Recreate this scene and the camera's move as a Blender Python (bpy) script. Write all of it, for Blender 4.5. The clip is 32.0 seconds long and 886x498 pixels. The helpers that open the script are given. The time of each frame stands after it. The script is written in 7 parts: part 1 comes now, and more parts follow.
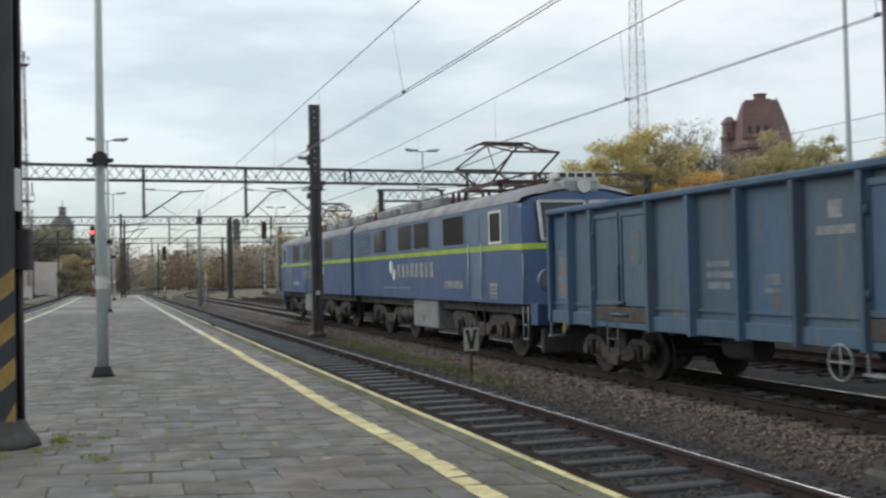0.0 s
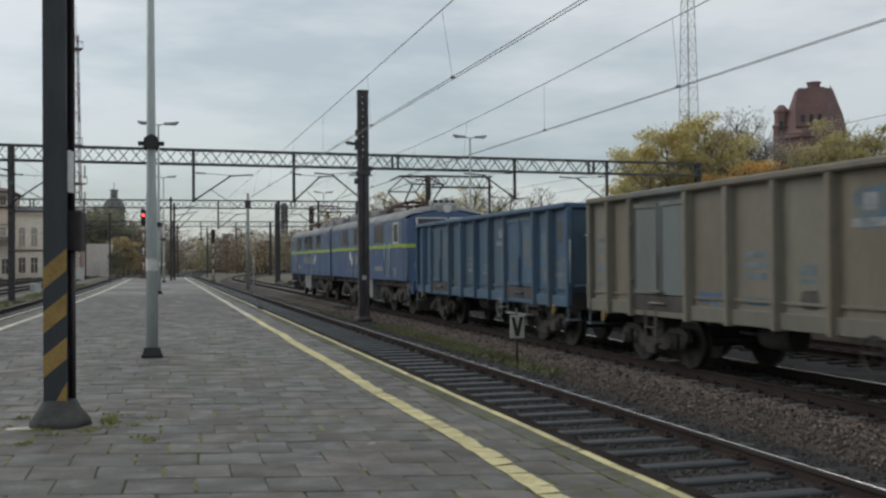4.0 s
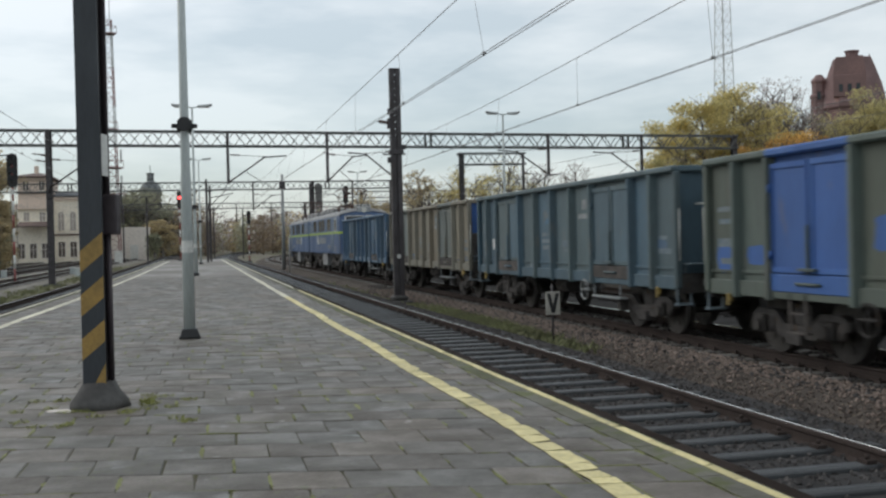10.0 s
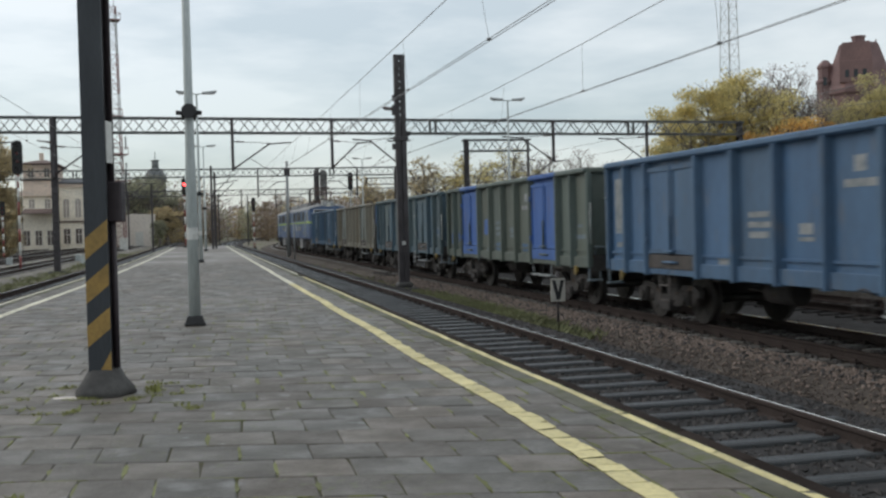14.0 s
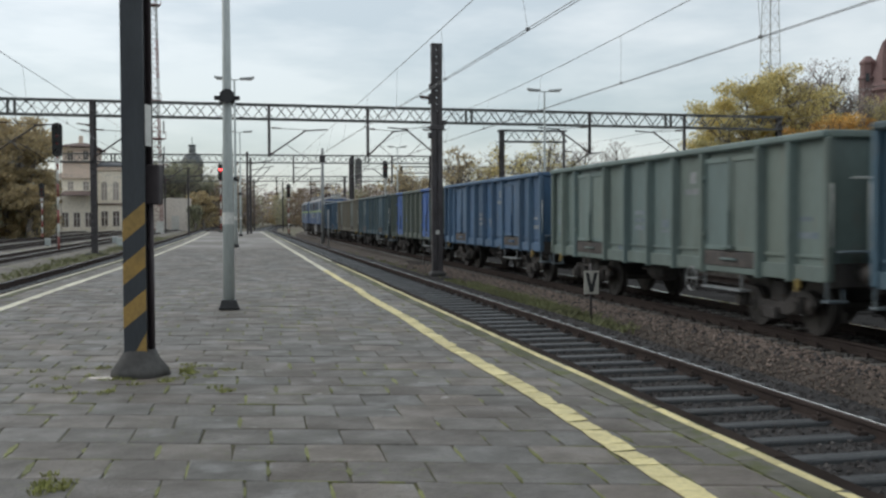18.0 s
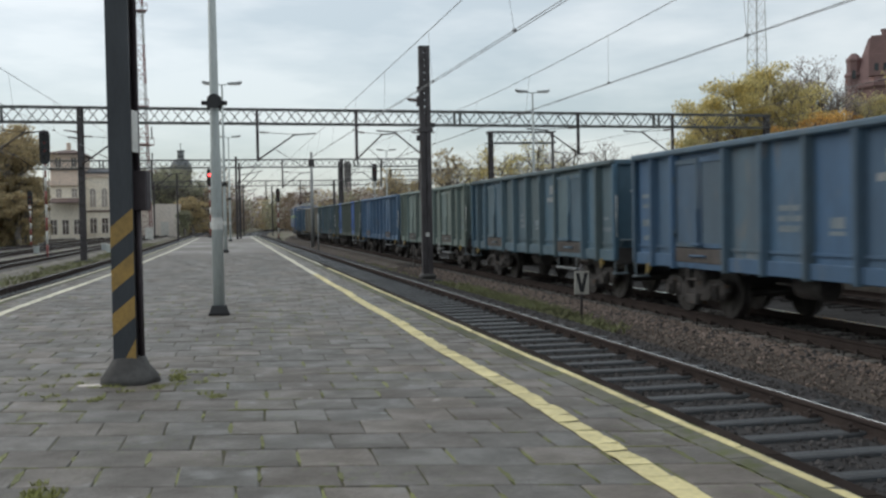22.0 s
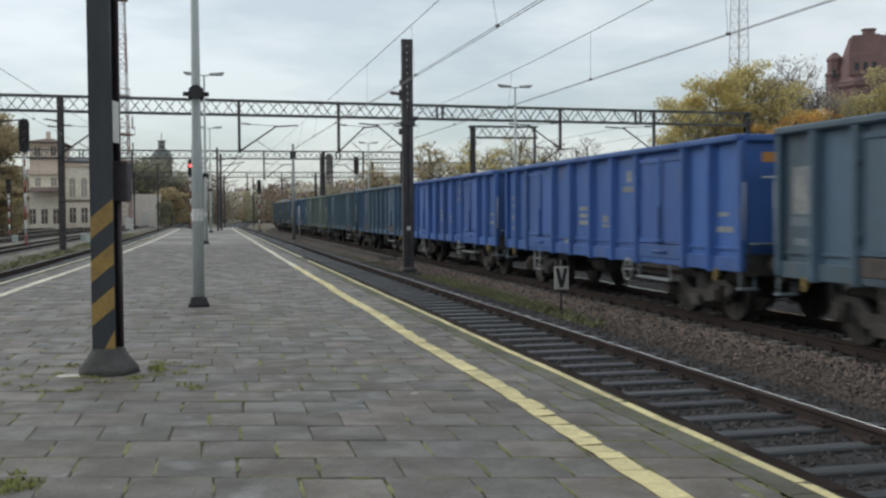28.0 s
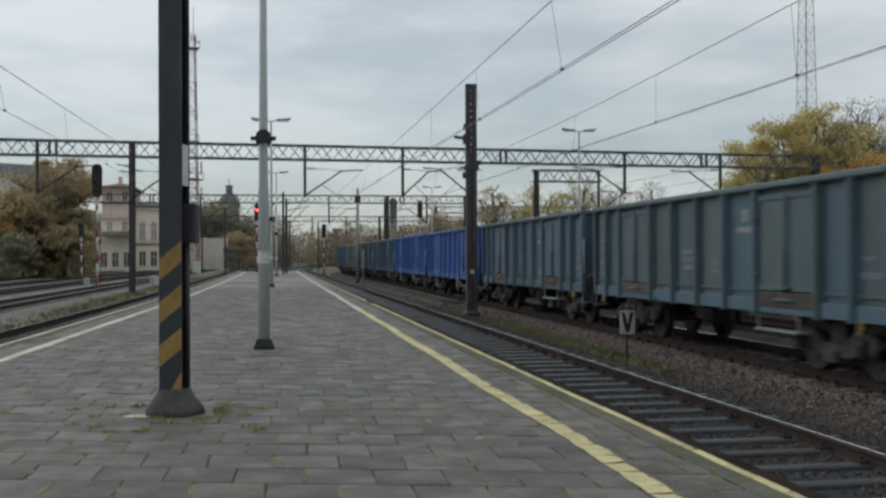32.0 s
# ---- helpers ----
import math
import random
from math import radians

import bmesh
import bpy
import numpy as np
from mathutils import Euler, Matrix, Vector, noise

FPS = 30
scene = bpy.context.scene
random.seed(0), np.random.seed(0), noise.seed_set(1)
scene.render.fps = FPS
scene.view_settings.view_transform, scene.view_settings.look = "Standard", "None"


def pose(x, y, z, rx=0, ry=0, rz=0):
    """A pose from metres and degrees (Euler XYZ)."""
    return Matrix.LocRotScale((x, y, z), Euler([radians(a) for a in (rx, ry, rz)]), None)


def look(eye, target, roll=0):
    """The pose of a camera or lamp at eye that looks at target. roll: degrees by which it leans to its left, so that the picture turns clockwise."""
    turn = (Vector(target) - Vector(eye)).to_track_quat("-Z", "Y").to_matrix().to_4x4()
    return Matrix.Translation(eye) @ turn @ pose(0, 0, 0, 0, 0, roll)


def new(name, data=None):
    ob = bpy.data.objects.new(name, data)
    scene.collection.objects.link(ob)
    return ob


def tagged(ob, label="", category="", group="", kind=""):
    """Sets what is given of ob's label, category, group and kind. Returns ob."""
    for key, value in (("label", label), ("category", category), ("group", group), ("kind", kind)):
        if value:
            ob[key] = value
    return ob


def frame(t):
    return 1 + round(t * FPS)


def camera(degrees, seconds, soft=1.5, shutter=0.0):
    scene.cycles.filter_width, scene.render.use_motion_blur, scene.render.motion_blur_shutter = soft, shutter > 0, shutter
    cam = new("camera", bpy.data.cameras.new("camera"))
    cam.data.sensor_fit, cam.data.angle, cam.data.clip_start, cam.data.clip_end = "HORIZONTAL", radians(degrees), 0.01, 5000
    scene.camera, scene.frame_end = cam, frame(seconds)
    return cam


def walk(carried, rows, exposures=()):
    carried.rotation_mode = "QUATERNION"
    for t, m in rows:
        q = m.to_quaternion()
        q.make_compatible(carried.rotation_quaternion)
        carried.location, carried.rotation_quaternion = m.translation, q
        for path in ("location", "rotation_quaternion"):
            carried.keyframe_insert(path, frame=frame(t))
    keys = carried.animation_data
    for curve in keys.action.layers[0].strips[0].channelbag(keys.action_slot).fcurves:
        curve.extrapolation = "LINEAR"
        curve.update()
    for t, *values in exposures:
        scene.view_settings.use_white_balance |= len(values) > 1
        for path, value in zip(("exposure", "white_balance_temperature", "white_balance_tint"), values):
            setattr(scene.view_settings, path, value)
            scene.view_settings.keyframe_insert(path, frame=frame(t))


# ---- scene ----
# Platform top is z = 0, rail tops are at z = -0.38, the tracks run along +y. Hand-held camera that stands on the platform.
cam = camera(46.0, 32.0, soft=2.4, shutter=0.9)
PATH = (
    (0.0, pose(-0.016, -0.099, 1.536, 91.38, 1.24, -18.03)),
    (0.5, pose(-0.010, -0.068, 1.536, 91.23, 0.99, -16.39)),
    (1.0, pose(-0.012, -0.055, 1.536, 91.10, 1.41, -15.41)),
    (1.5, pose(-0.013, -0.053, 1.533, 90.55, 1.39, -15.17)),
    (2.0, pose(-0.022, -0.060, 1.532, 90.61, 0.56, -15.38)),
    (2.5, pose(-0.014, -0.059, 1.531, 91.24, 0.65, -15.26)),
    (3.0, pose(-0.011, -0.057, 1.539, 90.98, 1.10, -15.35)),
    (3.5, pose(-0.018, -0.045, 1.536, 90.76, 0.41, -15.46)),
    (5.5, pose(-0.006, -0.049, 1.536, 90.48, 1.17, -15.46)),
    (6.0, pose(-0.005, -0.055, 1.537, 90.08, 1.12, -14.92)),
    (6.5, pose(0.005, -0.057, 1.534, 89.93, 1.27, -15.13)),
    (7.0, pose(-0.003, -0.051, 1.536, 89.08, 1.34, -15.18)),
    (7.5, pose(-0.008, -0.048, 1.539, 89.18, 0.92, -15.93)),
    (8.0, pose(-0.010, -0.032, 1.539, 88.96, 0.82, -15.14)),
    (8.5, pose(-0.002, -0.008, 1.535, 89.24, 1.55, -14.29)),
    (9.0, pose(0.009, -0.001, 1.532, 88.90, 1.80, -14.19)),
    (9.5, pose(0.008, 0.003, 1.532, 89.15, 1.54, -13.84)),
    (10.0, pose(0.006, 0.007, 1.532, 89.49, 1.39, -13.61)),
    (10.5, pose(0.006, 0.010, 1.530, 88.99, 1.72, -13.46)),
    (11.0, pose(0.002, 0.004, 1.528, 88.43, 1.46, -13.72)),
    (11.5, pose(0.006, 0.009, 1.530, 88.31, 1.44, -13.67)),
    (12.0, pose(0.006, 0.001, 1.527, 88.67, 1.62, -13.37)),
    (12.5, pose(0.010, 0.003, 1.533, 88.47, 1.96, -13.53)),
    (13.0, pose(0.011, 0.022, 1.534, 88.03, 1.92, -13.46)),
    (13.5, pose(0.003, 0.021, 1.529, 88.06, 1.65, -13.70)),
    (14.0, pose(0.007, 0.031, 1.536, 88.76, 1.44, -13.35)),
    (14.5, pose(-0.001, 0.028, 1.530, 88.89, 1.59, -13.35)),
    (16.5, pose(0.004, 0.030, 1.531, 88.81, 1.42, -11.96)),
    (17.0, pose(0.007, 0.038, 1.527, 88.25, 1.03, -11.81)),
    (17.5, pose(-0.001, 0.032, 1.521, 88.05, 0.72, -11.68)),
    (18.0, pose(-0.002, 0.042, 1.529, 88.23, 0.26, -11.50)),
    (18.5, pose(-0.005, 0.033, 1.530, 88.33, 0.01, -11.71)),
    (19.0, pose(0.001, 0.025, 1.526, 88.33, 0.47, -11.98)),
    (19.5, pose(0.003, 0.027, 1.524, 87.90, 0.38, -12.57)),
    (20.0, pose(0.003, 0.019, 1.524, 87.34, 0.54, -12.74)),
    (20.5, pose(0.005, 0.024, 1.524, 87.19, 0.76, -13.03)),
    (21.0, pose(0.007, 0.040, 1.530, 87.80, 1.26, -12.84)),
    (21.5, pose(0.014, 0.056, 1.527, 88.02, 1.47, -12.20)),
    (22.0, pose(0.010, 0.051, 1.528, 88.35, 1.03, -12.05)),
    (22.5, pose(0.005, 0.051, 1.528, 88.81, 1.18, -12.26)),
    (23.0, pose(0.008, 0.035, 1.527, 88.66, 1.33, -12.74)),
    (23.5, pose(0.005, 0.019, 1.528, 88.25, 1.09, -12.80)),
    (24.0, pose(0.001, 0.023, 1.530, 88.03, 0.97, -12.59)),
    (24.5, pose(0.007, 0.026, 1.528, 88.17, 0.99, -12.55)),
    (26.5, pose(0.007, 0.012, 1.531, 88.32, 0.49, -13.02)),
    (27.0, pose(0.005, -0.002, 1.526, 88.08, 0.96, -13.29)),
    (27.5, pose(-0.003, -0.007, 1.527, 88.09, 0.56, -13.69)),
    (28.0, pose(0.010, -0.001, 1.535, 87.99, 0.37, -13.06)),
    (28.5, pose(0.004, -0.009, 1.530, 88.37, 0.21, -13.59)),
    (29.0, pose(-0.003, -0.016, 1.529, 88.16, -0.04, -14.02)),
    (29.5, pose(-0.006, -0.017, 1.524, 88.16, 0.08, -13.93)),
    (30.0, pose(-0.003, 0.005, 1.526, 89.04, -0.01, -13.19)),
    (30.5, pose(-0.006, 0.006, 1.521, 89.83, 0.22, -13.22)),
    (31.0, pose(-0.006, 0.008, 1.518, 89.77, 0.26, -13.38)),
    (31.5, pose(-0.005, 0.050, 1.522, 89.52, 0.09, -9.73)),
    (32.0, pose(0.005, 0.067, 1.518, 90.43, 0.26, -9.60)),
)
walk(cam, PATH, exposures=((0, 0.40), (1, 0.03), (2, -0.03), (3, -0.04), (6, 0.05), (8, 0.29), (13, 0.29), (28, 0.28), (30, 0.29), (31, 0.12), (32, -0.05)))

# ---- world and light: a closed overcast sky, broad soft sun behind it ----
world = bpy.data.worlds.new("overcast")
scene.world = world
world.use_nodes = True
wn, wl = world.node_tree.nodes, world.node_tree.links
wn.clear()
w_out = wn.new("ShaderNodeOutputWorld")
w_sky = wn.new("ShaderNodeTexSky")
w_sky.sky_type, w_sky.sun_disc = "NISHITA", False
w_sky.sun_elevation, w_sky.sun_rotation = radians(35), radians(309)
w_bg1 = wn.new("ShaderNodeBackground")
w_bg1.inputs["Strength"].default_value = 0.032
wl.new(w_sky.outputs[0], w_bg1.inputs["Color"])
w_tc = wn.new("ShaderNodeTexCoord")
w_map = wn.new("ShaderNodeMapping")
w_map.inputs["Scale"].default_value = (1.2, 1.2, 5.0)
wl.new(w_tc.outputs["Generated"], w_map.inputs["Vector"])
w_noise = wn.new("ShaderNodeTexNoise")
w_noise.inputs["Scale"].default_value, w_noise.inputs["Detail"].default_value = 2.6, 6.0
w_noise.inputs["Roughness"].default_value = 0.55
wl.new(w_map.outputs[0], w_noise.inputs["Vector"])
w_ramp = wn.new("ShaderNodeValToRGB")
w_ramp.color_ramp.elements[0].position, w_ramp.color_ramp.elements[0].color = 0.40, (0.545, 0.60, 0.625, 1)
w_ramp.color_ramp.elements[1].position, w_ramp.color_ramp.elements[1].color = 0.60, (0.82, 0.84, 0.84, 1)
wl.new(w_noise.outputs["Fac"], w_ramp.inputs[0])
w_bg2 = wn.new("ShaderNodeBackground")
w_bg2.inputs["Strength"].default_value = 0.655
w_sep = wn.new("ShaderNodeSeparateXYZ")
wl.new(w_tc.outputs["Generated"], w_sep.inputs[0])
w_band = wn.new("ShaderNodeValToRGB")
w_band.color_ramp.elements[0].position, w_band.color_ramp.elements[0].color = 0.0, (0.80, 0.845, 0.86, 1)
w_band.color_ramp.elements[1].position, w_band.color_ramp.elements[1].color = 0.24, (1.15, 1.145, 1.13, 1)
w_mid = w_band.color_ramp.elements.new(0.11)
w_mid.color = (0.88, 0.915, 0.925, 1)
wl.new(w_sep.outputs[2], w_band.inputs[0])
w_mul = wn.new("ShaderNodeMix")
w_mul.data_type, w_mul.blend_type = "RGBA", "MULTIPLY"
w_mul.inputs[0].default_value = 1.0
wl.new(w_ramp.outputs[0], w_mul.inputs[6])
wl.new(w_band.outputs[0], w_mul.inputs[7])
wl.new(w_mul.outputs[2], w_bg2.inputs["Color"])
w_add = wn.new("ShaderNodeAddShader")
wl.new(w_bg1.outputs[0], w_add.inputs[0])
wl.new(w_bg2.outputs[0], w_add.inputs[1])
wl.new(w_add.outputs[0], w_out.inputs["Surface"])
sun = new("sun", bpy.data.lights.new("sun", "SUN"))
sun.data.energy, sun.data.angle, sun.data.color = 0.7, radians(40), (1.0, 0.96, 0.9)
sun.matrix_world = look((-45, 36, 40), (0, 0, 0))

# ---- materials ----
def material(name, base, second=None, rough=0.7, metal=0.0, big=0.8, fine=30.0, amount=0.5, bump=0.15, grain=60.0,
             stretch=(1, 1, 1), spread=0.12, spot=None, spot_at=0.62, spot_scale=2.0, rough_var=0.15, island=False, emit=None, emit_strength=0.0, spec=0.5):
    """Weathered surface: two scales of colour variation, optional spots of a third colour, fine relief, a shift per piece."""
    m = bpy.data.materials.new(name)
    m.use_nodes = True
    n, l = m.node_tree.nodes, m.node_tree.links
    p = n["Principled BSDF"]
    tc = n.new("ShaderNodeTexCoord")
    mp = n.new("ShaderNodeMapping")
    mp.inputs["Scale"].default_value = stretch
    info = n.new("ShaderNodeObjectInfo")
    off = n.new("ShaderNodeVectorMath")
    off.operation = "ADD"
    scl = n.new("ShaderNodeMath")
    scl.operation, scl.inputs[1].default_value = "MULTIPLY", 37.0
    l.new(info.outputs["Random"], scl.inputs[0])
    l.new(tc.outputs["Object"], off.inputs[0])
    l.new(scl.outputs[0], off.inputs[1])
    l.new(off.outputs[0], mp.inputs["Vector"])

    def noise_node(scale, detail=4.0):
        t = n.new("ShaderNodeTexNoise")
        t.inputs["Scale"].default_value, t.inputs["Detail"].default_value = scale, detail
        l.new(mp.outputs[0], t.inputs["Vector"])
        return t
    n1, n2 = noise_node(big, 5.0), noise_node(fine, 3.0)
    second = second or tuple(c * 0.6 for c in base)

    def mix(fac, a, b):
        x = n.new("ShaderNodeMix")
        x.data_type = "RGBA"
        l.new(fac, x.inputs[0])
        for i, v in ((6, a), (7, b)):
            if isinstance(v, tuple):
                x.inputs[i].default_value = (*v, 1)
            else:
                l.new(v, x.inputs[i])
        return x.outputs[2]

    def remap(sock, lo, hi, a=0.0, b=1.0):
        r = n.new("ShaderNodeMapRange")
        r.inputs[1].default_value, r.inputs[2].default_value = lo, hi
        r.inputs[3].default_value, r.inputs[4].default_value = a, b
        l.new(sock, r.inputs[0])
        return r.outputs[0]
    col = mix(remap(n1.outputs["Fac"], 0.38, 0.66, 0, amount), base, second)
    col = mix(remap(n2.outputs["Fac"], 0.4, 0.7, 0, amount * 0.5), col, tuple(c * 0.55 for c in second))
    if spot:
        n3 = noise_node(spot_scale, 6.0)
        col = mix(remap(n3.outputs["Fac"], spot_at, spot_at + 0.07), col, spot)
    hsv = n.new("ShaderNodeHueSaturation")
    rnd = info.outputs["Random"]
    if island:
        geo = n.new("ShaderNodeNewGeometry")
        ad = n.new("ShaderNodeMath")
        ad.operation = "ADD"
        l.new(rnd, ad.inputs[0])
        l.new(geo.outputs["Random Per Island"], ad.inputs[1])
        fr = n.new("ShaderNodeMath")
        fr.operation = "FRACT"
        l.new(ad.outputs[0], fr.inputs[0])
        rnd = fr.outputs[0]
    l.new(remap(rnd, 0, 1, 1 - spread, 1 + spread), hsv.inputs["Value"])
    l.new(col, hsv.inputs["Color"])
    l.new(hsv.outputs[0], p.inputs["Base Color"])
    p.inputs["Metallic"].default_value = metal
    p.inputs["Specular IOR Level"].default_value = spec
    l.new(remap(n1.outputs["Fac"], 0.35, 0.7, max(0.03, rough - rough_var), min(1, rough + rough_var)), p.inputs["Roughness"])
    if bump:
        n4 = noise_node(grain, 4.0)
        b = n.new("ShaderNodeBump")
        b.inputs["Strength"].default_value, b.inputs["Distance"].default_value = bump, 0.02
        l.new(n4.outputs["Fac"], b.inputs["Height"])
        l.new(b.outputs[0], p.inputs["Normal"])
    if emit:
        p.inputs["Emission Color"].default_value = (*emit, 1)
        p.inputs["Emission Strength"].default_value = emit_strength
    return m


M_SLAB = material("concrete_slab", (0.146, 0.132, 0.115), (0.101, 0.092, 0.081), rough=0.6, spec=0.45, big=2.6, fine=26, amount=0.85, bump=0.55, grain=38, spread=0.2,
                  spot=(0.25, 0.25, 0.24), spot_at=0.67, spot_scale=5.0, rough_var=0.15, island=True)


def add_blotches(m, colour, scale=13.0, patch=0.9, at=0.56, tints=None):
    """Blotches of one colour that spread over several slabs, and a shift of hue from piece to piece."""
    n, l = m.node_tree.nodes, m.node_tree.links
    p = n["Principled BSDF"]
    geo = n.new("ShaderNodeNewGeometry")
    col = p.inputs["Base Color"].links[0].from_socket
    facs = []
    for sc, lo, hi in ((scale, at, at + 0.10), (patch, 0.47, 0.64)):
        t = n.new("ShaderNodeTexNoise")
        t.inputs["Scale"].default_value, t.inputs["Detail"].default_value = sc, 5.0
        l.new(geo.outputs["Position"], t.inputs["Vector"])
        r = n.new("ShaderNodeMapRange")
        r.inputs[1].default_value, r.inputs[2].default_value = lo, hi
        l.new(t.outputs["Fac"], r.inputs[0])
        facs.append(r.outputs[0])
    mul = n.new("ShaderNodeMath")
    mul.operation = "MULTIPLY"
    l.new(facs[0], mul.inputs[0])
    l.new(facs[1], mul.inputs[1])
    if tints:
        info = n.new("ShaderNodeObjectInfo")
        add = n.new("ShaderNodeMath")
        add.operation = "ADD"
        l.new(info.outputs["Random"], add.inputs[0])
        l.new(geo.outputs["Random Per Island"], add.inputs[1])
        fr = n.new("ShaderNodeMath")
        fr.operation = "PINGPONG"
        fr.inputs[1].default_value = 0.5
        l.new(add.outputs[0], fr.inputs[0])
        ramp = n.new("ShaderNodeMix")
        ramp.data_type = "RGBA"
        dbl = n.new("ShaderNodeMath")
        dbl.operation, dbl.inputs[1].default_value = "MULTIPLY", 2.0
        l.new(fr.outputs[0], dbl.inputs[0])
        l.new(dbl.outputs[0], ramp.inputs[0])
        ramp.inputs[6].default_value, ramp.inputs[7].default_value = (*tints[0], 1), (*tints[1], 1)
        mt = n.new("ShaderNodeMix")
        mt.data_type, mt.blend_type = "RGBA", "MULTIPLY"
        mt.inputs[0].default_value = 1.0
        l.new(col, mt.inputs[6])
        l.new(ramp.outputs[2], mt.inputs[7])
        col = mt.outputs[2]
    mx = n.new("ShaderNodeMix")
    mx.data_type = "RGBA"
    l.new(mul.outputs[0], mx.inputs[0])
    l.new(col, mx.inputs[6])
    mx.inputs[7].default_value = (*colour, 1)
    l.new(mx.outputs[2], p.inputs["Base Color"])


# mossy green blotches first, then broader pale grey ones
add_blotches(M_SLAB, (0.115, 0.12, 0.07), tints=((1.05, 0.985, 0.935), (0.93, 0.99, 1.03)))
add_blotches(M_SLAB, (0.265, 0.27, 0.265), 2.4, 0.3, 0.58)
M_JOINT = material("joint_soil", (0.10, 0.093, 0.074), (0.108, 0.110, 0.058), rough=0.95, spec=0.05, big=1.6, fine=30, amount=1.0, bump=0.6, grain=60)
M_YELLOW = material("yellow_paint", (0.74, 0.645, 0.31), (0.54, 0.475, 0.25), rough=0.6, big=2.5, fine=25, amount=0.8, bump=0.3, spot=(0.2, 0.19, 0.15), spot_at=0.66, spot_scale=5.0)
M_CREAM = material("faded_yellow_paint", (0.72, 0.69, 0.54), (0.55, 0.52, 0.41), rough=0.65, big=2.0, fine=20, amount=0.8, bump=0.3, spot=(0.16, 0.15, 0.12), spot_at=0.63, spot_scale=4.0)
M_EDGESTONE = material("mossy_edge_stone", (0.145, 0.14, 0.115), (0.095, 0.098, 0.065), spec=0.2, rough=0.8, big=0.9, fine=8, amount=0.9, bump=0.35, spot=(0.10, 0.11, 0.045), spot_at=0.55, spot_scale=2.2)
add_blotches(M_EDGESTONE, (0.10, 0.115, 0.04), 7.0, 0.7, 0.5)
M_RIM = material("rusty_edge_rim", (0.034, 0.025, 0.021), (0.024, 0.019, 0.016), rough=0.85, spec=0.05, big=1.5, fine=20, amount=0.8, bump=0.25, spread=0.1)
M_EDGE = material("edge_concrete", (0.11, 0.1, 0.085), (0.06, 0.055, 0.045), rough=0.85, big=1.5, fine=20, amount=0.8, bump=0.5)
M_BALLAST = material("ballast_soil", (0.105, 0.089, 0.078), (0.072, 0.062, 0.055), spec=0.1, rough=0.95, big=1.2, fine=14, amount=0.9, bump=1.0, grain=18, spot=(0.15, 0.125, 0.10), spot_at=0.57, spot_scale=16)
M_STONE = material("ballast_stone", (0.265, 0.21, 0.178), (0.185, 0.149, 0.13), spec=0.1, rough=0.9, big=6, fine=40, amount=0.8, bump=0.3, spread=0.34, island=True)
M_FINES = material("brown_fines", (0.135, 0.114, 0.10), (0.10, 0.086, 0.078), spec=0.1, rough=0.95, big=3, fine=40, amount=0.8, bump=0.4, spread=0.28, island=True)
M_STONE_DARK = material("dark_ballast_stone", (0.09, 0.084, 0.081), (0.062, 0.058, 0.057), spec=0.15, rough=0.9, big=6, fine=40, amount=0.8, bump=0.3, spread=0.45, island=True)
M_DARKBED = material("dark_grey_ballast", (0.066, 0.064, 0.064), (0.045, 0.044, 0.044), spec=0.1, rough=0.95, big=1.2, fine=14, amount=0.9, bump=1.0, grain=18)
M_YARD = material("yard_ballast", (0.25, 0.228, 0.20), (0.18, 0.165, 0.14), rough=0.95, big=0.5, fine=9, amount=0.9, bump=0.8, grain=14, spot=(0.13, 0.14, 0.06), spot_at=0.58, spot_scale=0.7)
# far paving: the pale spot colour paints in the sheen of puddles
M_FARPAVE = material("worn_far_paving", (0.205, 0.19, 0.172), (0.17, 0.158, 0.143), rough=0.7, spec=0.4, big=0.35, fine=2.5, amount=0.7, bump=0.1, stretch=(0.9, 0.35, 1), spot=(0.235, 0.228, 0.215), spot_at=0.64, spot_scale=0.9, rough_var=0.25)
M_GROUND = material("ground_soil", (0.20, 0.178, 0.148), (0.145, 0.135, 0.10), spec=0.15, rough=0.95, big=0.09, fine=2.0, amount=1.0, bump=0.6, grain=8, spot=(0.10, 0.12, 0.04), spot_at=0.55, spot_scale=0.12)
M_GRASS = material("grass", (0.19, 0.205, 0.09), (0.15, 0.15, 0.08), rough=0.8, big=0.6, fine=9, amount=0.9, bump=0.2, spread=0.3, island=True)
M_WEED = material("yellow_green_weed", (0.30, 0.32, 0.09), (0.22, 0.22, 0.08), rough=0.8, big=4, fine=30, amount=0.7, bump=0.1, spread=0.3, island=True)
M_MOSS = material("moss", (0.19, 0.205, 0.07), (0.145, 0.15, 0.065), rough=0.9, big=4, fine=30, amount=0.9, bump=0.4, spread=0.3, island=True)
M_SLEEPER = material("wet_timber", (0.08, 0.086, 0.09), (0.055, 0.058, 0.06), rough=0.45, big=2, fine=30, amount=0.8, bump=0.5, stretch=(1, 6, 6), spread=0.25, island=True)
M_SLEEPER_C = material("sleeper_concrete", (0.2, 0.195, 0.18), (0.12, 0.11, 0.1), rough=0.75, big=2, fine=25, amount=0.8, bump=0.3, spread=0.2, island=True)
# one blackish colour for both bed and sleepers of the tracks beyond the train
M_BLACKBED = material("blackish_bed_and_sleepers", (0.062, 0.058, 0.056), (0.045, 0.042, 0.04), spec=0.05, rough=0.95, big=1.2, fine=14, amount=0.9, bump=1.0, grain=18)
M_RAIL = material("rusty_rail", (0.066, 0.053, 0.048), (0.048, 0.039, 0.036), spec=0.02, rough=1.0, metal=0.0, big=2, fine=30, amount=0.7, bump=0.2)
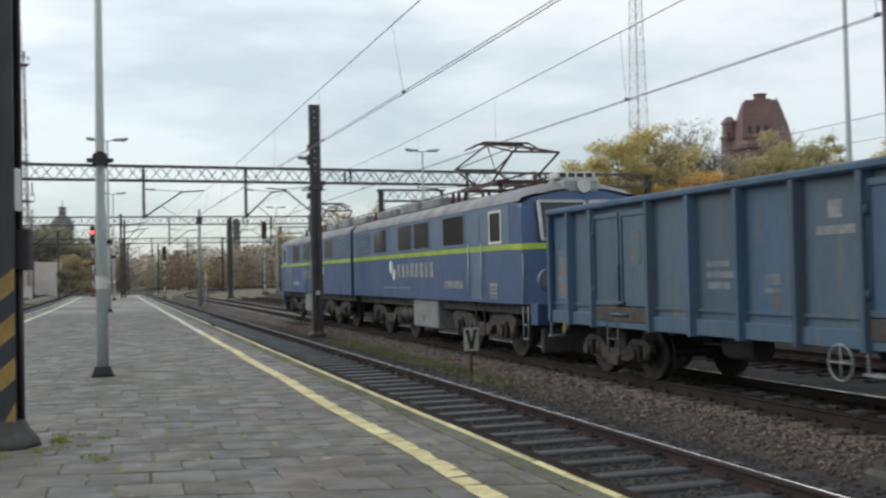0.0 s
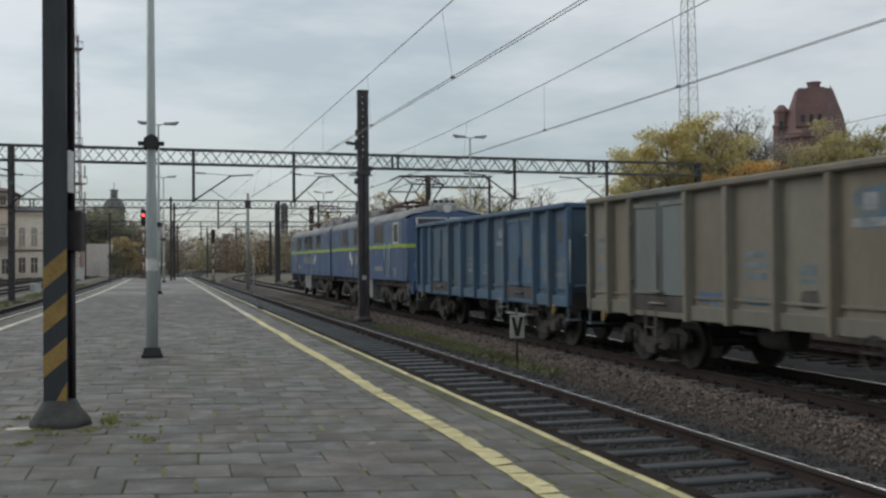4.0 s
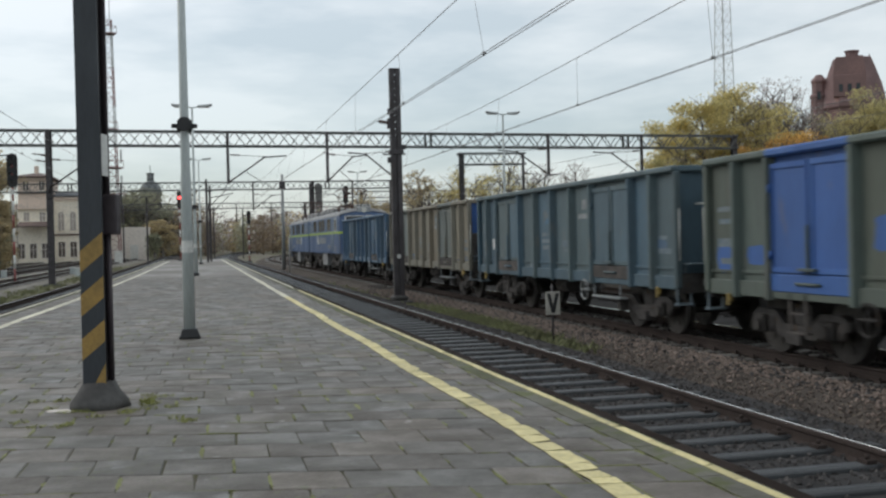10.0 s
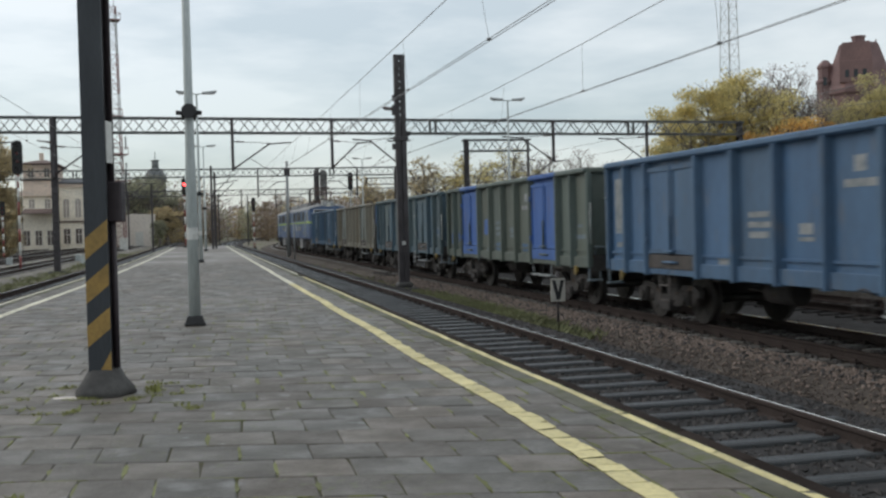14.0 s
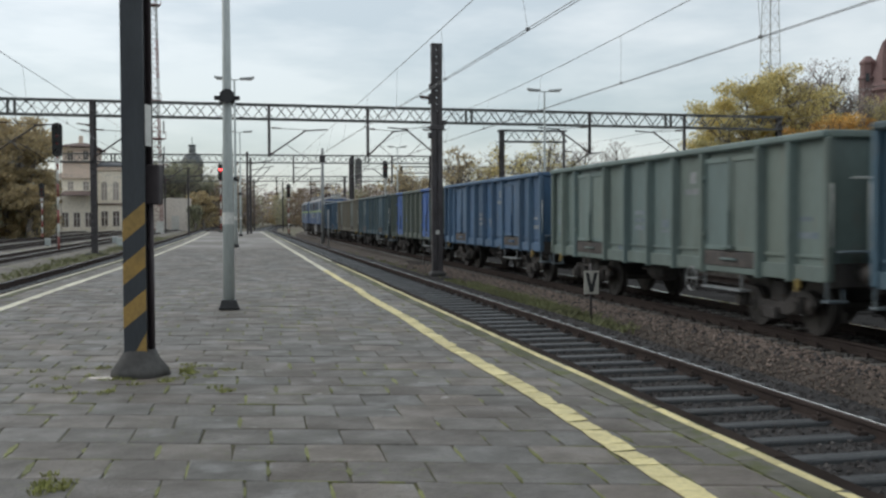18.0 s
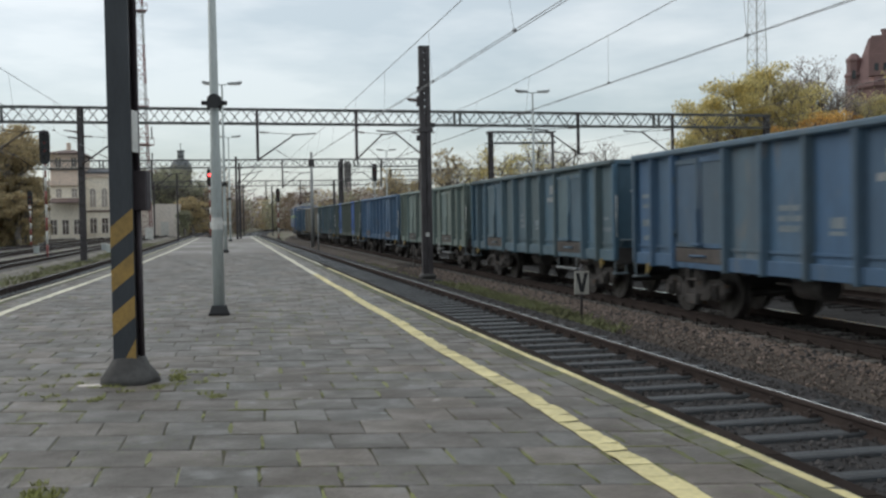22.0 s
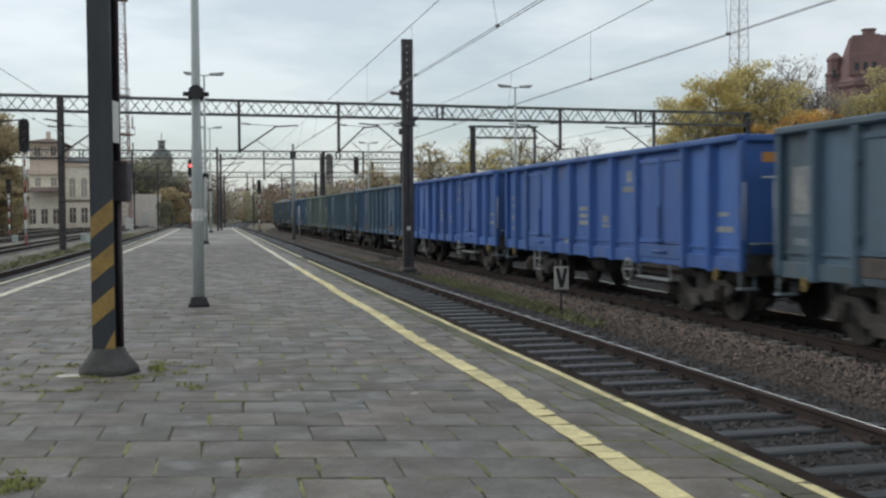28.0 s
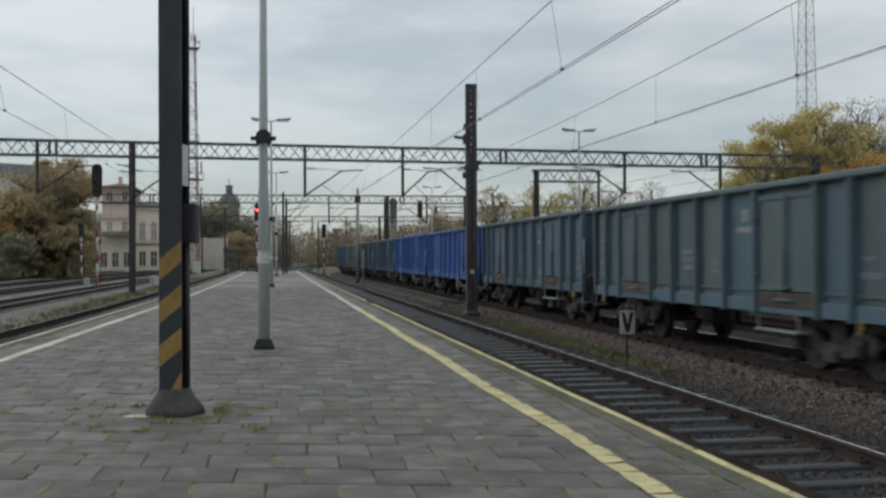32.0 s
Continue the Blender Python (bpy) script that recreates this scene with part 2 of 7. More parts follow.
M_RAILTOP = material("polished_rail", (0.62, 0.62, 0.61), (0.5, 0.5, 0.49), rough=0.16, metal=0.9, rough_var=0.05, big=2, fine=40, amount=0.4, bump=0.03)
M_STEEL = material("dark_steel", (0.062, 0.056, 0.06), (0.045, 0.039, 0.04), rough=0.6, metal=0.1, big=2, fine=20, amount=0.7, bump=0.15, spot=(0.07, 0.042, 0.03), spot_at=0.66, spot_scale=5)
M_PORTAL = material("portal_steel", (0.10, 0.105, 0.105), (0.07, 0.07, 0.068), rough=0.6, metal=0.2, big=1, fine=12, amount=0.6, bump=0.1, spot=(0.1, 0.065, 0.045), spot_at=0.68, spot_scale=3)
M_NAVY = material("navy_post_paint", (0.04, 0.047, 0.056), (0.03, 0.035, 0.042), rough=0.5, big=1.5, fine=20, amount=0.7, bump=0.1, stretch=(3, 3, 0.6), spot=(0.085, 0.08, 0.075), spot_at=0.7, spot_scale=7)
M_STRIPE = material("amber_stripe_paint", (0.36, 0.22, 0.055), (0.26, 0.17, 0.055), rough=0.55, big=4, fine=25, amount=0.8, bump=0.1, spot=(0.1, 0.08, 0.05), spot_at=0.69, spot_scale=9)
M_GALV = material("galvanised_steel", (0.46, 0.50, 0.49), (0.36, 0.395, 0.39), rough=0.5, metal=0.0, big=1.2, fine=14, amount=0.7, bump=0.06, stretch=(4, 4, 0.5))
M_LAMP = material("lamp_housing", (0.33, 0.34, 0.34), (0.24, 0.25, 0.25), rough=0.5, metal=0.1, big=2, fine=12, amount=0.5, bump=0.05)
M_WHITE = material("white_enamel", (0.68, 0.68, 0.65), (0.5, 0.5, 0.47), rough=0.5, big=3, fine=20, amount=0.6, bump=0.05)
M_BLACK = material("black_rubber", (0.02, 0.02, 0.022), (0.014, 0.014, 0.014), rough=0.6, big=3, fine=20, amount=0.5, bump=0.1)
M_RED = material("red_enamel", (0.27, 0.06, 0.055), (0.19, 0.05, 0.047), rough=0.5, big=3, fine=20, amount=0.6, bump=0.05)
M_REDLIGHT = material("red_signal_light", (0.5, 0.02, 0.02), rough=0.3, bump=0, emit=(1.0, 0.06, 0.06), emit_strength=5.0)
M_LENS = material("dark_lens", (0.03, 0.025, 0.025), rough=0.15, bump=0)
M_LENS_RED = material("unlit_red_lens", (0.16, 0.025, 0.025), rough=0.15, bump=0)
M_WIRE = material("contact_wire", (0.22, 0.22, 0.22), (0.16, 0.16, 0.16), rough=0.5, metal=0.4, big=2, fine=10, amount=0.5, bump=0)
M_INSUL = material("brown_porcelain", (0.08, 0.04, 0.03), (0.05, 0.03, 0.025), rough=0.25, big=5, fine=30, amount=0.5, bump=0.02)
M_CONC = material("old_concrete", (0.092, 0.089, 0.085), (0.065, 0.062, 0.06), rough=0.85, big=4, fine=25, amount=0.8, bump=0.4)
M_BARK = material("bark", (0.25, 0.222, 0.20), (0.16, 0.14, 0.125), rough=0.95, big=2, fine=14, amount=0.8, bump=0.6, stretch=(4, 4, 0.8))
M_BOARD = material("dirty_white_board", (0.48, 0.46, 0.41), (0.36, 0.34, 0.30), rough=0.6, big=6, fine=30, amount=0.8, bump=0.05)
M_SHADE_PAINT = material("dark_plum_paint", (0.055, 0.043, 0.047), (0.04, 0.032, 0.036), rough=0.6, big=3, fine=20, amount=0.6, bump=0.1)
M_GLASS = material("dark_glass", (0.025, 0.03, 0.035), (0.018, 0.02, 0.025), rough=0.12, big=0.8, fine=5, amount=0.5, bump=0.0, rough_var=0.05)


def leaf(name, a, b):
    m = material(name, a, b, rough=0.7, big=0.35, fine=3.0, amount=0.9, bump=0, spread=0.26, island=True)
    n, l = m.node_tree.nodes, m.node_tree.links
    p = n["Principled BSDF"]
    thin, mixed = n.new("ShaderNodeBsdfTranslucent"), n.new("ShaderNodeMixShader")
    l.new(p.inputs["Base Color"].links[0].from_socket, thin.inputs["Color"])
    mixed.inputs[0].default_value = 0.6
    l.new(p.outputs[0], mixed.inputs[1])
    l.new(thin.outputs[0], mixed.inputs[2])
    l.new(mixed.outputs[0], n["Material Output"].inputs["Surface"])
    return m


M_LEAF_YELLOW = leaf("yellow_leaves", (0.74, 0.625, 0.27), (0.60, 0.535, 0.265))
M_LEAF_OLIVE = leaf("olive_leaves", (0.62, 0.54, 0.26), (0.50, 0.46, 0.24))
M_LEAF_ORANGE = leaf("orange_leaves", (0.78, 0.49, 0.15), (0.64, 0.43, 0.17))
M_LEAF_GREEN = leaf("dull_green_leaves", (0.40, 0.40, 0.275), (0.33, 0.335, 0.24))
M_LEAF_BROWN = leaf("brown_leaves", (0.56, 0.455, 0.265), (0.46, 0.38, 0.235))
M_LEAF_GREY = leaf("sparse_grey_leaves", (0.48, 0.42, 0.40), (0.40, 0.35, 0.34))
M_LEAF_FAR = leaf("dark_brown_far_leaves", (0.29, 0.225, 0.155), (0.225, 0.18, 0.13))


# ---- shapes ----
class Shape:
    """Vertices and faces of one mesh."""

    def __init__(self):
        self.v, self.f, self.s = [], [], []

    def add(self, verts, faces, smooth=False):
        k = len(self.v)
        self.v += [tuple(p) for p in verts]
        self.f += [tuple(i + k for i in q) for q in faces]
        self.s += [smooth] * len(faces)
        return self

    def box(self, x0, y0, z0, x1, y1, z1, c=0.0, m=None):
        if c <= 0:
            vs = [(x, y, z) for z in (z0, z1) for y in (y0, y1) for x in (x0, x1)]
            fs = [(0, 2, 3, 1), (4, 5, 7, 6), (0, 1, 5, 4), (2, 6, 7, 3), (0, 4, 6, 2), (1, 3, 7, 5)]
        else:
            vs, fs, ids = [], [], {}
            lo, hi = (x0, y0, z0), (x1, y1, z1)
            for sx in (0, 1):
                for sy in (0, 1):
                    for sz in (0, 1):
                        s = (sx, sy, sz)
                        for a in range(3):
                            p = []
                            for i in range(3):
                                e = hi[i] if s[i] else lo[i]
                                p.append(e if i == a else e - c if s[i] else e + c)
                            ids[s, a] = len(vs)
                            vs.append(tuple(p))
            for a in range(3):
                b, d = (a + 1) % 3, (a + 2) % 3
                for sa in (0, 1):
                    q = []
                    for sb, sd in ((0, 0), (1, 0), (1, 1), (0, 1)):
                        s = [0, 0, 0]
                        s[a], s[b], s[d] = sa, sb, sd
                        q.append(ids[tuple(s), a])
                    fs.append(tuple(q if sa else q[::-1]))
                for sb in (0, 1):
                    for sd in (0, 1):
                        s0, s1 = [0, 0, 0], [0, 0, 0]
                        s0[b] = s1[b] = sb
                        s0[d] = s1[d] = sd
                        s1[a] = 1
                        q = [ids[tuple(s0), b], ids[tuple(s1), b], ids[tuple(s1), d], ids[tuple(s0), d]]
                        fs.append(tuple(q if sb != sd else q[::-1]))
            for k in range(8):
                s = (k & 1, k >> 1 & 1, k >> 2 & 1)
                q = [ids[s, 0], ids[s, 1], ids[s, 2]]
                fs.append(tuple(q if sum(s) % 2 else q[::-1]))
        if m is not None:
            vs = [m @ Vector(p) for p in vs]
        return self.add(vs, fs)

    def beam(self, p0, p1, w, h, up=(0, 0, 1)):
        p0, p1 = Vector(p0), Vector(p1)
        d = (p1 - p0).normalized()
        u = Vector(up)
        if abs(d.dot(u)) > 0.98:
            u = Vector((0, 1, 0))
        r = d.cross(u).normalized() * w / 2
        t = r.cross(d).normalized() * h / 2
        vs = [p + a * r + b * t for p in (p0, p1) for a, b in ((-1, -1), (1, -1), (1, 1), (-1, 1))]
        return self.add(vs, [(3, 2, 1, 0), (4, 5, 6, 7), (0, 1, 5, 4), (1, 2, 6, 5), (2, 3, 7, 6), (3, 0, 4, 7)])

    def tube(self, p0, p1, r0, r1=None, n=8, caps=True, smooth=True):
        p0, p1 = Vector(p0), Vector(p1)
        r1 = r0 if r1 is None else r1
        d = (p1 - p0).normalized()
        a = d.orthogonal().normalized()
        b = d.cross(a)
        vs = []
        for p, r in ((p0, r0), (p1, r1)):
            for i in range(n):
                t = 2 * math.pi * i / n
                vs.append(p + (a * math.cos(t) + b * math.sin(t)) * r)
        self.add(vs, [(i, (i + 1) % n, n + (i + 1) % n, n + i) for i in range(n)], smooth)
        if caps:
            k = len(self.v) - 2 * n
            self.f += [tuple(k + i for i in reversed(range(n))), tuple(k + n + i for i in range(n))]
            self.s += [False, False]
        return self

    def loft(self, rings, closed=True, caps=True, smooth=False):
        n = len(rings[0])
        k = len(self.v)
        vs = [p for r in rings for p in r]
        fs = []
        for j in range(len(rings) - 1):
            for i in range(n if closed else n - 1):
                fs.append((j * n + i, j * n + (i + 1) % n, (j + 1) * n + (i + 1) % n, (j + 1) * n + i))
        self.add(vs, fs, smooth)
        if caps:
            self.f += [tuple(k + i for i in reversed(range(n))), tuple(k + (len(rings) - 1) * n + i for i in range(n))]
            self.s += [False, False]
        return self

    def prism(self, outline, axis, a, b):
        """A flat outline pushed along x, y or z from a to b."""
        def at(p, d):
            return {"x": (d, p[0], p[1]), "y": (p[0], d, p[1]), "z": (p[0], p[1], d)}[axis]
        return self.loft([[at(p, a) for p in outline], [at(p, b) for p in outline]])

    def ring(self, centre, radius, r, axis="x", n=20, k=6):
        vs, fs = [], []
        for i in range(n):
            t = 2 * math.pi * i / n
            for j in range(k):
                u = 2 * math.pi * j / k
                q = radius + r * math.cos(u)
                a, b, c = q * math.cos(t), q * math.sin(t), r * math.sin(u)
                p = {"x": (c, a, b), "y": (a, c, b), "z": (a, b, c)}[axis]
                vs.append(Vector(centre) + Vector(p))
                fs.append((i * k + j, (i + 1) % n * k + j, (i + 1) % n * k + (j + 1) % k, i * k + (j + 1) % k))
        return self.add(vs, fs, True)

    def mesh(self, name, mat):
        me = bpy.data.meshes.new(name)
        me.from_pydata(self.v, [], self.f)
        me.polygons.foreach_set("use_smooth", self.s)
        if mat is not None:
            me.materials.append(mat)
        me.update()
        return me


def S():
    return Shape()


def part(name, shape, mat, parent, label="", at=None):
    """One mesh object under a thing or a part. shape: a Shape or a ready mesh."""
    me = shape.mesh(name, mat) if isinstance(shape, Shape) else shape
    ob = new(name, me)
    if not isinstance(shape, Shape) and mat is not None:
        ob.material_slots[0].link = "OBJECT"
        ob.material_slots[0].material = mat
    if parent is not None:
        ob.parent = parent
    if at is not None:
        ob.matrix_basis = at
    if label:
        ob["label"] = label
    return ob


def thing(name, label, category, group="", at=None, kind=""):
    ob = new(name)
    ob.empty_display_size = 0.3
    if at is not None:
        ob.matrix_basis = at
    return tagged(ob, label, category, group, kind)


def solid(name, shape, mat, label, category="", group="", kind="", at=None):
    """A top-level thing or piece of the setting that is one mesh."""
    ob = part(name, shape, mat, None, at=at)
    return tagged(ob, label, category, group, kind)


RAIL = -0.38
BASE = RAIL - 0.17
TRACK_X, CURVE_Y, CURVE_R = 9.9, 116.0, 330.0


def smoothed(points, half=7.0):
    ys, xs = [p[0] for p in points], [p[1] for p in points]
    return lambda y: float(np.mean(np.interp(np.linspace(y - half, y + half, 9), ys, xs)))


left_edge = smoothed([(-40, -6.3), (10, -4.98), (24.3, -4.50), (31.5, -4.28), (39.3, -4.0), (63.2, -3.52), (112, -3.0), (300, -1.6)])


def right_edge(y):
    return 3.355 + 0.0042 * y


def main_line(s):
    """Place and heading at s metres along the train's track: straight, then a long bend to the right."""
    if s <= CURVE_Y:
        return TRACK_X, s, 0.0
    a = (s - CURVE_Y) / CURVE_R
    return TRACK_X + CURVE_R * (1 - math.cos(a)), CURVE_Y + CURVE_R * math.sin(a), a


def near_line(s):
    if s <= 150:
        return 5.02, s, 0.0
    a = (s - 150) / 900.0
    return 5.02 + 900 * (1 - math.cos(a)), 150 + 900 * math.sin(a), a


def left_line(s):
    x0, x1 = left_edge(s - 1), left_edge(s + 1)
    return left_edge(s) - 1.72, s, math.atan2(x1 - x0, 2.0)


def yard_line(offset, slope):
    return lambda s: (offset + slope * s, s, math.atan(slope))

# ---- ground, platform, tracks ----
g = S()
g.add([(-2600, -2600, -0.78), (2600, -2600, -0.78), (2600, 2600, -0.78), (-2600, 2600, -0.78)], [(0, 1, 2, 3)])
solid("ground", g, M_GROUND, "brown railway ground with gravel, soil and patches of grass", "ground", kind="structure")


def track(name, line, s0, s1, timber, label, near=(0, 0), gauge=1.5, shoulder=1.75, fine_to=60.0, bed=-0.05, bed_mat=None, gap=0.65, sunk=0.0, polished=(-1, 1), head=0.014):
    """Ballast bed, two rails and sleepers along a line."""
    root = thing(name, label, "railway track", kind="structure")
    n = max(2, int((s1 - s0) / 4))
    rings = []
    for i in range(n + 1):
        x, y, a = line(s0 + (s1 - s0) * i / n)
        c, d = math.cos(a), -math.sin(a)
        rings.append([(x + u * c, y + u * d, z) for u, z in ((-shoulder - 0.55, -0.80), (-shoulder, BASE + bed), (shoulder, BASE + bed), (shoulder + 0.55, -0.80))])
    part("ballast_bed", S().loft(rings, closed=False, caps=False), bed_mat or M_BALLAST, root)
    prof = [(-0.07, 0), (0.07, 0), (0.07, 0.015), (0.012, 0.04), (0.012, 0.12), (0.036, 0.135), (0.036, 0.166), (-0.036, 0.166), (-0.036, 0.135), (-0.012, 0.12), (-0.012, 0.04), (-0.07, 0.015)]
    for side in (-1, 1):
        rings, tops = [], []
        for i in range(n + 1):
            x, y, a = line(s0 + (s1 - s0) * i / n)
            c, d = math.cos(a), -math.sin(a)
            off = side * gauge / 2
            rings.append([(x + (off + u) * c, y + (off + u) * d, BASE + z) for u, z in prof])
            tops.append([(x + (off + u) * c, y + (off + u) * d, RAIL + z) for u, z in ((head, -0.004), (0.036, -0.004), (0.032, 0.002), (head + 0.003, 0.002))])
        rail = part("rail", S().loft(rings), M_RAIL, root)
        if side in polished:
            part("rail_head", S().loft(tops), M_RAILTOP, rail, "worn shiny running surface")
    if timber:
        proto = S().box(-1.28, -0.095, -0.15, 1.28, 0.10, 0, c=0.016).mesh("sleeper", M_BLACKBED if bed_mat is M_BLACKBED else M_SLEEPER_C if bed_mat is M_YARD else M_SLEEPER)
    else:
        proto = S().box(-1.2, -0.14, -0.17, -0.2, 0.14, 0, c=0.03).box(-0.21, -0.11, -0.17, 0.21, 0.11, -0.03, c=0.02).box(0.2, -0.14, -0.17, 1.2, 0.14, 0, c=0.03).mesh("sleeper", M_SLEEPER_C)
    rest, clips = S(), S()
    base_v = [tuple(v.co) for v in proto.vertices]
    base_f = [tuple(q.vertices) for q in proto.polygons]
    rnd = random.Random(len(name))
    k = int(s0 / gap)
    while k * gap < s1:
        s = k * gap
        k += 1
        x, y, a = line(s)
        m = pose(x + rnd.uniform(-0.03, 0.03), y + rnd.uniform(-0.02, 0.02), BASE - 0.002 + sunk, 0, 0, -math.degrees(a) + rnd.uniform(-0.9, 0.9))
        if near[0] <= s < near[1]:
            part("sleeper", proto, None, root, at=m)
        elif s < fine_to + 200:
            rest.add([m @ Vector(p) for p in base_v], base_f)
        if s < fine_to and near[0] - 3 <= s:
            for side in (-1, 1):
                for u in (-0.11, 0.11):
                    clips.box(side * 0.75 + u - 0.05, -0.07, 0, side * 0.75 + u + 0.05, 0.07, 0.035, m=m)
                    clips.tube(m @ Vector((side * 0.75 + u, 0, 0.03)), m @ Vector((side * 0.75 + u, 0, 0.075)), 0.022, n=6)
    if rest.v:
        tagged(part("far_sleepers", rest, proto.materials[0], root), kind="stuff")
    if clips.v:
        tagged(part("rail_clips", clips, M_RAIL, root), kind="stuff")
    return root


near_track = track("track_near", near_line, -30, 300, True, "worn track with dark wet timber sleepers beside the platform", near=(3, 66), bed=0.012, gap=0.72, sunk=0.06, polished=(1,), head=0.028, bed_mat=M_DARKBED)
main_track = track("track_main", main_line, -60, 330, False, "main track on brown ballast, with concrete sleepers", near=(6, 60), shoulder=1.9, bed=-0.03, polished=(1,), head=-0.036)
left_track = track("track_left", left_line, -30, 300, True, "track beside the far edge of the platform", near=(14, 62))
for off, slope in ((-11.9, 0.012), (-17.0, 0.02), (-22.4, 0.03), (-27.6, 0.03)):
    track("track_yard", yard_line(off, slope), -20, 260, True, "weedy yard track with rusty rails", near=(0, 0), fine_to=0, bed_mat=M_YARD)
for off in (14.4, 20.6, 26.0):
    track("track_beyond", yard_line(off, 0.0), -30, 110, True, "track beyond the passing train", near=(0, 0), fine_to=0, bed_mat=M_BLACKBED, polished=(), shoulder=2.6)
for s in (21.6, 46.0):
    for side in (-1, 1):
        fp = S()
        for u in (-0.045, 0.045):
            fp.box(5.02 + side * 0.75 + u - 0.018, s - 0.3, BASE + 0.035, 5.02 + side * 0.75 + u + 0.018, s + 0.3, BASE + 0.135, c=0.006)
            for q in (-0.21, -0.07, 0.07, 0.21):
                fp.tube((5.02 + side * 0.75 + u * 1.2, s + q, BASE + 0.085), (5.02 + side * 0.75 + u * 2.1, s + q, BASE + 0.085), 0.022, n=6)
        part("fishplate", fp, M_RAIL, near_track)

# platform body with its edge stones
platform = thing("platform", "long station platform of grey concrete slabs with yellow edge lines", "platform", kind="structure")
P_END = 119.0
ys = [(-14 + i * 4.0) for i in range(int((P_END + 14) / 4) + 1)] + [P_END]
rings = [[(left_edge(y) + 0.3, y, -0.9), (left_edge(y) + 0.3, y, -0.009), (right_edge(y) - 0.3, y, -0.009), (right_edge(y) - 0.3, y, -0.9)] for y in ys]
part("platform_bed", S().loft(rings), M_JOINT, platform)
rings = [[(left_edge(y) + 0.3, y, -0.1), (left_edge(y) + 0.3, y, 0.0), (right_edge(y) - 0.3, y, 0.0), (right_edge(y) - 0.3, y, -0.1)] for y in [52.0 + 3 * i for i in range(22)] + [P_END]]
part("far_paving", S().loft(rings), M_FARPAVE, platform, "worn brownish far paving, wet sheen painted on as pale patches")
for side, edge in ((-1, left_edge), (1, right_edge)):
    y = -12.0
    while y < P_END - 1:
        ln = 1.0 if y < 60 else 4.0
        e0, e1 = edge(y + 0.01), edge(y + ln - 0.012)
        st = S()
        outl = lambda e, yy: [(e - side * 0.31, yy, -0.2), (e - side * 0.31, yy, 0.004), (e - side * 0.02, yy, 0.004), (e, yy, -0.02), (e, yy, -0.16), (e - side * 0.1, yy, -0.2)]
        a, b = outl(e0, y + 0.006), outl(e1, y + ln - 0.008)
        st.loft([a, b])
        stone = part("edge_stone", st, M_EDGESTONE, platform)
        rim = lambda e, yy: [(e - side * 0.045, yy, -0.17), (e - side * 0.045, yy, 0.008), (e + side * 0.07, yy, 0.006), (e + side * 0.085, yy, -0.008), (e + side * 0.085, yy, -0.15)]
        part("edge_rim", S().loft([rim(e0, y + 0.006), rim(e1, y + ln - 0.008)]), M_RIM, stone, "rusty brown rim")
        wl_ = S().loft([[(e0 - side * 0.12, y, -0.9), (e0 - side * 0.12, y, -0.19), (e0 - side * 0.28, y, -0.19), (e0 - side * 0.28, y, -0.9)],
                        [(e1 - side * 0.12, y + ln, -0.9), (e1 - side * 0.12, y + ln, -0.19), (e1 - side * 0.28, y + ln, -0.19), (e1 - side * 0.28, y + ln, -0.9)]])
        part("edge_wall", wl_, M_EDGE, platform)
        y += ln

# ---- the freight train ----
PITCH = 14.3


def train_head(t):
    """Metres along the track of the coupling behind the locomotive at t seconds: the train gathers speed."""
    return 19.71 + 3.462 * t + 0.05245 * t * t


M_BOGIE = material("grimy_bogie_steel", (0.078, 0.072, 0.069), (0.053, 0.05, 0.049), rough=0.75, metal=0.1, big=3, fine=20, amount=0.8, bump=0.3, spec=0.2, spot=(0.085, 0.055, 0.035), spot_at=0.62, spot_scale=6)
M_WHEEL = material("wheel_steel", (0.05, 0.044, 0.04), (0.035, 0.031, 0.029), rough=0.6, metal=0.3, big=3, fine=20, amount=0.8, bump=0.2)
M_RUST = material("rusty_door_sill", (0.082, 0.07, 0.063), (0.06, 0.055, 0.052), rough=0.85, big=3, fine=18, amount=0.9, bump=0.3, spot=(0.05, 0.045, 0.045), spot_at=0.56, spot_scale=4)
M_MARK = material("worn_white_marking", (0.29, 0.30, 0.30), (0.16, 0.185, 0.2), rough=0.6, big=5, fine=30, amount=0.9, bump=0.05)
M_MARK_DIM = material("faded_grey_marking", (0.17, 0.20, 0.215), (0.11, 0.155, 0.19), rough=0.65, big=5, fine=30, amount=0.9, bump=0.05)
M_ORANGE = material("orange_plate", (0.55, 0.24, 0.05), (0.42, 0.2, 0.06), rough=0.5, big=5, fine=30, amount=0.5, bump=0.02)
M_HOOK = material("yellow_hook_paint", (0.38, 0.27, 0.08), (0.2, 0.15, 0.07), rough=0.6, big=5, fine=30, amount=0.7, bump=0.1)


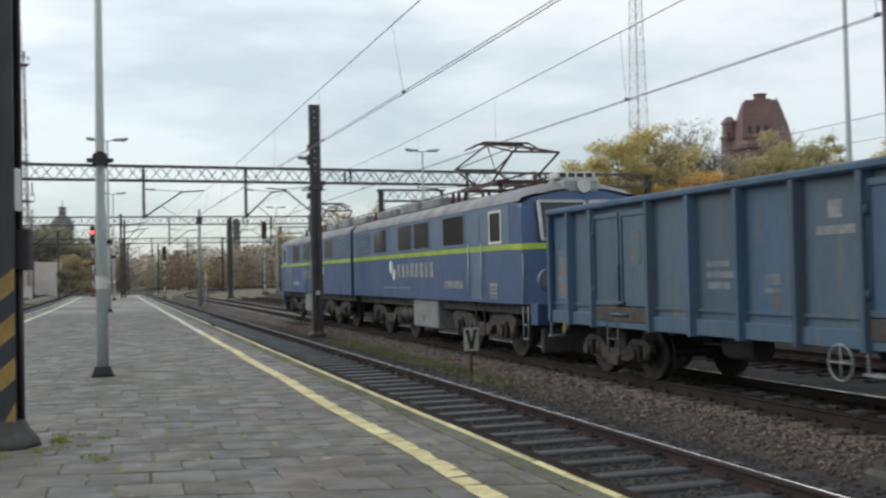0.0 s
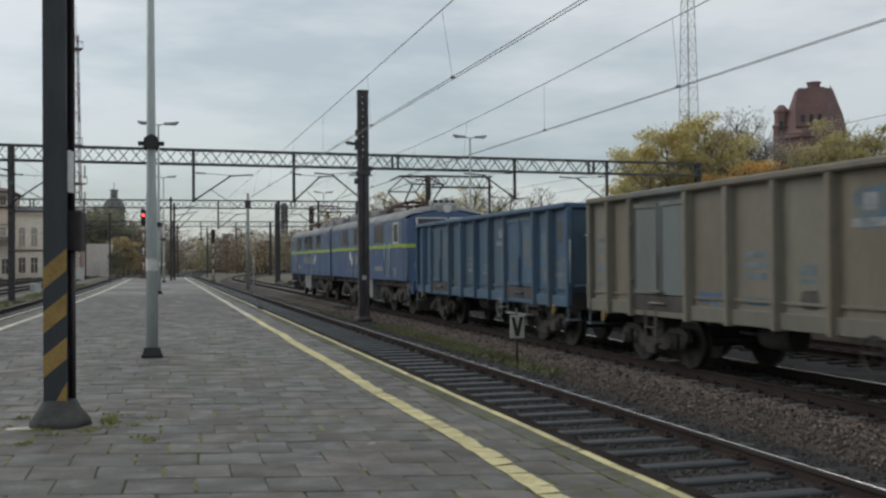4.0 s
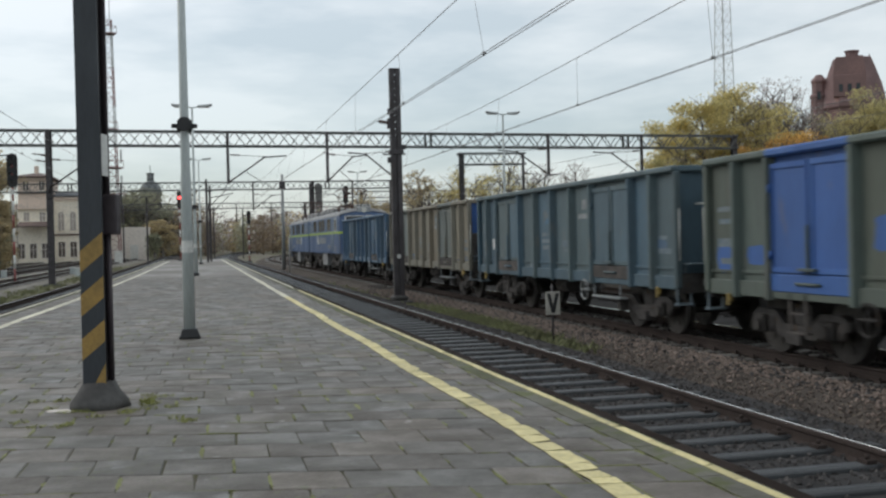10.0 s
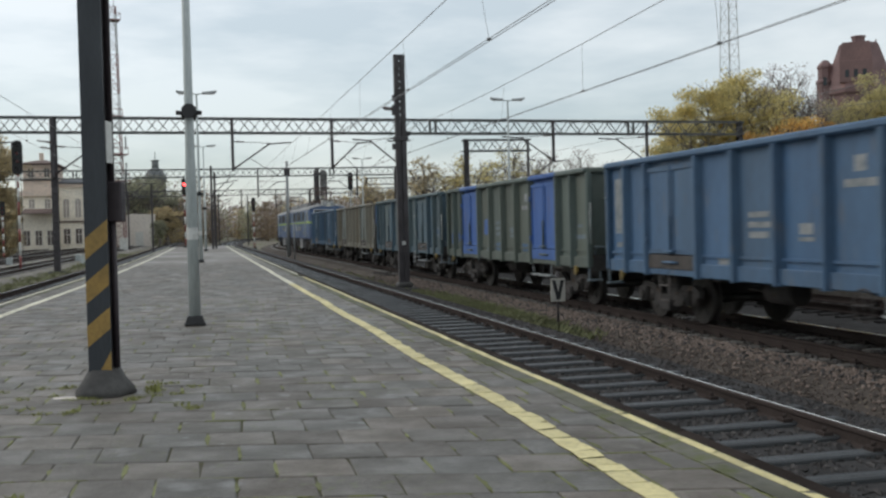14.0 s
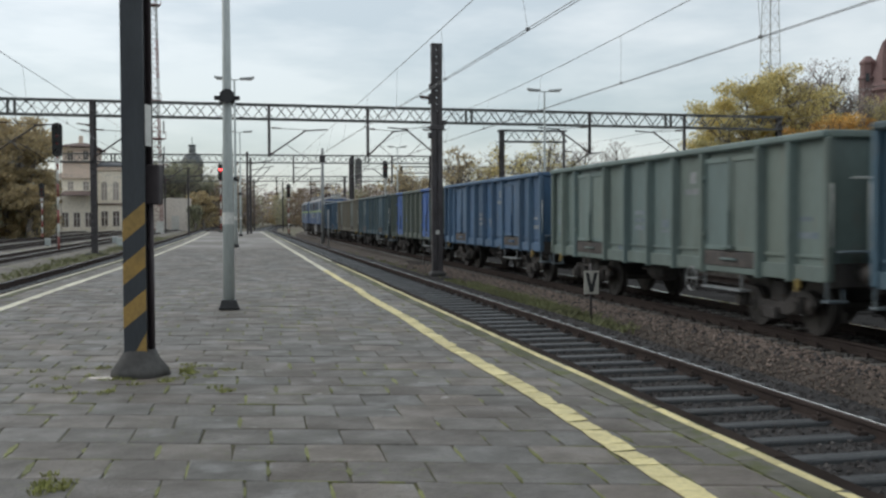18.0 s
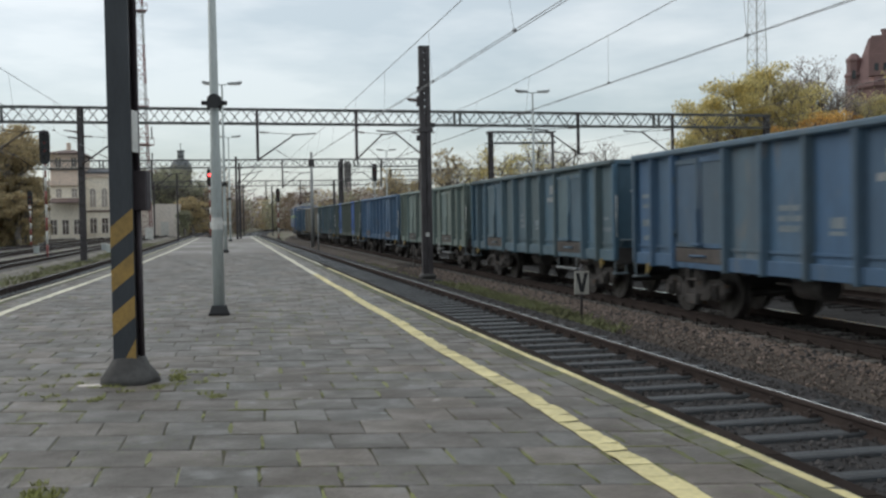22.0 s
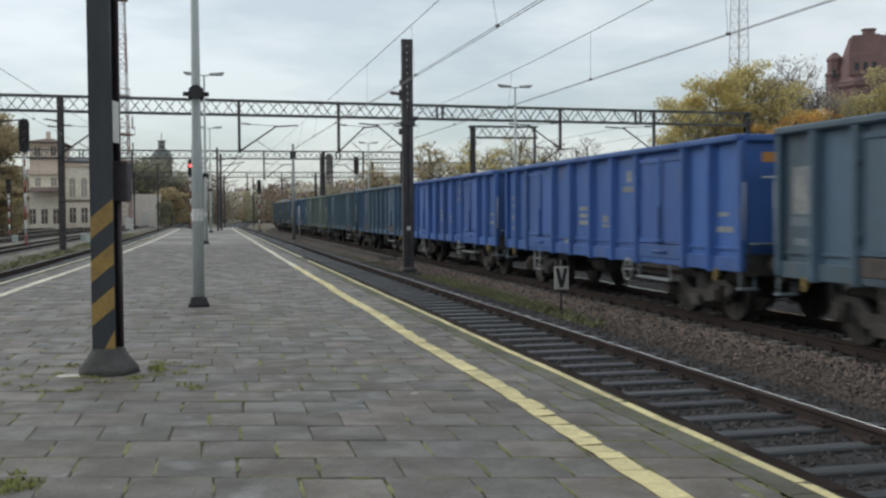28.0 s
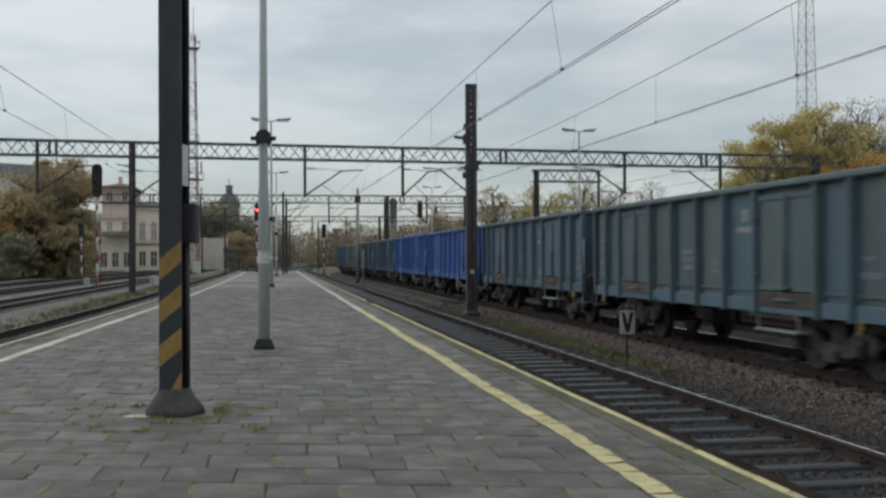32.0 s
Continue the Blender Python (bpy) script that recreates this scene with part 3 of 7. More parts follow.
def paint(name, c, dirt=(0.13, 0.115, 0.095), amount=0.5, shift=0.13):
    m = material(name, c, tuple(0.72 * a + 0.28 * b for a, b in zip(tuple(0.8 * v for v in c), dirt)), rough=0.62, big=0.9, fine=10, amount=amount, bump=0.06, grain=30,
                 stretch=(1.0, 1.5, 0.45), spread=0.15, spot=tuple(0.55 * a + 0.45 * b for a, b in zip(c, dirt)), spot_at=0.62, spot_scale=2.6)
    # panels repainted at different times: a shift between greyer and bluer from piece to piece
    n, l = m.node_tree.nodes, m.node_tree.links
    p = n["Principled BSDF"]
    info, k, mixer, mul = n.new("ShaderNodeObjectInfo"), n.new("ShaderNodeMath"), n.new("ShaderNodeMix"), n.new("ShaderNodeMix")
    k.operation, k.inputs[1].default_value = "MULTIPLY", 7.31
    fr = n.new("ShaderNodeMath")
    fr.operation = "FRACT"
    mixer.data_type = mul.data_type = "RGBA"
    mixer.inputs[6].default_value, mixer.inputs[7].default_value = (1 + shift, 1.0, 1 - shift, 1), (1 - shift, 1.0, 1 + shift, 1)
    mul.blend_type, mul.inputs[0].default_value = "MULTIPLY", 1.0
    l.new(info.outputs["Random"], k.inputs[0])
    l.new(k.outputs[0], fr.inputs[0])
    l.new(fr.outputs[0], mixer.inputs[0])
    l.new(p.inputs["Base Color"].links[0].from_socket, mul.inputs[6])
    l.new(mixer.outputs[2], mul.inputs[7])
    l.new(mul.outputs[2], p.inputs["Base Color"])
    return m


M_OCHRE = material("ochre_rust_stain", (0.15, 0.11, 0.075), (0.09, 0.11, 0.12), rough=0.8, big=3, fine=16, amount=0.9, bump=0.08)
M_SCUFF = material("bleached_scuff", (0.135, 0.15, 0.15), (0.09, 0.125, 0.15), rough=0.75, big=2.5, fine=14, amount=0.9, bump=0.08, spot=(0.066, 0.135, 0.20), spot_at=0.5, spot_scale=4)
PAINTS = {
    "blue": paint("weathered_blue_paint", (0.055, 0.112, 0.178)),
    "tan": paint("weathered_beige_paint", (0.195, 0.178, 0.138), shift=0.05),
    "tan_door": paint("weathered_grey_door_paint", (0.155, 0.175, 0.165), shift=0.05),
    "teal": paint("weathered_grey_blue_paint", (0.066, 0.112, 0.138)),
    "green": paint("weathered_grey_green_paint", (0.092, 0.118, 0.102), shift=0.06),
    "mid": paint("faded_blue_paint", (0.055, 0.122, 0.218), shift=0.08),
    "pale": paint("pale_grey_green_paint", (0.135, 0.185, 0.172), shift=0.06),
    "slate": paint("slate_blue_paint", (0.062, 0.118, 0.155)),
    "deep": paint("dark_blue_paint", (0.05, 0.108, 0.178), shift=0.16),
    "bright": paint("bright_blue_paint", (0.036, 0.112, 0.345), amount=0.35, shift=0.05),
    "grey": paint("grey_blue_paint", (0.066, 0.118, 0.168), shift=0.08),
    "steel": paint("steel_blue_paint", (0.068, 0.122, 0.152)),
}
CACHE = {}


def cached(key, make):
    if key not in CACHE:
        CACHE[key] = make().mesh(key, M_BOGIE)
    return CACHE[key]


W_HALF, W_LO, W_HI, W_END = 1.49, 0.91, 3.15, 6.57
# panel joints along one side, from the front end: two panels, a double door, four panels, a double door, two panels
BAYS = [("panel", 0.98), ("panel", 0.98), ("door", 2.08), ("panel", 1.27), ("panel", 1.27), ("panel", 1.27), ("panel", 1.27), ("door", 2.06), ("panel", 0.98), ("panel", 0.98)]


def wagon(colour, doors, label, patches=()):
    body, leaf_paint = PAINTS[colour], PAINTS[doors]
    w = thing("freight_wagon", label, "wagon", "open freight wagons")
    floor = part("floor", cached("w_floor", lambda: S().box(-1.305, -W_END + 0.08, 1.12, 1.305, W_END - 0.08, 1.24, c=0.01)), M_BOGIE, w)
    part("load", cached("w_load", lambda: coal_load()), M_STONE_DARK, w)
    total = sum(b for _, b in BAYS)
    k = 2 * W_END / total
    for side in (-1, 1):
        y = W_END
        part("sill", cached("w_sill%d" % side, lambda: S().box(side * 1.30, -W_END, W_LO, side * 1.415, W_END, W_LO + 0.24, c=0.012) if side > 0 else S().box(-1.415, -W_END, W_LO, -1.30, W_END, W_LO + 0.24, c=0.012)), body, w)
        part("top_rail", cached("w_top%d" % side, lambda: S().box(min(side * 1.34, side * W_HALF), -W_END - 0.02, 3.03, max(side * 1.34, side * W_HALF), W_END + 0.02, W_HI, c=0.03)), body, w)
        for i, (kind, b) in enumerate(BAYS):
            b *= k
            y0 = y - b
            yc = (y + y0) / 2
            x0, x1 = sorted((side * 1.315, side * 1.345))
            at = pose(0, yc, 0)
            if kind == "panel":
                part("side_panel", cached("w_panel%d%.2f" % (side, b), lambda: S().box(x0, -b / 2 + 0.002, W_LO + 0.22, x1, b / 2 - 0.002, 3.04).box(min(side * 1.34, side * 1.385), -b / 2 + 0.03, W_LO + 0.36, max(side * 1.34, side * 1.385), b / 2 - 0.03, W_LO + 0.40)), body, w, at=at)
            else:
                for q, h in ((-1, b / 4), (1, -b / 4)):
                    def leaf_mesh(q=q):
                        u = b / 2 - 0.06
                        return S().box(min(side * 1.35, side * 1.40), -u / 2, 1.30, max(side * 1.35, side * 1.40), u / 2, 2.93, c=0.008)

                    def frame_mesh():
                        u = b / 2 - 0.06
                        rings = []
                        for sy, sz in ((-1, -1), (1, -1), (1, 1), (-1, 1), (-1, -1)):
                            yo, zo = sy * u / 2, 2.115 + sz * 0.815
                            yi, zi = yo - sy * 0.07, zo - sz * 0.085
                            rings.append([(side * 1.401, yo, zo), (side * 1.425, yo - sy * 0.006, zo - sz * 0.006), (side * 1.425, yi, zi), (side * 1.401, yi, zi)])
                        return S().loft(rings, caps=False)
                    d = part("side_door", cached("w_leaf%d%d%.2f" % (side, q, b), leaf_mesh), leaf_paint, w, at=pose(0, yc + h, 0))
                    part("door_frame", cached("w_lframe%d%.2f" % (side, b), frame_mesh), leaf_paint, d)
                    for zh in (1.5, 2.5):
                        part("hinge", cached("w_hinge%d" % side, lambda: S().tube((side * 1.44, 0, 0), (side * 1.44, 0, 0.12), 0.03, n=6)), leaf_paint, d, at=pose(0, -q * (b / 4 - 0.06), zh))
                part("door_header", cached("w_head%d%.2f" % (side, b), lambda: S().box(x0, -b / 2, 2.935, x1, b / 2, 3.04)), leaf_paint, w, at=at)
                part("door_sill", cached("w_dsill%d%.2f" % (side, b), lambda: S().box(min(side * 1.30, side * 1.43), -b / 2 + 0.05, 1.02, max(side * 1.30, side * 1.43), b / 2 - 0.05, 1.285, c=0.012)), M_RUST if doors != "bright" else leaf_paint, w, "rusty sill" if doors != "bright" else "", at=at)
                if doors != colour:
                    part("top_rail_section", cached("w_tsec%d%.2f" % (side, b), lambda: S().box(min(side * 1.33, side * (W_HALF + 0.004)), -b / 2, 3.026, max(side * 1.33, side * (W_HALF + 0.004)), b / 2, W_HI + 0.004, c=0.03)), leaf_paint, w, "door-coloured top rail", at=at)
                part("door_latch", cached("w_latch%d" % side, lambda: S().box(min(side * 1.43, side * 1.47), -0.02, 1.3, max(side * 1.43, side * 1.46), 0.02, 2.0, c=0.006).box(min(side * 1.42, side * 1.50), -0.2, 1.34, max(side * 1.42, side * 1.47), 0.2, 1.38, c=0.006).tube((side * 1.45, -0.3, 1.15), (side * 1.45, 0.3, 1.15), 0.025, n=6)), body, w, at=at)
            if i:
                rib_at(w, side, y, body)
            y = y0
        for e in (-1, 1):
            part("corner_post", cached("w_corner%d%d" % (side, e), lambda: S().box(min(side * 1.34, side * 1.46), e * W_END - 0.09, W_LO + 0.02, max(side * 1.34, side * 1.46), e * W_END + 0.03, 3.04, c=0.02)), body, w)
            part("tow_hook", cached("w_hook%d" % side, lambda: S().box(min(side * 1.38, side * 1.47), -0.035, 0.80, max(side * 1.38, side * 1.47), 0.035, 0.94, c=0.015).ring((side * 1.45, 0, 0.79), 0.045, 0.016, "x", 10, 5)), M_HOOK, w, "yellow tow hook", at=pose(0, e * (W_END - 0.75), 0))
    for e in (-1, 1):
        part("end_wall", cached("w_end%d" % e, lambda: S().box(-1.35, min(e * 6.51, e * 6.55), 1.2, 1.35, max(e * 6.51, e * 6.55), 3.04)), body, w)
        for x in (-0.68, 0.68):
            part("end_post", cached("w_epost%d" % e, lambda: S().prism([(-0.055, e * 6.548), (-0.035, e * 6.585), (0.035, e * 6.585), (0.055, e * 6.548)], "z", 1.18, 3.03)), body, w, at=pose(x, 0, 0))
        part("end_rail", cached("w_erail%d" % e, lambda: S().box(-1.4, min(e * 6.49, e * 6.65), 3.03, 1.4, max(e * 6.49, e * 6.65), W_HI - 0.004, c=0.02)), body, w)
        part("step_rail", cached("w_srail%d" % e, lambda: S().tube((-1.0, e * 6.69, 2.45), (0.2, e * 6.69, 2.45), 0.017, n=6).tube((-1.0, e * 6.69, 2.45), (-1.0, e * 6.54, 2.45), 0.017, n=6).tube((0.2, e * 6.69, 2.45), (0.2, e * 6.54, 2.45), 0.017, n=6)), M_WHITE, w, "white grab rail")
        part("end_step", cached("w_estep%d" % e, lambda: S().box(-1.3, min(e * 6.60, e * 6.86), 1.36, -0.72, max(e * 6.60, e * 6.86), 1.39, c=0.008).beam((-1.26, e * 6.62, 1.38), (-1.26, e * 6.58, 1.18), 0.03, 0.03).beam((-0.76, e * 6.62, 1.38), (-0.76, e * 6.58, 1.18), 0.03, 0.03)), M_MARK_DIM, w, "pale steel end step")
        part("headstock", cached("w_stock%d" % e, lambda: S().box(-1.38, min(e * 6.49, e * 6.63), 0.84, 1.38, max(e * 6.49, e * 6.63), 1.20, c=0.015)), M_BOGIE, w)
        part("corner_plate", cached("w_cplate%d" % e, lambda: S().box(-1.44, min(e * 6.50, e * 6.64), 0.62, -1.10, max(e * 6.50, e * 6.64), 0.66, c=0.008).beam((-1.4, e * 6.57, 0.64), (-1.4, e * 6.57, 0.95), 0.03, 0.03).beam((-1.14, e * 6.57, 0.64), (-1.14, e * 6.57, 0.95), 0.03, 0.03)), M_MARK_DIM, w, "pale shunting step")
        for side in (-1, 1):
            buf = part("buffer", cached("w_buffer%d" % e, lambda: S().tube((0, e * 6.63, 1.04), (0, e * 6.94, 1.04), 0.11, n=12)), M_BOGIE, w, at=pose(side * 0.875, 0, 0))
            part("buffer_head", cached("w_bhead%d" % e, lambda: S().tube((0, e * 6.92, 1.04), (0, e * 7.02, 1.04), 0.20, 0.225, n=16).tube((0, e * 7.02, 1.04), (0, e * 7.11, 1.04), 0.225, 0.12, n=16)), M_WHEEL, buf)
            part("handrail", cached("w_rail%d%d" % (side, e), lambda: S().tube((side * 1.40, 0, 1.45), (side * 1.40, 0, 2.35), 0.011, n=6).tube((side * 1.40, 0, 1.45), (side * 1.40, -e * 0.09, 1.45), 0.011, n=6).tube((side * 1.40, 0, 2.35), (side * 1.40, -e * 0.09, 2.35), 0.011, n=6)), M_WHITE, w, "white handrail", at=pose(0, e * 6.69, 0, 0, 0, 0))
        part("coupler", cached("w_coupler%d" % e, lambda: S().tube((0, e * 6.5, 1.02), (0, e * 6.95, 1.0), 0.05, n=6).ring((0, e * 7.0, 0.9), 0.12, 0.03, "y", 12, 5).tube((0.2, e * 6.55, 0.95), (0.22, e * 6.9, 0.62), 0.03, n=6)), M_BOGIE, w)
    part("underframe", cached("w_under", lambda: S().box(-0.35, -6.4, 0.80, -0.12, 6.4, 1.12, c=0.01).box(0.12, -6.4, 0.80, 0.35, 6.4, 1.12, c=0.01).box(-1.3, -2.2, 0.86, 1.3, -2.0, 1.12).box(-1.3, 2.0, 0.86, 1.3, 2.2, 1.12).box(-1.3, -0.1, 0.86, 1.3, 0.1, 1.12)), M_BOGIE, w)
    part("brake_cylinder", cached("w_cyl", lambda: S().tube((-0.7, 0.5, 0.72), (-0.7, 1.3, 0.72), 0.2, n=12).tube((-0.7, 1.3, 0.72), (-0.7, 2.1, 0.72), 0.03, n=6)), M_BOGIE, w)
    part("air_tank", cached("w_tank", lambda: S().tube((0.75, -1.6, 0.7), (0.75, -0.4, 0.7), 0.19, n=12)), M_BOGIE, w)
    for side in (-1, 1):
        part("side_step", cached("w_step%d" % side, lambda: S().box(min(side * 1.2, side * 1.42), -0.75, 0.60, max(side * 1.2, side * 1.42), 0.75, 0.64, c=0.008).beam((side * 1.36, -0.7, 0.62), (side * 1.36, -0.7, 1.0), 0.03, 0.03).beam((side * 1.36, 0.7, 0.62), (side * 1.36, 0.7, 1.0), 0.03, 0.03)), M_MARK, w, "pale walking step", at=pose(0, -3.2, 0))
        part("brake_ring", cached("w_ring%d" % side, lambda: S().ring((side * 1.44, 0, 0.74), 0.22, 0.014, "x", 20, 6).tube((side * 1.44, -0.22, 0.74), (side * 1.44, 0.22, 0.74), 0.012, n=5).tube((side * 1.44, 0, 0.52), (side * 1.44, 0, 0.96), 0.012, n=5).tube((side * 1.2, 0, 0.74), (side * 1.44, 0, 0.74), 0.03, n=6)), M_LAMP if colour in ("blue", "teal", "pale", "bright") else M_BOGIE, w, "brake hand wheel", at=pose(0, 2.25 if colour in ("green", "slate", "steel") else -2.1, 0))
        part("ladder", cached("w_ladder%d" % side, lambda: S().beam((side * 1.40, -0.2, 0.42), (side * 1.40, -0.2, 1.0), 0.03, 0.05).beam((side * 1.40, 0.2, 0.42), (side * 1.40, 0.2, 1.0), 0.03, 0.05).box(min(side * 1.3, side * 1.42), -0.2, 0.42, max(side * 1.3, side * 1.42), 0.2, 0.45).box(min(side * 1.3, side * 1.42), -0.2, 0.70, max(side * 1.3, side * 1.42), 0.2, 0.73)), M_MARK if colour == "bright" else M_RUST, w, "worn steel step ladder", at=pose(0, 3.9, 0))
        # stencilled markings: plain bars
        for (y, z, ln, h) in ((-1.96, 2.62, 0.26, 0.22), (-1.96, 2.36, 0.72, 0.11), (0.62, 1.98, 0.6, 0.09), (0.58, 1.82, 0.72, 0.09), (0.62, 1.66, 0.6, 0.1), (-0.68, 1.75, 0.34, 0.16), (-0.68, 1.6, 0.4, 0.06), (6.05, 2.3, 0.5, 0.08), (6.05, 2.1, 0.4, 0.08), (6.05, 1.75, 0.5, 0.14), (6.05, 1.45, 0.35, 0.1), (-5.9, 1.85, 0.35, 0.07), (-5.95, 1.6, 0.6, 0.1), (1.75, 1.22, 0.35, 0.12)):
            part("marking", cached("w_mark%d%g%g%g" % (side, ln, h, z), lambda: S().box(min(side * 1.344, side * 1.350), -ln / 2, z - h / 2, max(side * 1.344, side * 1.350), ln / 2, z + h / 2)), M_MARK if y == -1.96 or colour in ("mid", "bright") else M_MARK_DIM, w, at=pose(0, y, 0))
    for yb in (-4.45, 4.45):
        bogie = part("bogie", cached("w_bolster", lambda: S().box(-1.0, -0.22, 0.46, 1.0, 0.22, 0.84, c=0.03).box(-0.3, -0.3, 0.7, 0.3, 0.3, 0.9, c=0.02)), M_BOGIE, w, at=pose(0, yb, 0))
        for side in (-1, 1):
            part("side_frame", cached("w_frame%d" % side, lambda: bogie_side(side)), M_BOGIE, bogie)
            for q in (-0.9, 0.9):
                part("axle_box", cached("w_abox%d" % side, lambda: S().box(min(side * 0.95, side * 1.2), -0.14, 0.34, max(side * 0.95, side * 1.2), 0.14, 0.62, c=0.03).tube((side * 1.19, 0, 0.46), (side * 1.25, 0, 0.46), 0.10, n=10)), M_WHEEL, bogie, at=pose(0, q, 0))
                for r in (-0.22, 0.22):
                    part("spring", cached("w_spring%d" % side, lambda: S().tube((side * 1.06, 0, 0.36), (side * 1.06, 0, 0.60), 0.07, n=8)), M_RUST, bogie, at=pose(0, q + r, 0))
        for q in (-0.9, 0.9):
            wheelset(w, yb + q, 0.46)
    for name, mat, (y, z, ln, h) in patches:
        if name.startswith("end_"):
            part(name, S().box(y - ln / 2, -6.556, z - h / 2, y + ln / 2, -6.549, z + h / 2), mat, w, "repainted end panel" if ln > 1 else "orange plate")
            continue
        if "plate" in name or "panel" in name:
            sh = S().box(-1.352, y - ln / 2, z - h / 2, -1.343, y + ln / 2, z + h / 2)
        else:
            r_ = random.Random(int(abs(y) * 100 + z * 10))
            face = -1.403 if name.startswith("door") else -1.345
            sh = S().prism([(y + ln / 2 * math.copysign(abs(math.cos(q)) ** 0.4, math.cos(q)) * r_.uniform(0.75, 1.0), z + h / 2 * math.copysign(abs(math.sin(q)) ** 0.4, math.sin(q)) * r_.uniform(0.75, 1.0)) for q in [2 * math.pi * k / 22 for k in range(22)]], "x", face - 0.004, face + 0.004)
        part(name, sh, mat, w, "repainted patch" if "repaint" in name else "")
    return w


def coal_load():
    s = S()
    rnd = random.Random(5)
    n = 28
    rows = []
    for i in range(n + 1):
        y = -6.3 + 12.6 * i / n
        rows.append([(x, y, 2.35 + 0.25 * math.cos(x * 1.1) + rnd.uniform(-0.08, 0.08) - (0.35 if i in (0, n) else 0)) for x in (-1.33, -0.8, -0.3, 0.3, 0.8, 1.33)])
    return s.loft(rows, closed=False, caps=False)


def rib_at(w, side, y, mat):
    part("rib", cached("w_rib%d" % side, lambda: S().prism([(side * 1.34, -0.095), (side * W_HALF, -0.042), (side * W_HALF, 0.042), (side * 1.34, 0.095)], "z", W_LO - 0.02, 3.035)), mat, w, at=pose(0, y, 0))


def bogie_side(side):
    o = [(-1.25, 0.62), (-1.05, 0.72), (-0.6, 0.70), (-0.35, 0.50), (0.35, 0.50), (0.6, 0.70), (1.05, 0.72), (1.25, 0.62), (1.25, 0.50), (1.12, 0.44), (0.68, 0.46), (0.5, 0.30), (-0.5, 0.30), (-0.68, 0.46), (-1.12, 0.44), (-1.25, 0.50)]
    return S().prism(o, "x", *sorted((side * 0.96, side * 1.08))).box(min(side * 0.9, side * 1.16), -0.2, 0.2, max(side * 0.9, side * 1.16), 0.2, 0.4, c=0.02)


WHEELSETS = []


def wheelset(w, y, r):
    ax = part("wheelset", cached("axle%g" % r, lambda: S().tube((-1.1, 0, 0), (1.1, 0, 0), 0.08, n=10)), M_WHEEL, w, at=pose(0, y, r))
    for side in (-1, 1):
        def disc():
            s = S()
            a, b = side * 0.70, side * 0.83
            s.tube((a, 0, 0), (b, 0, 0), r, n=24)
            s.tube((side * 0.665, 0, 0), (a, 0, 0), r + 0.03, n=24)
            s.tube((b, 0, 0), (side * 0.86, 0, 0), 0.14, n=10)
            for i in range(6):
                t = math.pi * i / 3
                s.tube((b - side * 0.01, math.cos(t) * r * 0.58, math.sin(t) * r * 0.58), (b + side * 0.012, math.cos(t) * r * 0.58, math.sin(t) * r * 0.58), r * 0.15, n=8)
            return s
        part("wheel", cached("wheel%g%d" % (r, side), disc), M_WHEEL, ax)
    WHEELSETS.append((ax, y, r))
    return ax


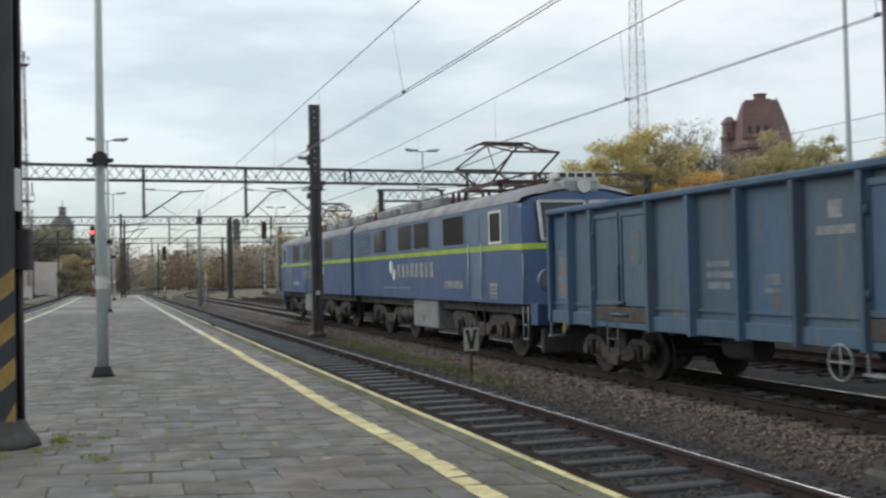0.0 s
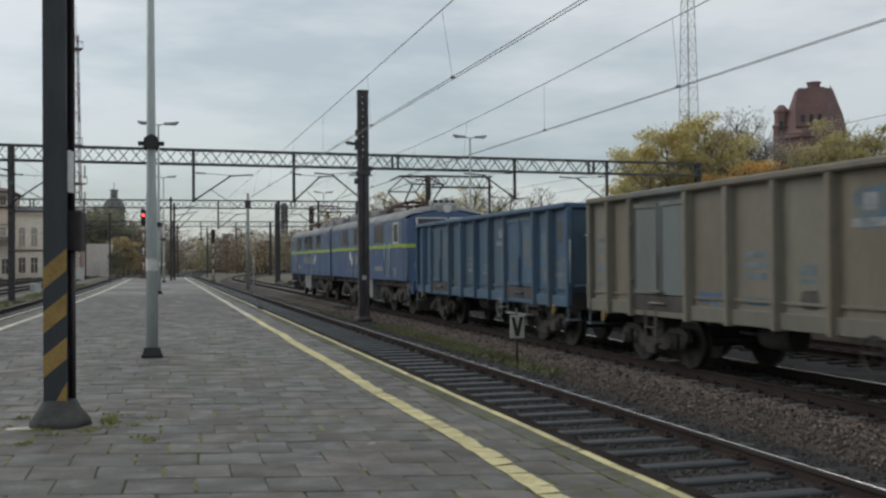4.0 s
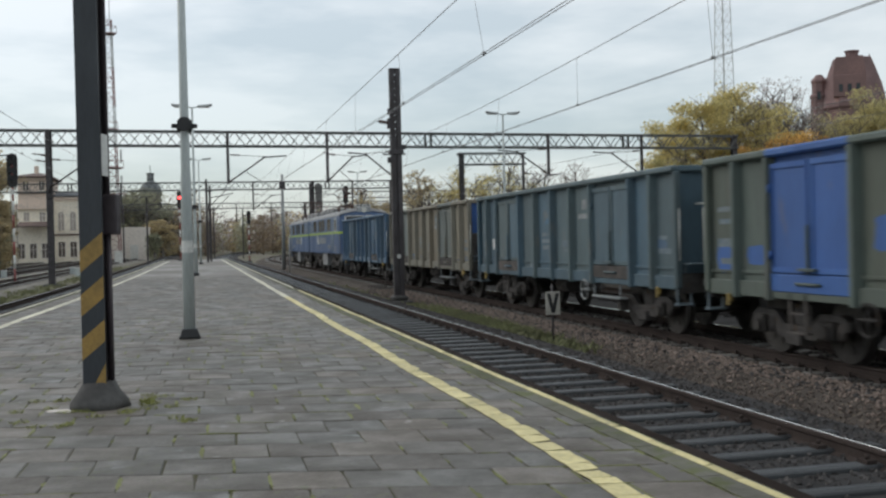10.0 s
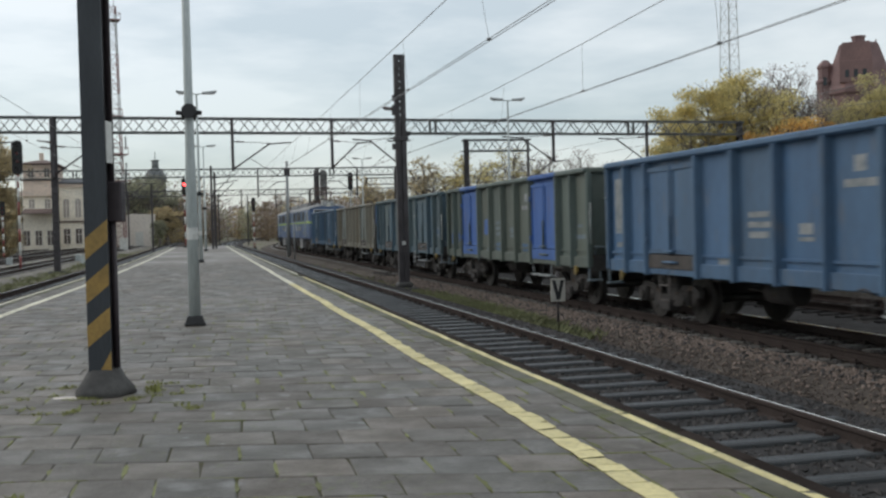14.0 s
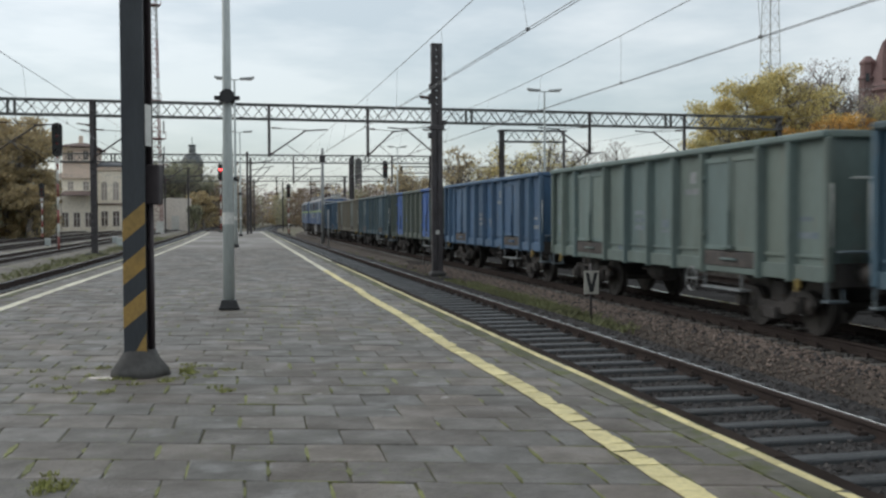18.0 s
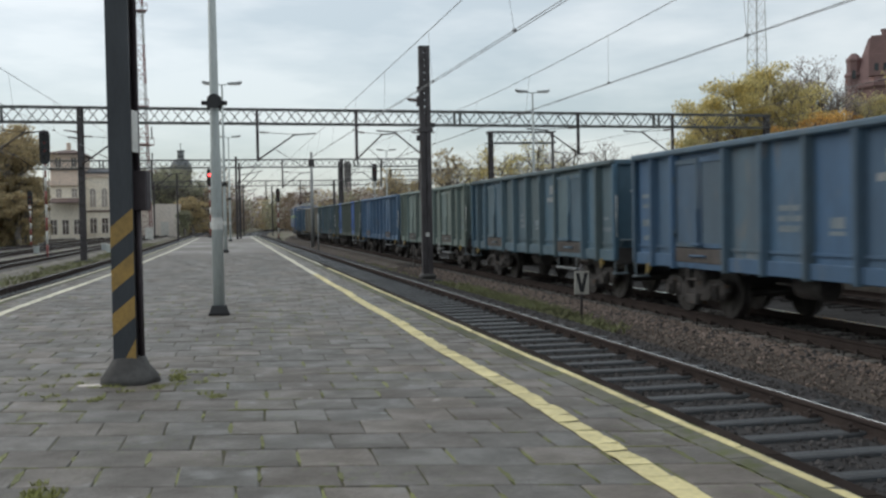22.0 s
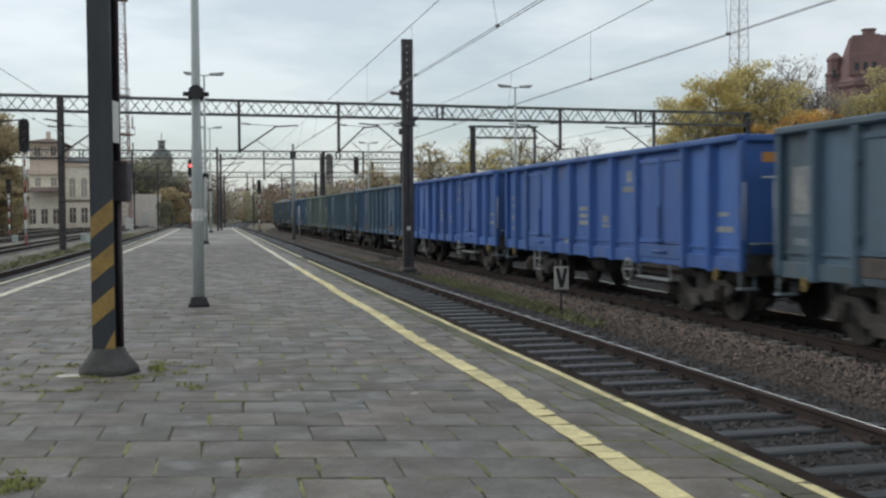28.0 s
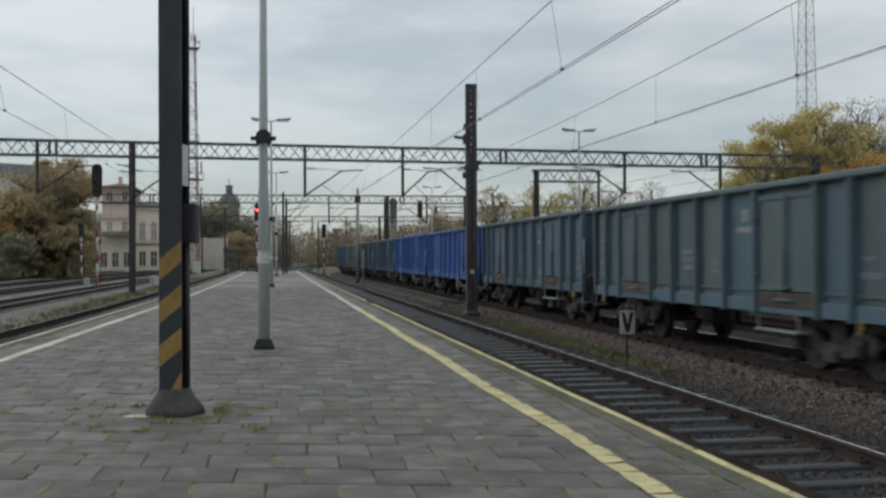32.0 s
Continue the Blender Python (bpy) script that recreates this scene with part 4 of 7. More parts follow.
W_SPEC = [
    ("blue", "blue", "blue open freight wagon with rust and chalky patches", (("faded_patch", PAINTS["tan"], (6.05, 1.85, 0.45, 0.9)), ("door_patch", M_SCUFF, (-3.1, 1.9, 0.4, 0.7)), ("door_patch", M_SCUFF, (-4.1, 2.2, 0.5, 1.1)), ("door_patch", M_SCUFF, (3.0, 2.3, 0.4, 0.7)), ("scuff_patch", M_OCHRE, (-0.75, 1.5, 0.18, 0.34)), ("scuff_patch", M_OCHRE, (1.9, 1.22, 0.25, 0.16)), ("scuff_patch", M_SCUFF, (-5.1, 2.0, 0.6, 1.3)), ("scuff_patch", M_OCHRE, (-6.0, 2.55, 0.35, 0.55)), ("scuff_patch", M_SCUFF, (-6.1, 1.6, 0.6, 0.8)))),
    ("tan", "tan_door", "beige open freight wagon with a half blue end wall", (("end_upper_repaint", PAINTS["bright"], (0.0, 2.56, 2.66, 0.94)), ("end_lower_rust", M_RUST, (0.0, 1.65, 2.66, 0.84)), ("scuff_patch", M_SCUFF, (-1.96, 2.55, 0.75, 0.6)), ("repaint_patch", PAINTS["mid"], (-6.05, 1.28, 0.8, 0.14)), ("repaint_patch", PAINTS["mid"], (-5.05, 1.26, 0.6, 0.1)), ("repaint_patch", PAINTS["mid"], (1.9, 1.3, 0.9, 0.2)), ("repaint_patch", PAINTS["mid"], (0.6, 1.28, 0.8, 0.12)), ("rust_patch", M_RUST, (-0.7, 1.35, 0.5, 0.3)))),
    ("teal", "teal", "grey-blue weathered open freight wagon", (("notice_plate", M_WHITE, (5.15, 1.75, 0.3, 0.3)), ("scuff_patch", M_SCUFF, (0.6, 2.4, 0.5, 0.4)), ("repaint_patch", PAINTS["mid"], (-5.8, 1.7, 0.6, 0.25)),)),
    ("green", "bright", "grey-green open freight wagon with bright blue doors", (("repaint_patch", PAINTS["bright"], (1.95, 1.85, 0.6, 0.55)), ("repaint_patch", PAINTS["bright"], (6.1, 1.5, 0.5, 0.5)), ("repaint_patch", PAINTS["bright"], (5.1, 1.55, 0.6, 0.35)), ("repaint_patch", PAINTS["mid"], (0.7, 1.3, 0.7, 0.25)), ("repaint_patch", PAINTS["mid"], (-1.9, 1.3, 0.8, 0.25)))),
    ("mid", "mid", "faded blue open freight wagon with white stencils", (("notice_panel", M_MARK, (6.05, 2.3, 0.5, 1.0)), ("rust_patch", M_RUST, (3.5, 1.15, 1.2, 0.2)))),
    ("pale", "pale", "pale grey-green open freight wagon", ()),
    ("slate", "slate", "slate blue weathered open freight wagon", ()),
    ("deep", "deep", "dark blue open freight wagon", ()),
    ("bright", "bright", "bright blue freshly painted open freight wagon", (("end_plate", M_ORANGE, (-0.85, 2.78, 0.3, 0.16)),)),
    ("bright", "bright", "bright blue freshly painted open freight wagon", (("end_plate", M_ORANGE, (-0.85, 2.78, 0.3, 0.16)),)),
    ("grey", "grey", "grey-blue open freight wagon with pale top rail", (("notice_panel", M_MARK, (6.05, 2.2, 0.45, 0.7)), ("notice_plate", M_MARK, (-1.9, 1.35, 0.3, 0.28)))),
    ("steel", "steel", "steel blue weathered open freight wagon", ()),
    ("slate", "slate", "slate blue weathered open freight wagon", ()),
    ("teal", "teal", "grey-blue weathered open freight wagon", ()),
]
WAGONS = [wagon(*spec) for spec in W_SPEC]

# the two-section electric locomotive
M_LOCO = material("locomotive_blue", (0.045, 0.095, 0.21), (0.05, 0.09, 0.17), rough=0.45, big=0.7, fine=8, amount=0.6, bump=0.04, stretch=(1, 1, 0.4), spread=0.02)
M_LOCO_UP = material("locomotive_grey_blue", (0.11, 0.165, 0.25), (0.085, 0.13, 0.20), rough=0.45, big=0.7, fine=8, amount=0.6, bump=0.04, spread=0.02)
M_ROOF = material("locomotive_roof_grey", (0.26, 0.265, 0.27), (0.17, 0.17, 0.17), rough=0.6, big=1.2, fine=10, amount=0.8, bump=0.08, spread=0.02, spot=(0.1, 0.09, 0.085), spot_at=0.62, spot_scale=2.5)
M_LIME = material("lime_stripe", (0.36, 0.50, 0.06), (0.30, 0.42, 0.06), rough=0.45, big=2, fine=20, amount=0.5, bump=0.03)
M_GEAR = material("roof_equipment", (0.10, 0.05, 0.04), (0.06, 0.045, 0.04), rough=0.7, big=3, fine=20, amount=0.8, bump=0.1)
M_LAMPGLASS = material("headlamp_glass", (0.45, 0.45, 0.43), (0.3, 0.3, 0.3), rough=0.15, metal=0.4, bump=0)


def hull(hw, zb, zs, zt, y):
    pts = [(-hw, y, zb), (-hw, y, zs)]
    for i in range(1, 5):
        t = math.pi / 2 * i / 5
        pts.append((-hw + (hw * 0.52) * (1 - math.cos(t)), y, zs + (zt - 0.12 - zs) * math.sin(t)))
    pts += [(-hw * 0.42, y, zt - 0.06), (0, y, zt)]
    return pts + [(-x, y, z) for x, _, z in reversed(pts[:-1])]


def loco_section():
    """One half: the cab end at local y = 0, the coupled end at y = 16.1, seen side x < 0."""
    lo = thing("locomotive", "blue two-part electric locomotive with a lime green stripe and grey roof", "locomotive", "locomotive sections")
    L = 16.1
    part("body", S().loft([[(x, y, z) for x, y, z in hull(hw, 1.24, min(zs, zt - 0.02), zt, y)] for y, hw, zs, zt in
                           ((0.12, 0.96, 2.46, 2.56), (0.34, 1.20, 2.48, 2.62), (0.48, 1.34, 2.9, 3.2), (0.64, 1.46, 3.3, 3.70), (1.1, 1.5, 3.42, 3.88), (L, 1.5, 3.42, 3.90))]), M_LOCO, lo)
    part("roof", S().loft([[(x * 1.004, y, z + 0.012) for x, _, z in hull(1.5, 3.42, 3.43, zt, y)[1:-1]] for y, zt in ((0.62, 3.73), (1.08, 3.90), (1.5, 3.92), (L - 0.02, 3.92))], caps=False), M_ROOF, lo, "dirty grey roof")
    part("upper_band", S().box(-1.506, 1.25, 2.53, 1.506, L - 0.02, 3.40), M_LOCO_UP, lo, "grey-blue upper side band")
    part("stripe", S().box(-1.511, 1.1, 2.42, 1.511, L - 0.01, 2.54), M_LIME, lo, "lime green stripe")
    part("nose_stripe", S().loft([[(x * 1.005, y - 0.006, z) for x, z in ((-hw, 2.40), (-hw, 2.53), (hw, 2.53), (hw, 2.40))] for y, hw in ((0.11, 0.97), (0.34, 1.213), (0.48, 1.35), (0.64, 1.47), (1.11, 1.507))]), M_LIME, lo)
    for y0, y1 in ((11.6, 13.1), (8.75, 10.2), (7.1, 8.5), (4.2, 5.85)):
        for side in (-1, 1):
            fr = part("window", S().box(min(side * 1.50, side * 1.514), y0, 2.62, max(side * 1.50, side * 1.514), y1, 3.36, c=0.004), M_GLASS, lo)
            part("window_frame", S().box(min(side * 1.50, side * 1.522), y0 - 0.05, 2.57, max(side * 1.50, side * 1.522), y0 + 0.02, 3.41).box(min(side * 1.50, side * 1.522), y1 - 0.02, 2.57, max(side * 1.50, side * 1.522), y1 + 0.05, 3.41).box(min(side * 1.50, side * 1.522), y0 + 0.02, 3.34, max(side * 1.50, side * 1.522), y1 - 0.02, 3.41).box(min(side * 1.50, side * 1.522), y0 + 0.02, 2.57, max(side * 1.50, side * 1.522), y1 - 0.02, 2.64), M_LOCO_UP, fr)
    for side in (-1, 1):
        cw = part("cab_window", S().box(min(side * 1.50, side * 1.515), 1.72, 2.58, max(side * 1.50, side * 1.515), 2.42, 3.28, c=0.004), M_GLASS, lo)
        fr = S()
        for a, b, c_, d in ((1.68, 2.56, 1.74, 3.32), (2.40, 2.56, 2.46, 3.32), (1.74, 2.56, 2.40, 2.62), (1.74, 3.26, 2.40, 3.32)):
            fr.box(min(side * 1.50, side * 1.525), a, b, max(side * 1.50, side * 1.525), c_, d, c=0.004)
        part("window_frame", fr, M_WHITE, cw, "white frame")
        dr = part("cab_door", S().box(min(side * 1.49, side * 1.507), 3.0, 1.30, max(side * 1.49, side * 1.507), 3.75, 3.38, c=0.004).box(min(side * 1.50, side * 1.52), 3.12, 2.62, max(side * 1.50, side * 1.52), 3.62, 3.25, c=0.004), M_LOCO_UP, lo)
        for yh in (2.92, 3.83):
            part("door_handle", S().tube((side * 1.55, yh, 1.4), (side * 1.55, yh, 2.6), 0.016, n=6), M_GALV, dr)
        for i in range(9):
            part("louvre_slat", S().box(min(side * 1.50, side * 1.53), 13.7, 2.64 + i * 0.08, max(side * 1.50, side * 1.53), 15.75, 2.69 + i * 0.08, c=0.005), M_LOCO_UP, lo)
        # emblem and lettering as plain shapes
        part("emblem", S().tube((side * 1.50, 11.1, 2.16), (side * 1.513, 11.1, 2.16), 0.20, n=16).tube((side * 1.50, 10.75, 1.93), (side * 1.513, 10.75, 1.93), 0.17, n=16), M_WHITE, lo, "white emblem")
        for i in range(8):
            part("lettering", S().box(min(side * 1.50, side * 1.512), 6.75 + i * 0.47, 1.84, max(side * 1.50, side * 1.512), 7.05 + i * 0.47, 2.24), M_MARK, lo, "white lettering")
        for a, b, z0, z1 in ((4.35, 5.85, 1.55, 1.74), (2.0, 2.5, 1.34, 1.40), (2.0, 2.5, 1.43, 1.49), (2.0, 2.5, 1.52, 1.58), (2.0, 2.5, 1.61, 1.69), (9.0, 12.0, 1.52, 1.56)):
            part("marking", S().box(min(side * 1.50, side * 1.512), a, z0, max(side * 1.50, side * 1.512), b, z1), M_MARK, lo)
        # windscreen half and lower headlamp on the nose
        x0, x1 = sorted((side * 0.07, side * 1.14))
        lean = lambda z, d: 0.26 + (z - 2.6) * 0.26 + d
        scr = S().prism([(lean(2.62, 0.0), 2.62), (lean(3.40, 0.0), 3.40), (lean(3.40, 0.2), 3.40), (lean(2.62, 0.2), 2.62)], "x", x0, x1)
        ws = part("windscreen", scr, M_GLASS, lo)
        fr = S()
        corners = [(x0, lean(2.60, -0.01), 2.60), (x1, lean(2.60, -0.01), 2.60), (x1, lean(3.42, -0.01), 3.42), (x0, lean(3.42, -0.01), 3.42)]
        for k in range(4):
            fr.beam(corners[k], corners[(k + 1) % 4], 0.06, 0.06)
        part("window_frame", fr, M_WHITE, ws, "white frame")
        hl = part("headlamp", S().tube((side * 0.98, 0.42, 1.75), (side * 1.06, 0.06, 1.75), 0.26, 0.24, n=18), M_LOCO_UP, lo)
        part("lamp_glass", S().tube((side * 1.06, 0.06, 1.75), (side * 1.064, 0.045, 1.75), 0.18, n=18), M_LAMPGLASS, hl)
        bu = part("buffer", S().tube((side * 0.875, 0.3, 1.04), (side * 0.875, -0.02, 1.04), 0.12, n=12), M_BOGIE, lo)
        part("buffer_head", S().tube((side * 0.875, -0.02, 1.04), (side * 0.875, -0.11, 1.04), 0.25, n=16), M_WHEEL, bu)
        part("step", S().box(min(side * 1.2, side * 1.45), 3.1, 0.45, max(side * 1.2, side * 1.45), 3.7, 0.49).beam((side * 1.42, 3.12, 0.47), (side * 1.42, 3.12, 1.24), 0.03, 0.03).beam((side * 1.42, 3.68, 0.47), (side * 1.42, 3.68, 1.24), 0.03, 0.03), M_BOGIE, lo)
        part("corner_step", S().tube((side * 1.38, 0.55, 1.2), (side * 1.38, 0.55, 0.5), 0.02, n=6).tube((side * 1.38, 0.82, 1.2), (side * 1.38, 0.82, 0.5), 0.02, n=6).tube((side * 1.38, 0.55, 0.5), (side * 1.38, 0.82, 0.5), 0.02, n=6).tube((side * 1.38, 0.55, 0.8), (side * 1.38, 0.82, 0.8), 0.02, n=6), M_MARK, lo, "white corner step")
        part("nose_handrail", S().tube((side * 1.47, 0.56, 1.3), (side * 1.47, 0.56, 2.3), 0.018, n=6), M_MARK, lo, "white handrail")
    part("buffer_beam", S().box(-1.35, 0.14, 0.80, 1.35, 0.5, 1.26, c=0.02), M_LOCO, lo)
    part("plough", S().box(-1.2, 0.2, 0.22, 1.2, 0.35, 0.75, c=0.03), M_BOGIE, lo)
    # roof
    lt = part("roof_lamp_box", S().box(-0.42, 0.62, 3.58, 0.42, 1.7, 3.96, c=0.08), M_LAMP, lo)
    part("roof_headlamp", S().tube((0, 0.64, 3.77), (0, 0.56, 3.77), 0.16, n=16), M_LAMPGLASS, lt)
    part("roof_sign_box", S().box(-0.46, 0.95, 3.955, 0.46, 1.4, 4.10, c=0.02), M_WHITE, lo, "white box with dark vents")
    for i in range(4):
        part("vent", S().box(-0.40 + i * 0.21, 0.942, 3.985, -0.25 + i * 0.21, 0.956, 4.075), M_BLACK, lo)
    for y0, y1, z1 in ((8.4, 10.2, 4.12), (10.8, 12.6, 4.16), (13.2, 15.4, 4.12)):
        part("roof_box", S().box(-0.75, y0, 3.84, 0.75, y1, z1, c=0.05), M_ROOF, lo)
    for y in (2.2, 7.6, 8.1, 10.5, 12.9, 15.7):
        for x in (-0.45, 0.45):
            part("insulator", S().tube((x, y, 3.84), (x, y, 4.22), 0.07, 0.05, n=8), M_INSUL, lo)
    part("roof_busbar", S().tube((-0.45, 2.2, 4.22), (-0.45, 15.7, 4.22), 0.02, n=6).tube((0.45, 2.2, 4.22), (0.45, 15.7, 4.22), 0.02, n=6), M_GEAR, lo)
    pg = part("pantograph", S().box(-0.7, 3.9, 4.1, 0.7, 4.0, 4.2).box(-0.7, 6.6, 4.1, 0.7, 6.7, 4.2).box(-0.7, 3.9, 4.1, -0.62, 6.7, 4.2).box(0.62, 3.9, 4.1, 0.7, 6.7, 4.2), M_GEAR, lo)
    for x in (-0.6, 0.6):
        for y in (4.0, 6.6):
            part("insulator", S().tube((x, y, 3.84), (x, y, 4.1), 0.07, 0.05, n=8), M_INSUL, pg)
            ym = 3.15 if y < 5 else 7.45
            part("lower_arm", S().tube((x * 0.9, y + (0.75 if y < 5 else -0.75), 4.2), (x, ym, 4.80), 0.032, n=6), M_GEAR, pg)
            part("upper_arm", S().tube((x, ym, 4.80), (x * 0.75, 5.3 + (0.16 if y < 5 else -0.16), 5.25), 0.024, n=6), M_GEAR, pg)
    for ym in (3.15, 7.45):
        part("knee_bar", S().tube((-0.6, ym, 4.80), (0.6, ym, 4.80), 0.028, n=6), M_GEAR, pg)
        part("cross_brace", S().tube((-0.6, ym, 4.80), (0.45, 5.3, 5.25), 0.014, n=5).tube((0.6, ym, 4.80), (-0.45, 5.3, 5.25), 0.014, n=5), M_GEAR, pg)
    for y in (5.1, 5.5):
        part("contact_strip", S().box(-0.62, y - 0.04, 5.24, 0.62, y + 0.04, 5.29, c=0.01).tube((-0.62, y, 5.27), (-0.98, y, 5.09), 0.022, n=6).tube((0.62, y, 5.27), (0.98, y, 5.09), 0.022, n=6), M_GEAR, pg)
    # running gear
    part("underframe", S().box(-1.3, 0.6, 1.0, 1.3, L - 0.2, 1.25, c=0.02), M_BOGIE, lo)
    for xb in (-1.42, 0.8):
        part("battery_box", S().box(xb, 6.7, 0.45, xb + 0.62, 9.0, 1.22, c=0.03), M_ROOF, lo, "grey equipment box")
    part("air_tank", S().tube((-1.15, 9.3, 0.75), (-1.15, 10.6, 0.75), 0.2, n=12), M_BOGIE, lo)
    for yb in (3.9, 12.4):
        bg = part("bogie", S().box(-0.9, yb - 0.3, 0.6, 0.9, yb + 0.3, 1.0, c=0.03), M_BOGIE, lo)
        for side in (-1, 1):
            o = [(-2.2, 0.85), (-1.9, 1.0), (-0.7, 0.92), (-0.4, 0.72), (0.4, 0.72), (0.7, 0.92), (1.9, 1.0), (2.2, 0.85), (2.15, 0.72), (0.75, 0.70), (0.45, 0.45), (-0.45, 0.45), (-0.75, 0.70), (-2.15, 0.72)]
            part("side_frame", S().prism([(yb + a, b) for a, b in o], "x", *sorted((side * 1.05, side * 1.2))), M_BOGIE, bg)
            for q in (-1.52, 1.52):
                part("axle_box", S().box(min(side * 1.0, side * 1.28), yb + q - 0.2, 0.42, max(side * 1.0, side * 1.28), yb + q + 0.2, 0.82, c=0.04).tube((side * 1.28, yb + q, 0.62), (side * 1.33, yb + q, 0.62), 0.14, n=12), M_WHEEL, bg)
                for r in (-0.42, 0.42):
                    part("spring", S().tube((side * 1.14, yb + q + r, 0.45), (side * 1.14, yb + q + r, 0.75), 0.1, n=8), M_RUST, bg)
            part("sand_pipe", S().tube((side * 0.95, yb + 2.35, 0.9), (side * 0.8, yb + 2.15, 0.15), 0.03, n=6), M_BOGIE, bg)
    for y in (3.9 - 1.52, 3.9 + 1.52, 12.4 - 1.52, 12.4 + 1.52):
        wheelset(lo, y, 0.62)
    return lo


LOCO_REAR = loco_section()
LOCO_FRONT = loco_section()
LOCO_FRONT["label"] = "leading blue locomotive section with lime green stripe and raised pantograph"
bellow = S().box(-0.9, 16.1, 1.3, 0.9, 16.55, 3.5, c=0.05)
part("gangway", bellow, M_BLACK, LOCO_REAR, "black rubber gangway between the sections")

# ---- masts, portals, wires, lamps, signals ----
def lattice(root, p0, p1, drop, depth, pitch=0.72, whole=True):
    """Square lattice girder from p0 to p1 (top chord), with each front brace a part of its own."""
    p0, p1 = Vector(p0), Vector(p1)
    d = (p1 - p0).normalized()
    side = Vector((0, 0, 1)).cross(d).normalized() * depth
    dn = Vector((0, 0, -drop))
    for a in (Vector((0, 0, 0)), dn):
        for b in (Vector((0, 0, 0)), side):
            part("chord", S().beam(p0 + a + b, p1 + a + b, 0.10, 0.11), M_PORTAL, root)
    n = max(4, int((p1 - p0).length / pitch))
    back = S()
    u = S().beam((0, 0, 0), d * ((p1 - p0).length / n) + dn * -1, 0.05, 0.05).mesh("brace", M_PORTAL)
    w = S().beam((0, 0, 0), d * ((p1 - p0).length / n) + dn, 0.05, 0.05).mesh("brace", M_PORTAL)
    for i in range(n):
        q = p0 + (p1 - p0) * i / n
        up = i % 2 == 0
        if whole:
            part("brace", u if up else w, None, root, at=Matrix.Translation(q + (dn if up else Vector())))
        else:
            a, b = (q + dn, q + (p1 - p0) / n) if up else (q, q + (p1 - p0) / n + dn)
            back.beam(a, b, 0.05, 0.05)
        a, b = (q + dn, q + (p1 - p0) / n) if not up else (q, q + (p1 - p0) / n + dn)
        back.beam(a + side, b + side, 0.05, 0.05)
        if i % 3 == 0:
            back.beam(q, q + side, 0.05, 0.05)
            back.beam(q + dn, q + dn + side, 0.05, 0.05)
    tagged(part("rear_lattice", back, M_PORTAL, root), kind="stuff")


def braced_column(root, x, y, z0, z1, w=0.38):
    c = part("column", S().box(x - w / 2, y - 0.18, z0, x - w / 2 + 0.1, y + 0.18, z1).box(x + w / 2 - 0.1, y - 0.18, z0, x + w / 2, y + 0.18, z1), M_STEEL, root)
    part("web_plate", S().box(x - w / 2 + 0.1, y - 0.05, z0, x + w / 2 - 0.1, y + 0.05, z1), M_STEEL, c)
    z = z0 + 0.3
    while z < z1:
        part("batten", S().box(x - w / 2, y - 0.19, z, x + w / 2, y + 0.19, min(z + 0.34, z1)), M_STEEL, c)
        z += 0.46
    part("column_footing", S().box(x - 0.5, y - 0.5, -0.8, x + 0.5, y + 0.5, z0 + 0.06, c=0.04), M_CONC, root)


def insulator_string(s, p0, p1):
    p0, p1 = Vector(p0), Vector(p1)
    s.tube(p0, p1, 0.03, n=6)
    for i in range(4):
        q = p0.lerp(p1, 0.2 + 0.2 * i)
        d = (p1 - p0).normalized()
        s.tube(q - d * 0.03, q + d * 0.03, 0.08, 0.05, n=8)
    return s


def cantilever(root, x, y, z_top, z_low, reach, z_wire):
    """Dropper post under the girder with a slanting arm, a registration tube and insulators."""
    part("hanger", S().box(x - 0.09, y - 0.09, z_low, x + 0.09, y + 0.09, z_top, c=0.01), M_STEEL, root)
    part("arm", S().tube((x, y, z_low + 0.1), (x + reach * 0.92, y, z_low + 1.75), 0.05, n=8), M_STEEL, root)
    part("arm_tip", S().tube((x + reach * 0.85, y, z_low + 1.72), (x + reach * 1.45, y, z_low + 1.82), 0.045, n=8), M_STEEL, root)
    part("tie_rod", S().tube((x, y, z_low + 1.9), (x + reach, y, z_low + 1.76), 0.018, n=6), M_STEEL, root)
    part("insulator", insulator_string(S(), (x + reach * 0.02, y, z_low + 0.16), (x + reach * 0.22, y, z_low + 0.48)), M_INSUL, root)
    part("insulator", insulator_string(S(), (x + reach * 0.05, y, z_low + 1.9), (x + reach * 0.3, y, z_low + 1.86)), M_INSUL, root)
    part("steady_arm", S().tube((x + reach * 0.4, y, z_low + 0.85), (x + reach * 1.1, y, z_wire + 0.12), 0.02, n=6), M_STEEL, root)


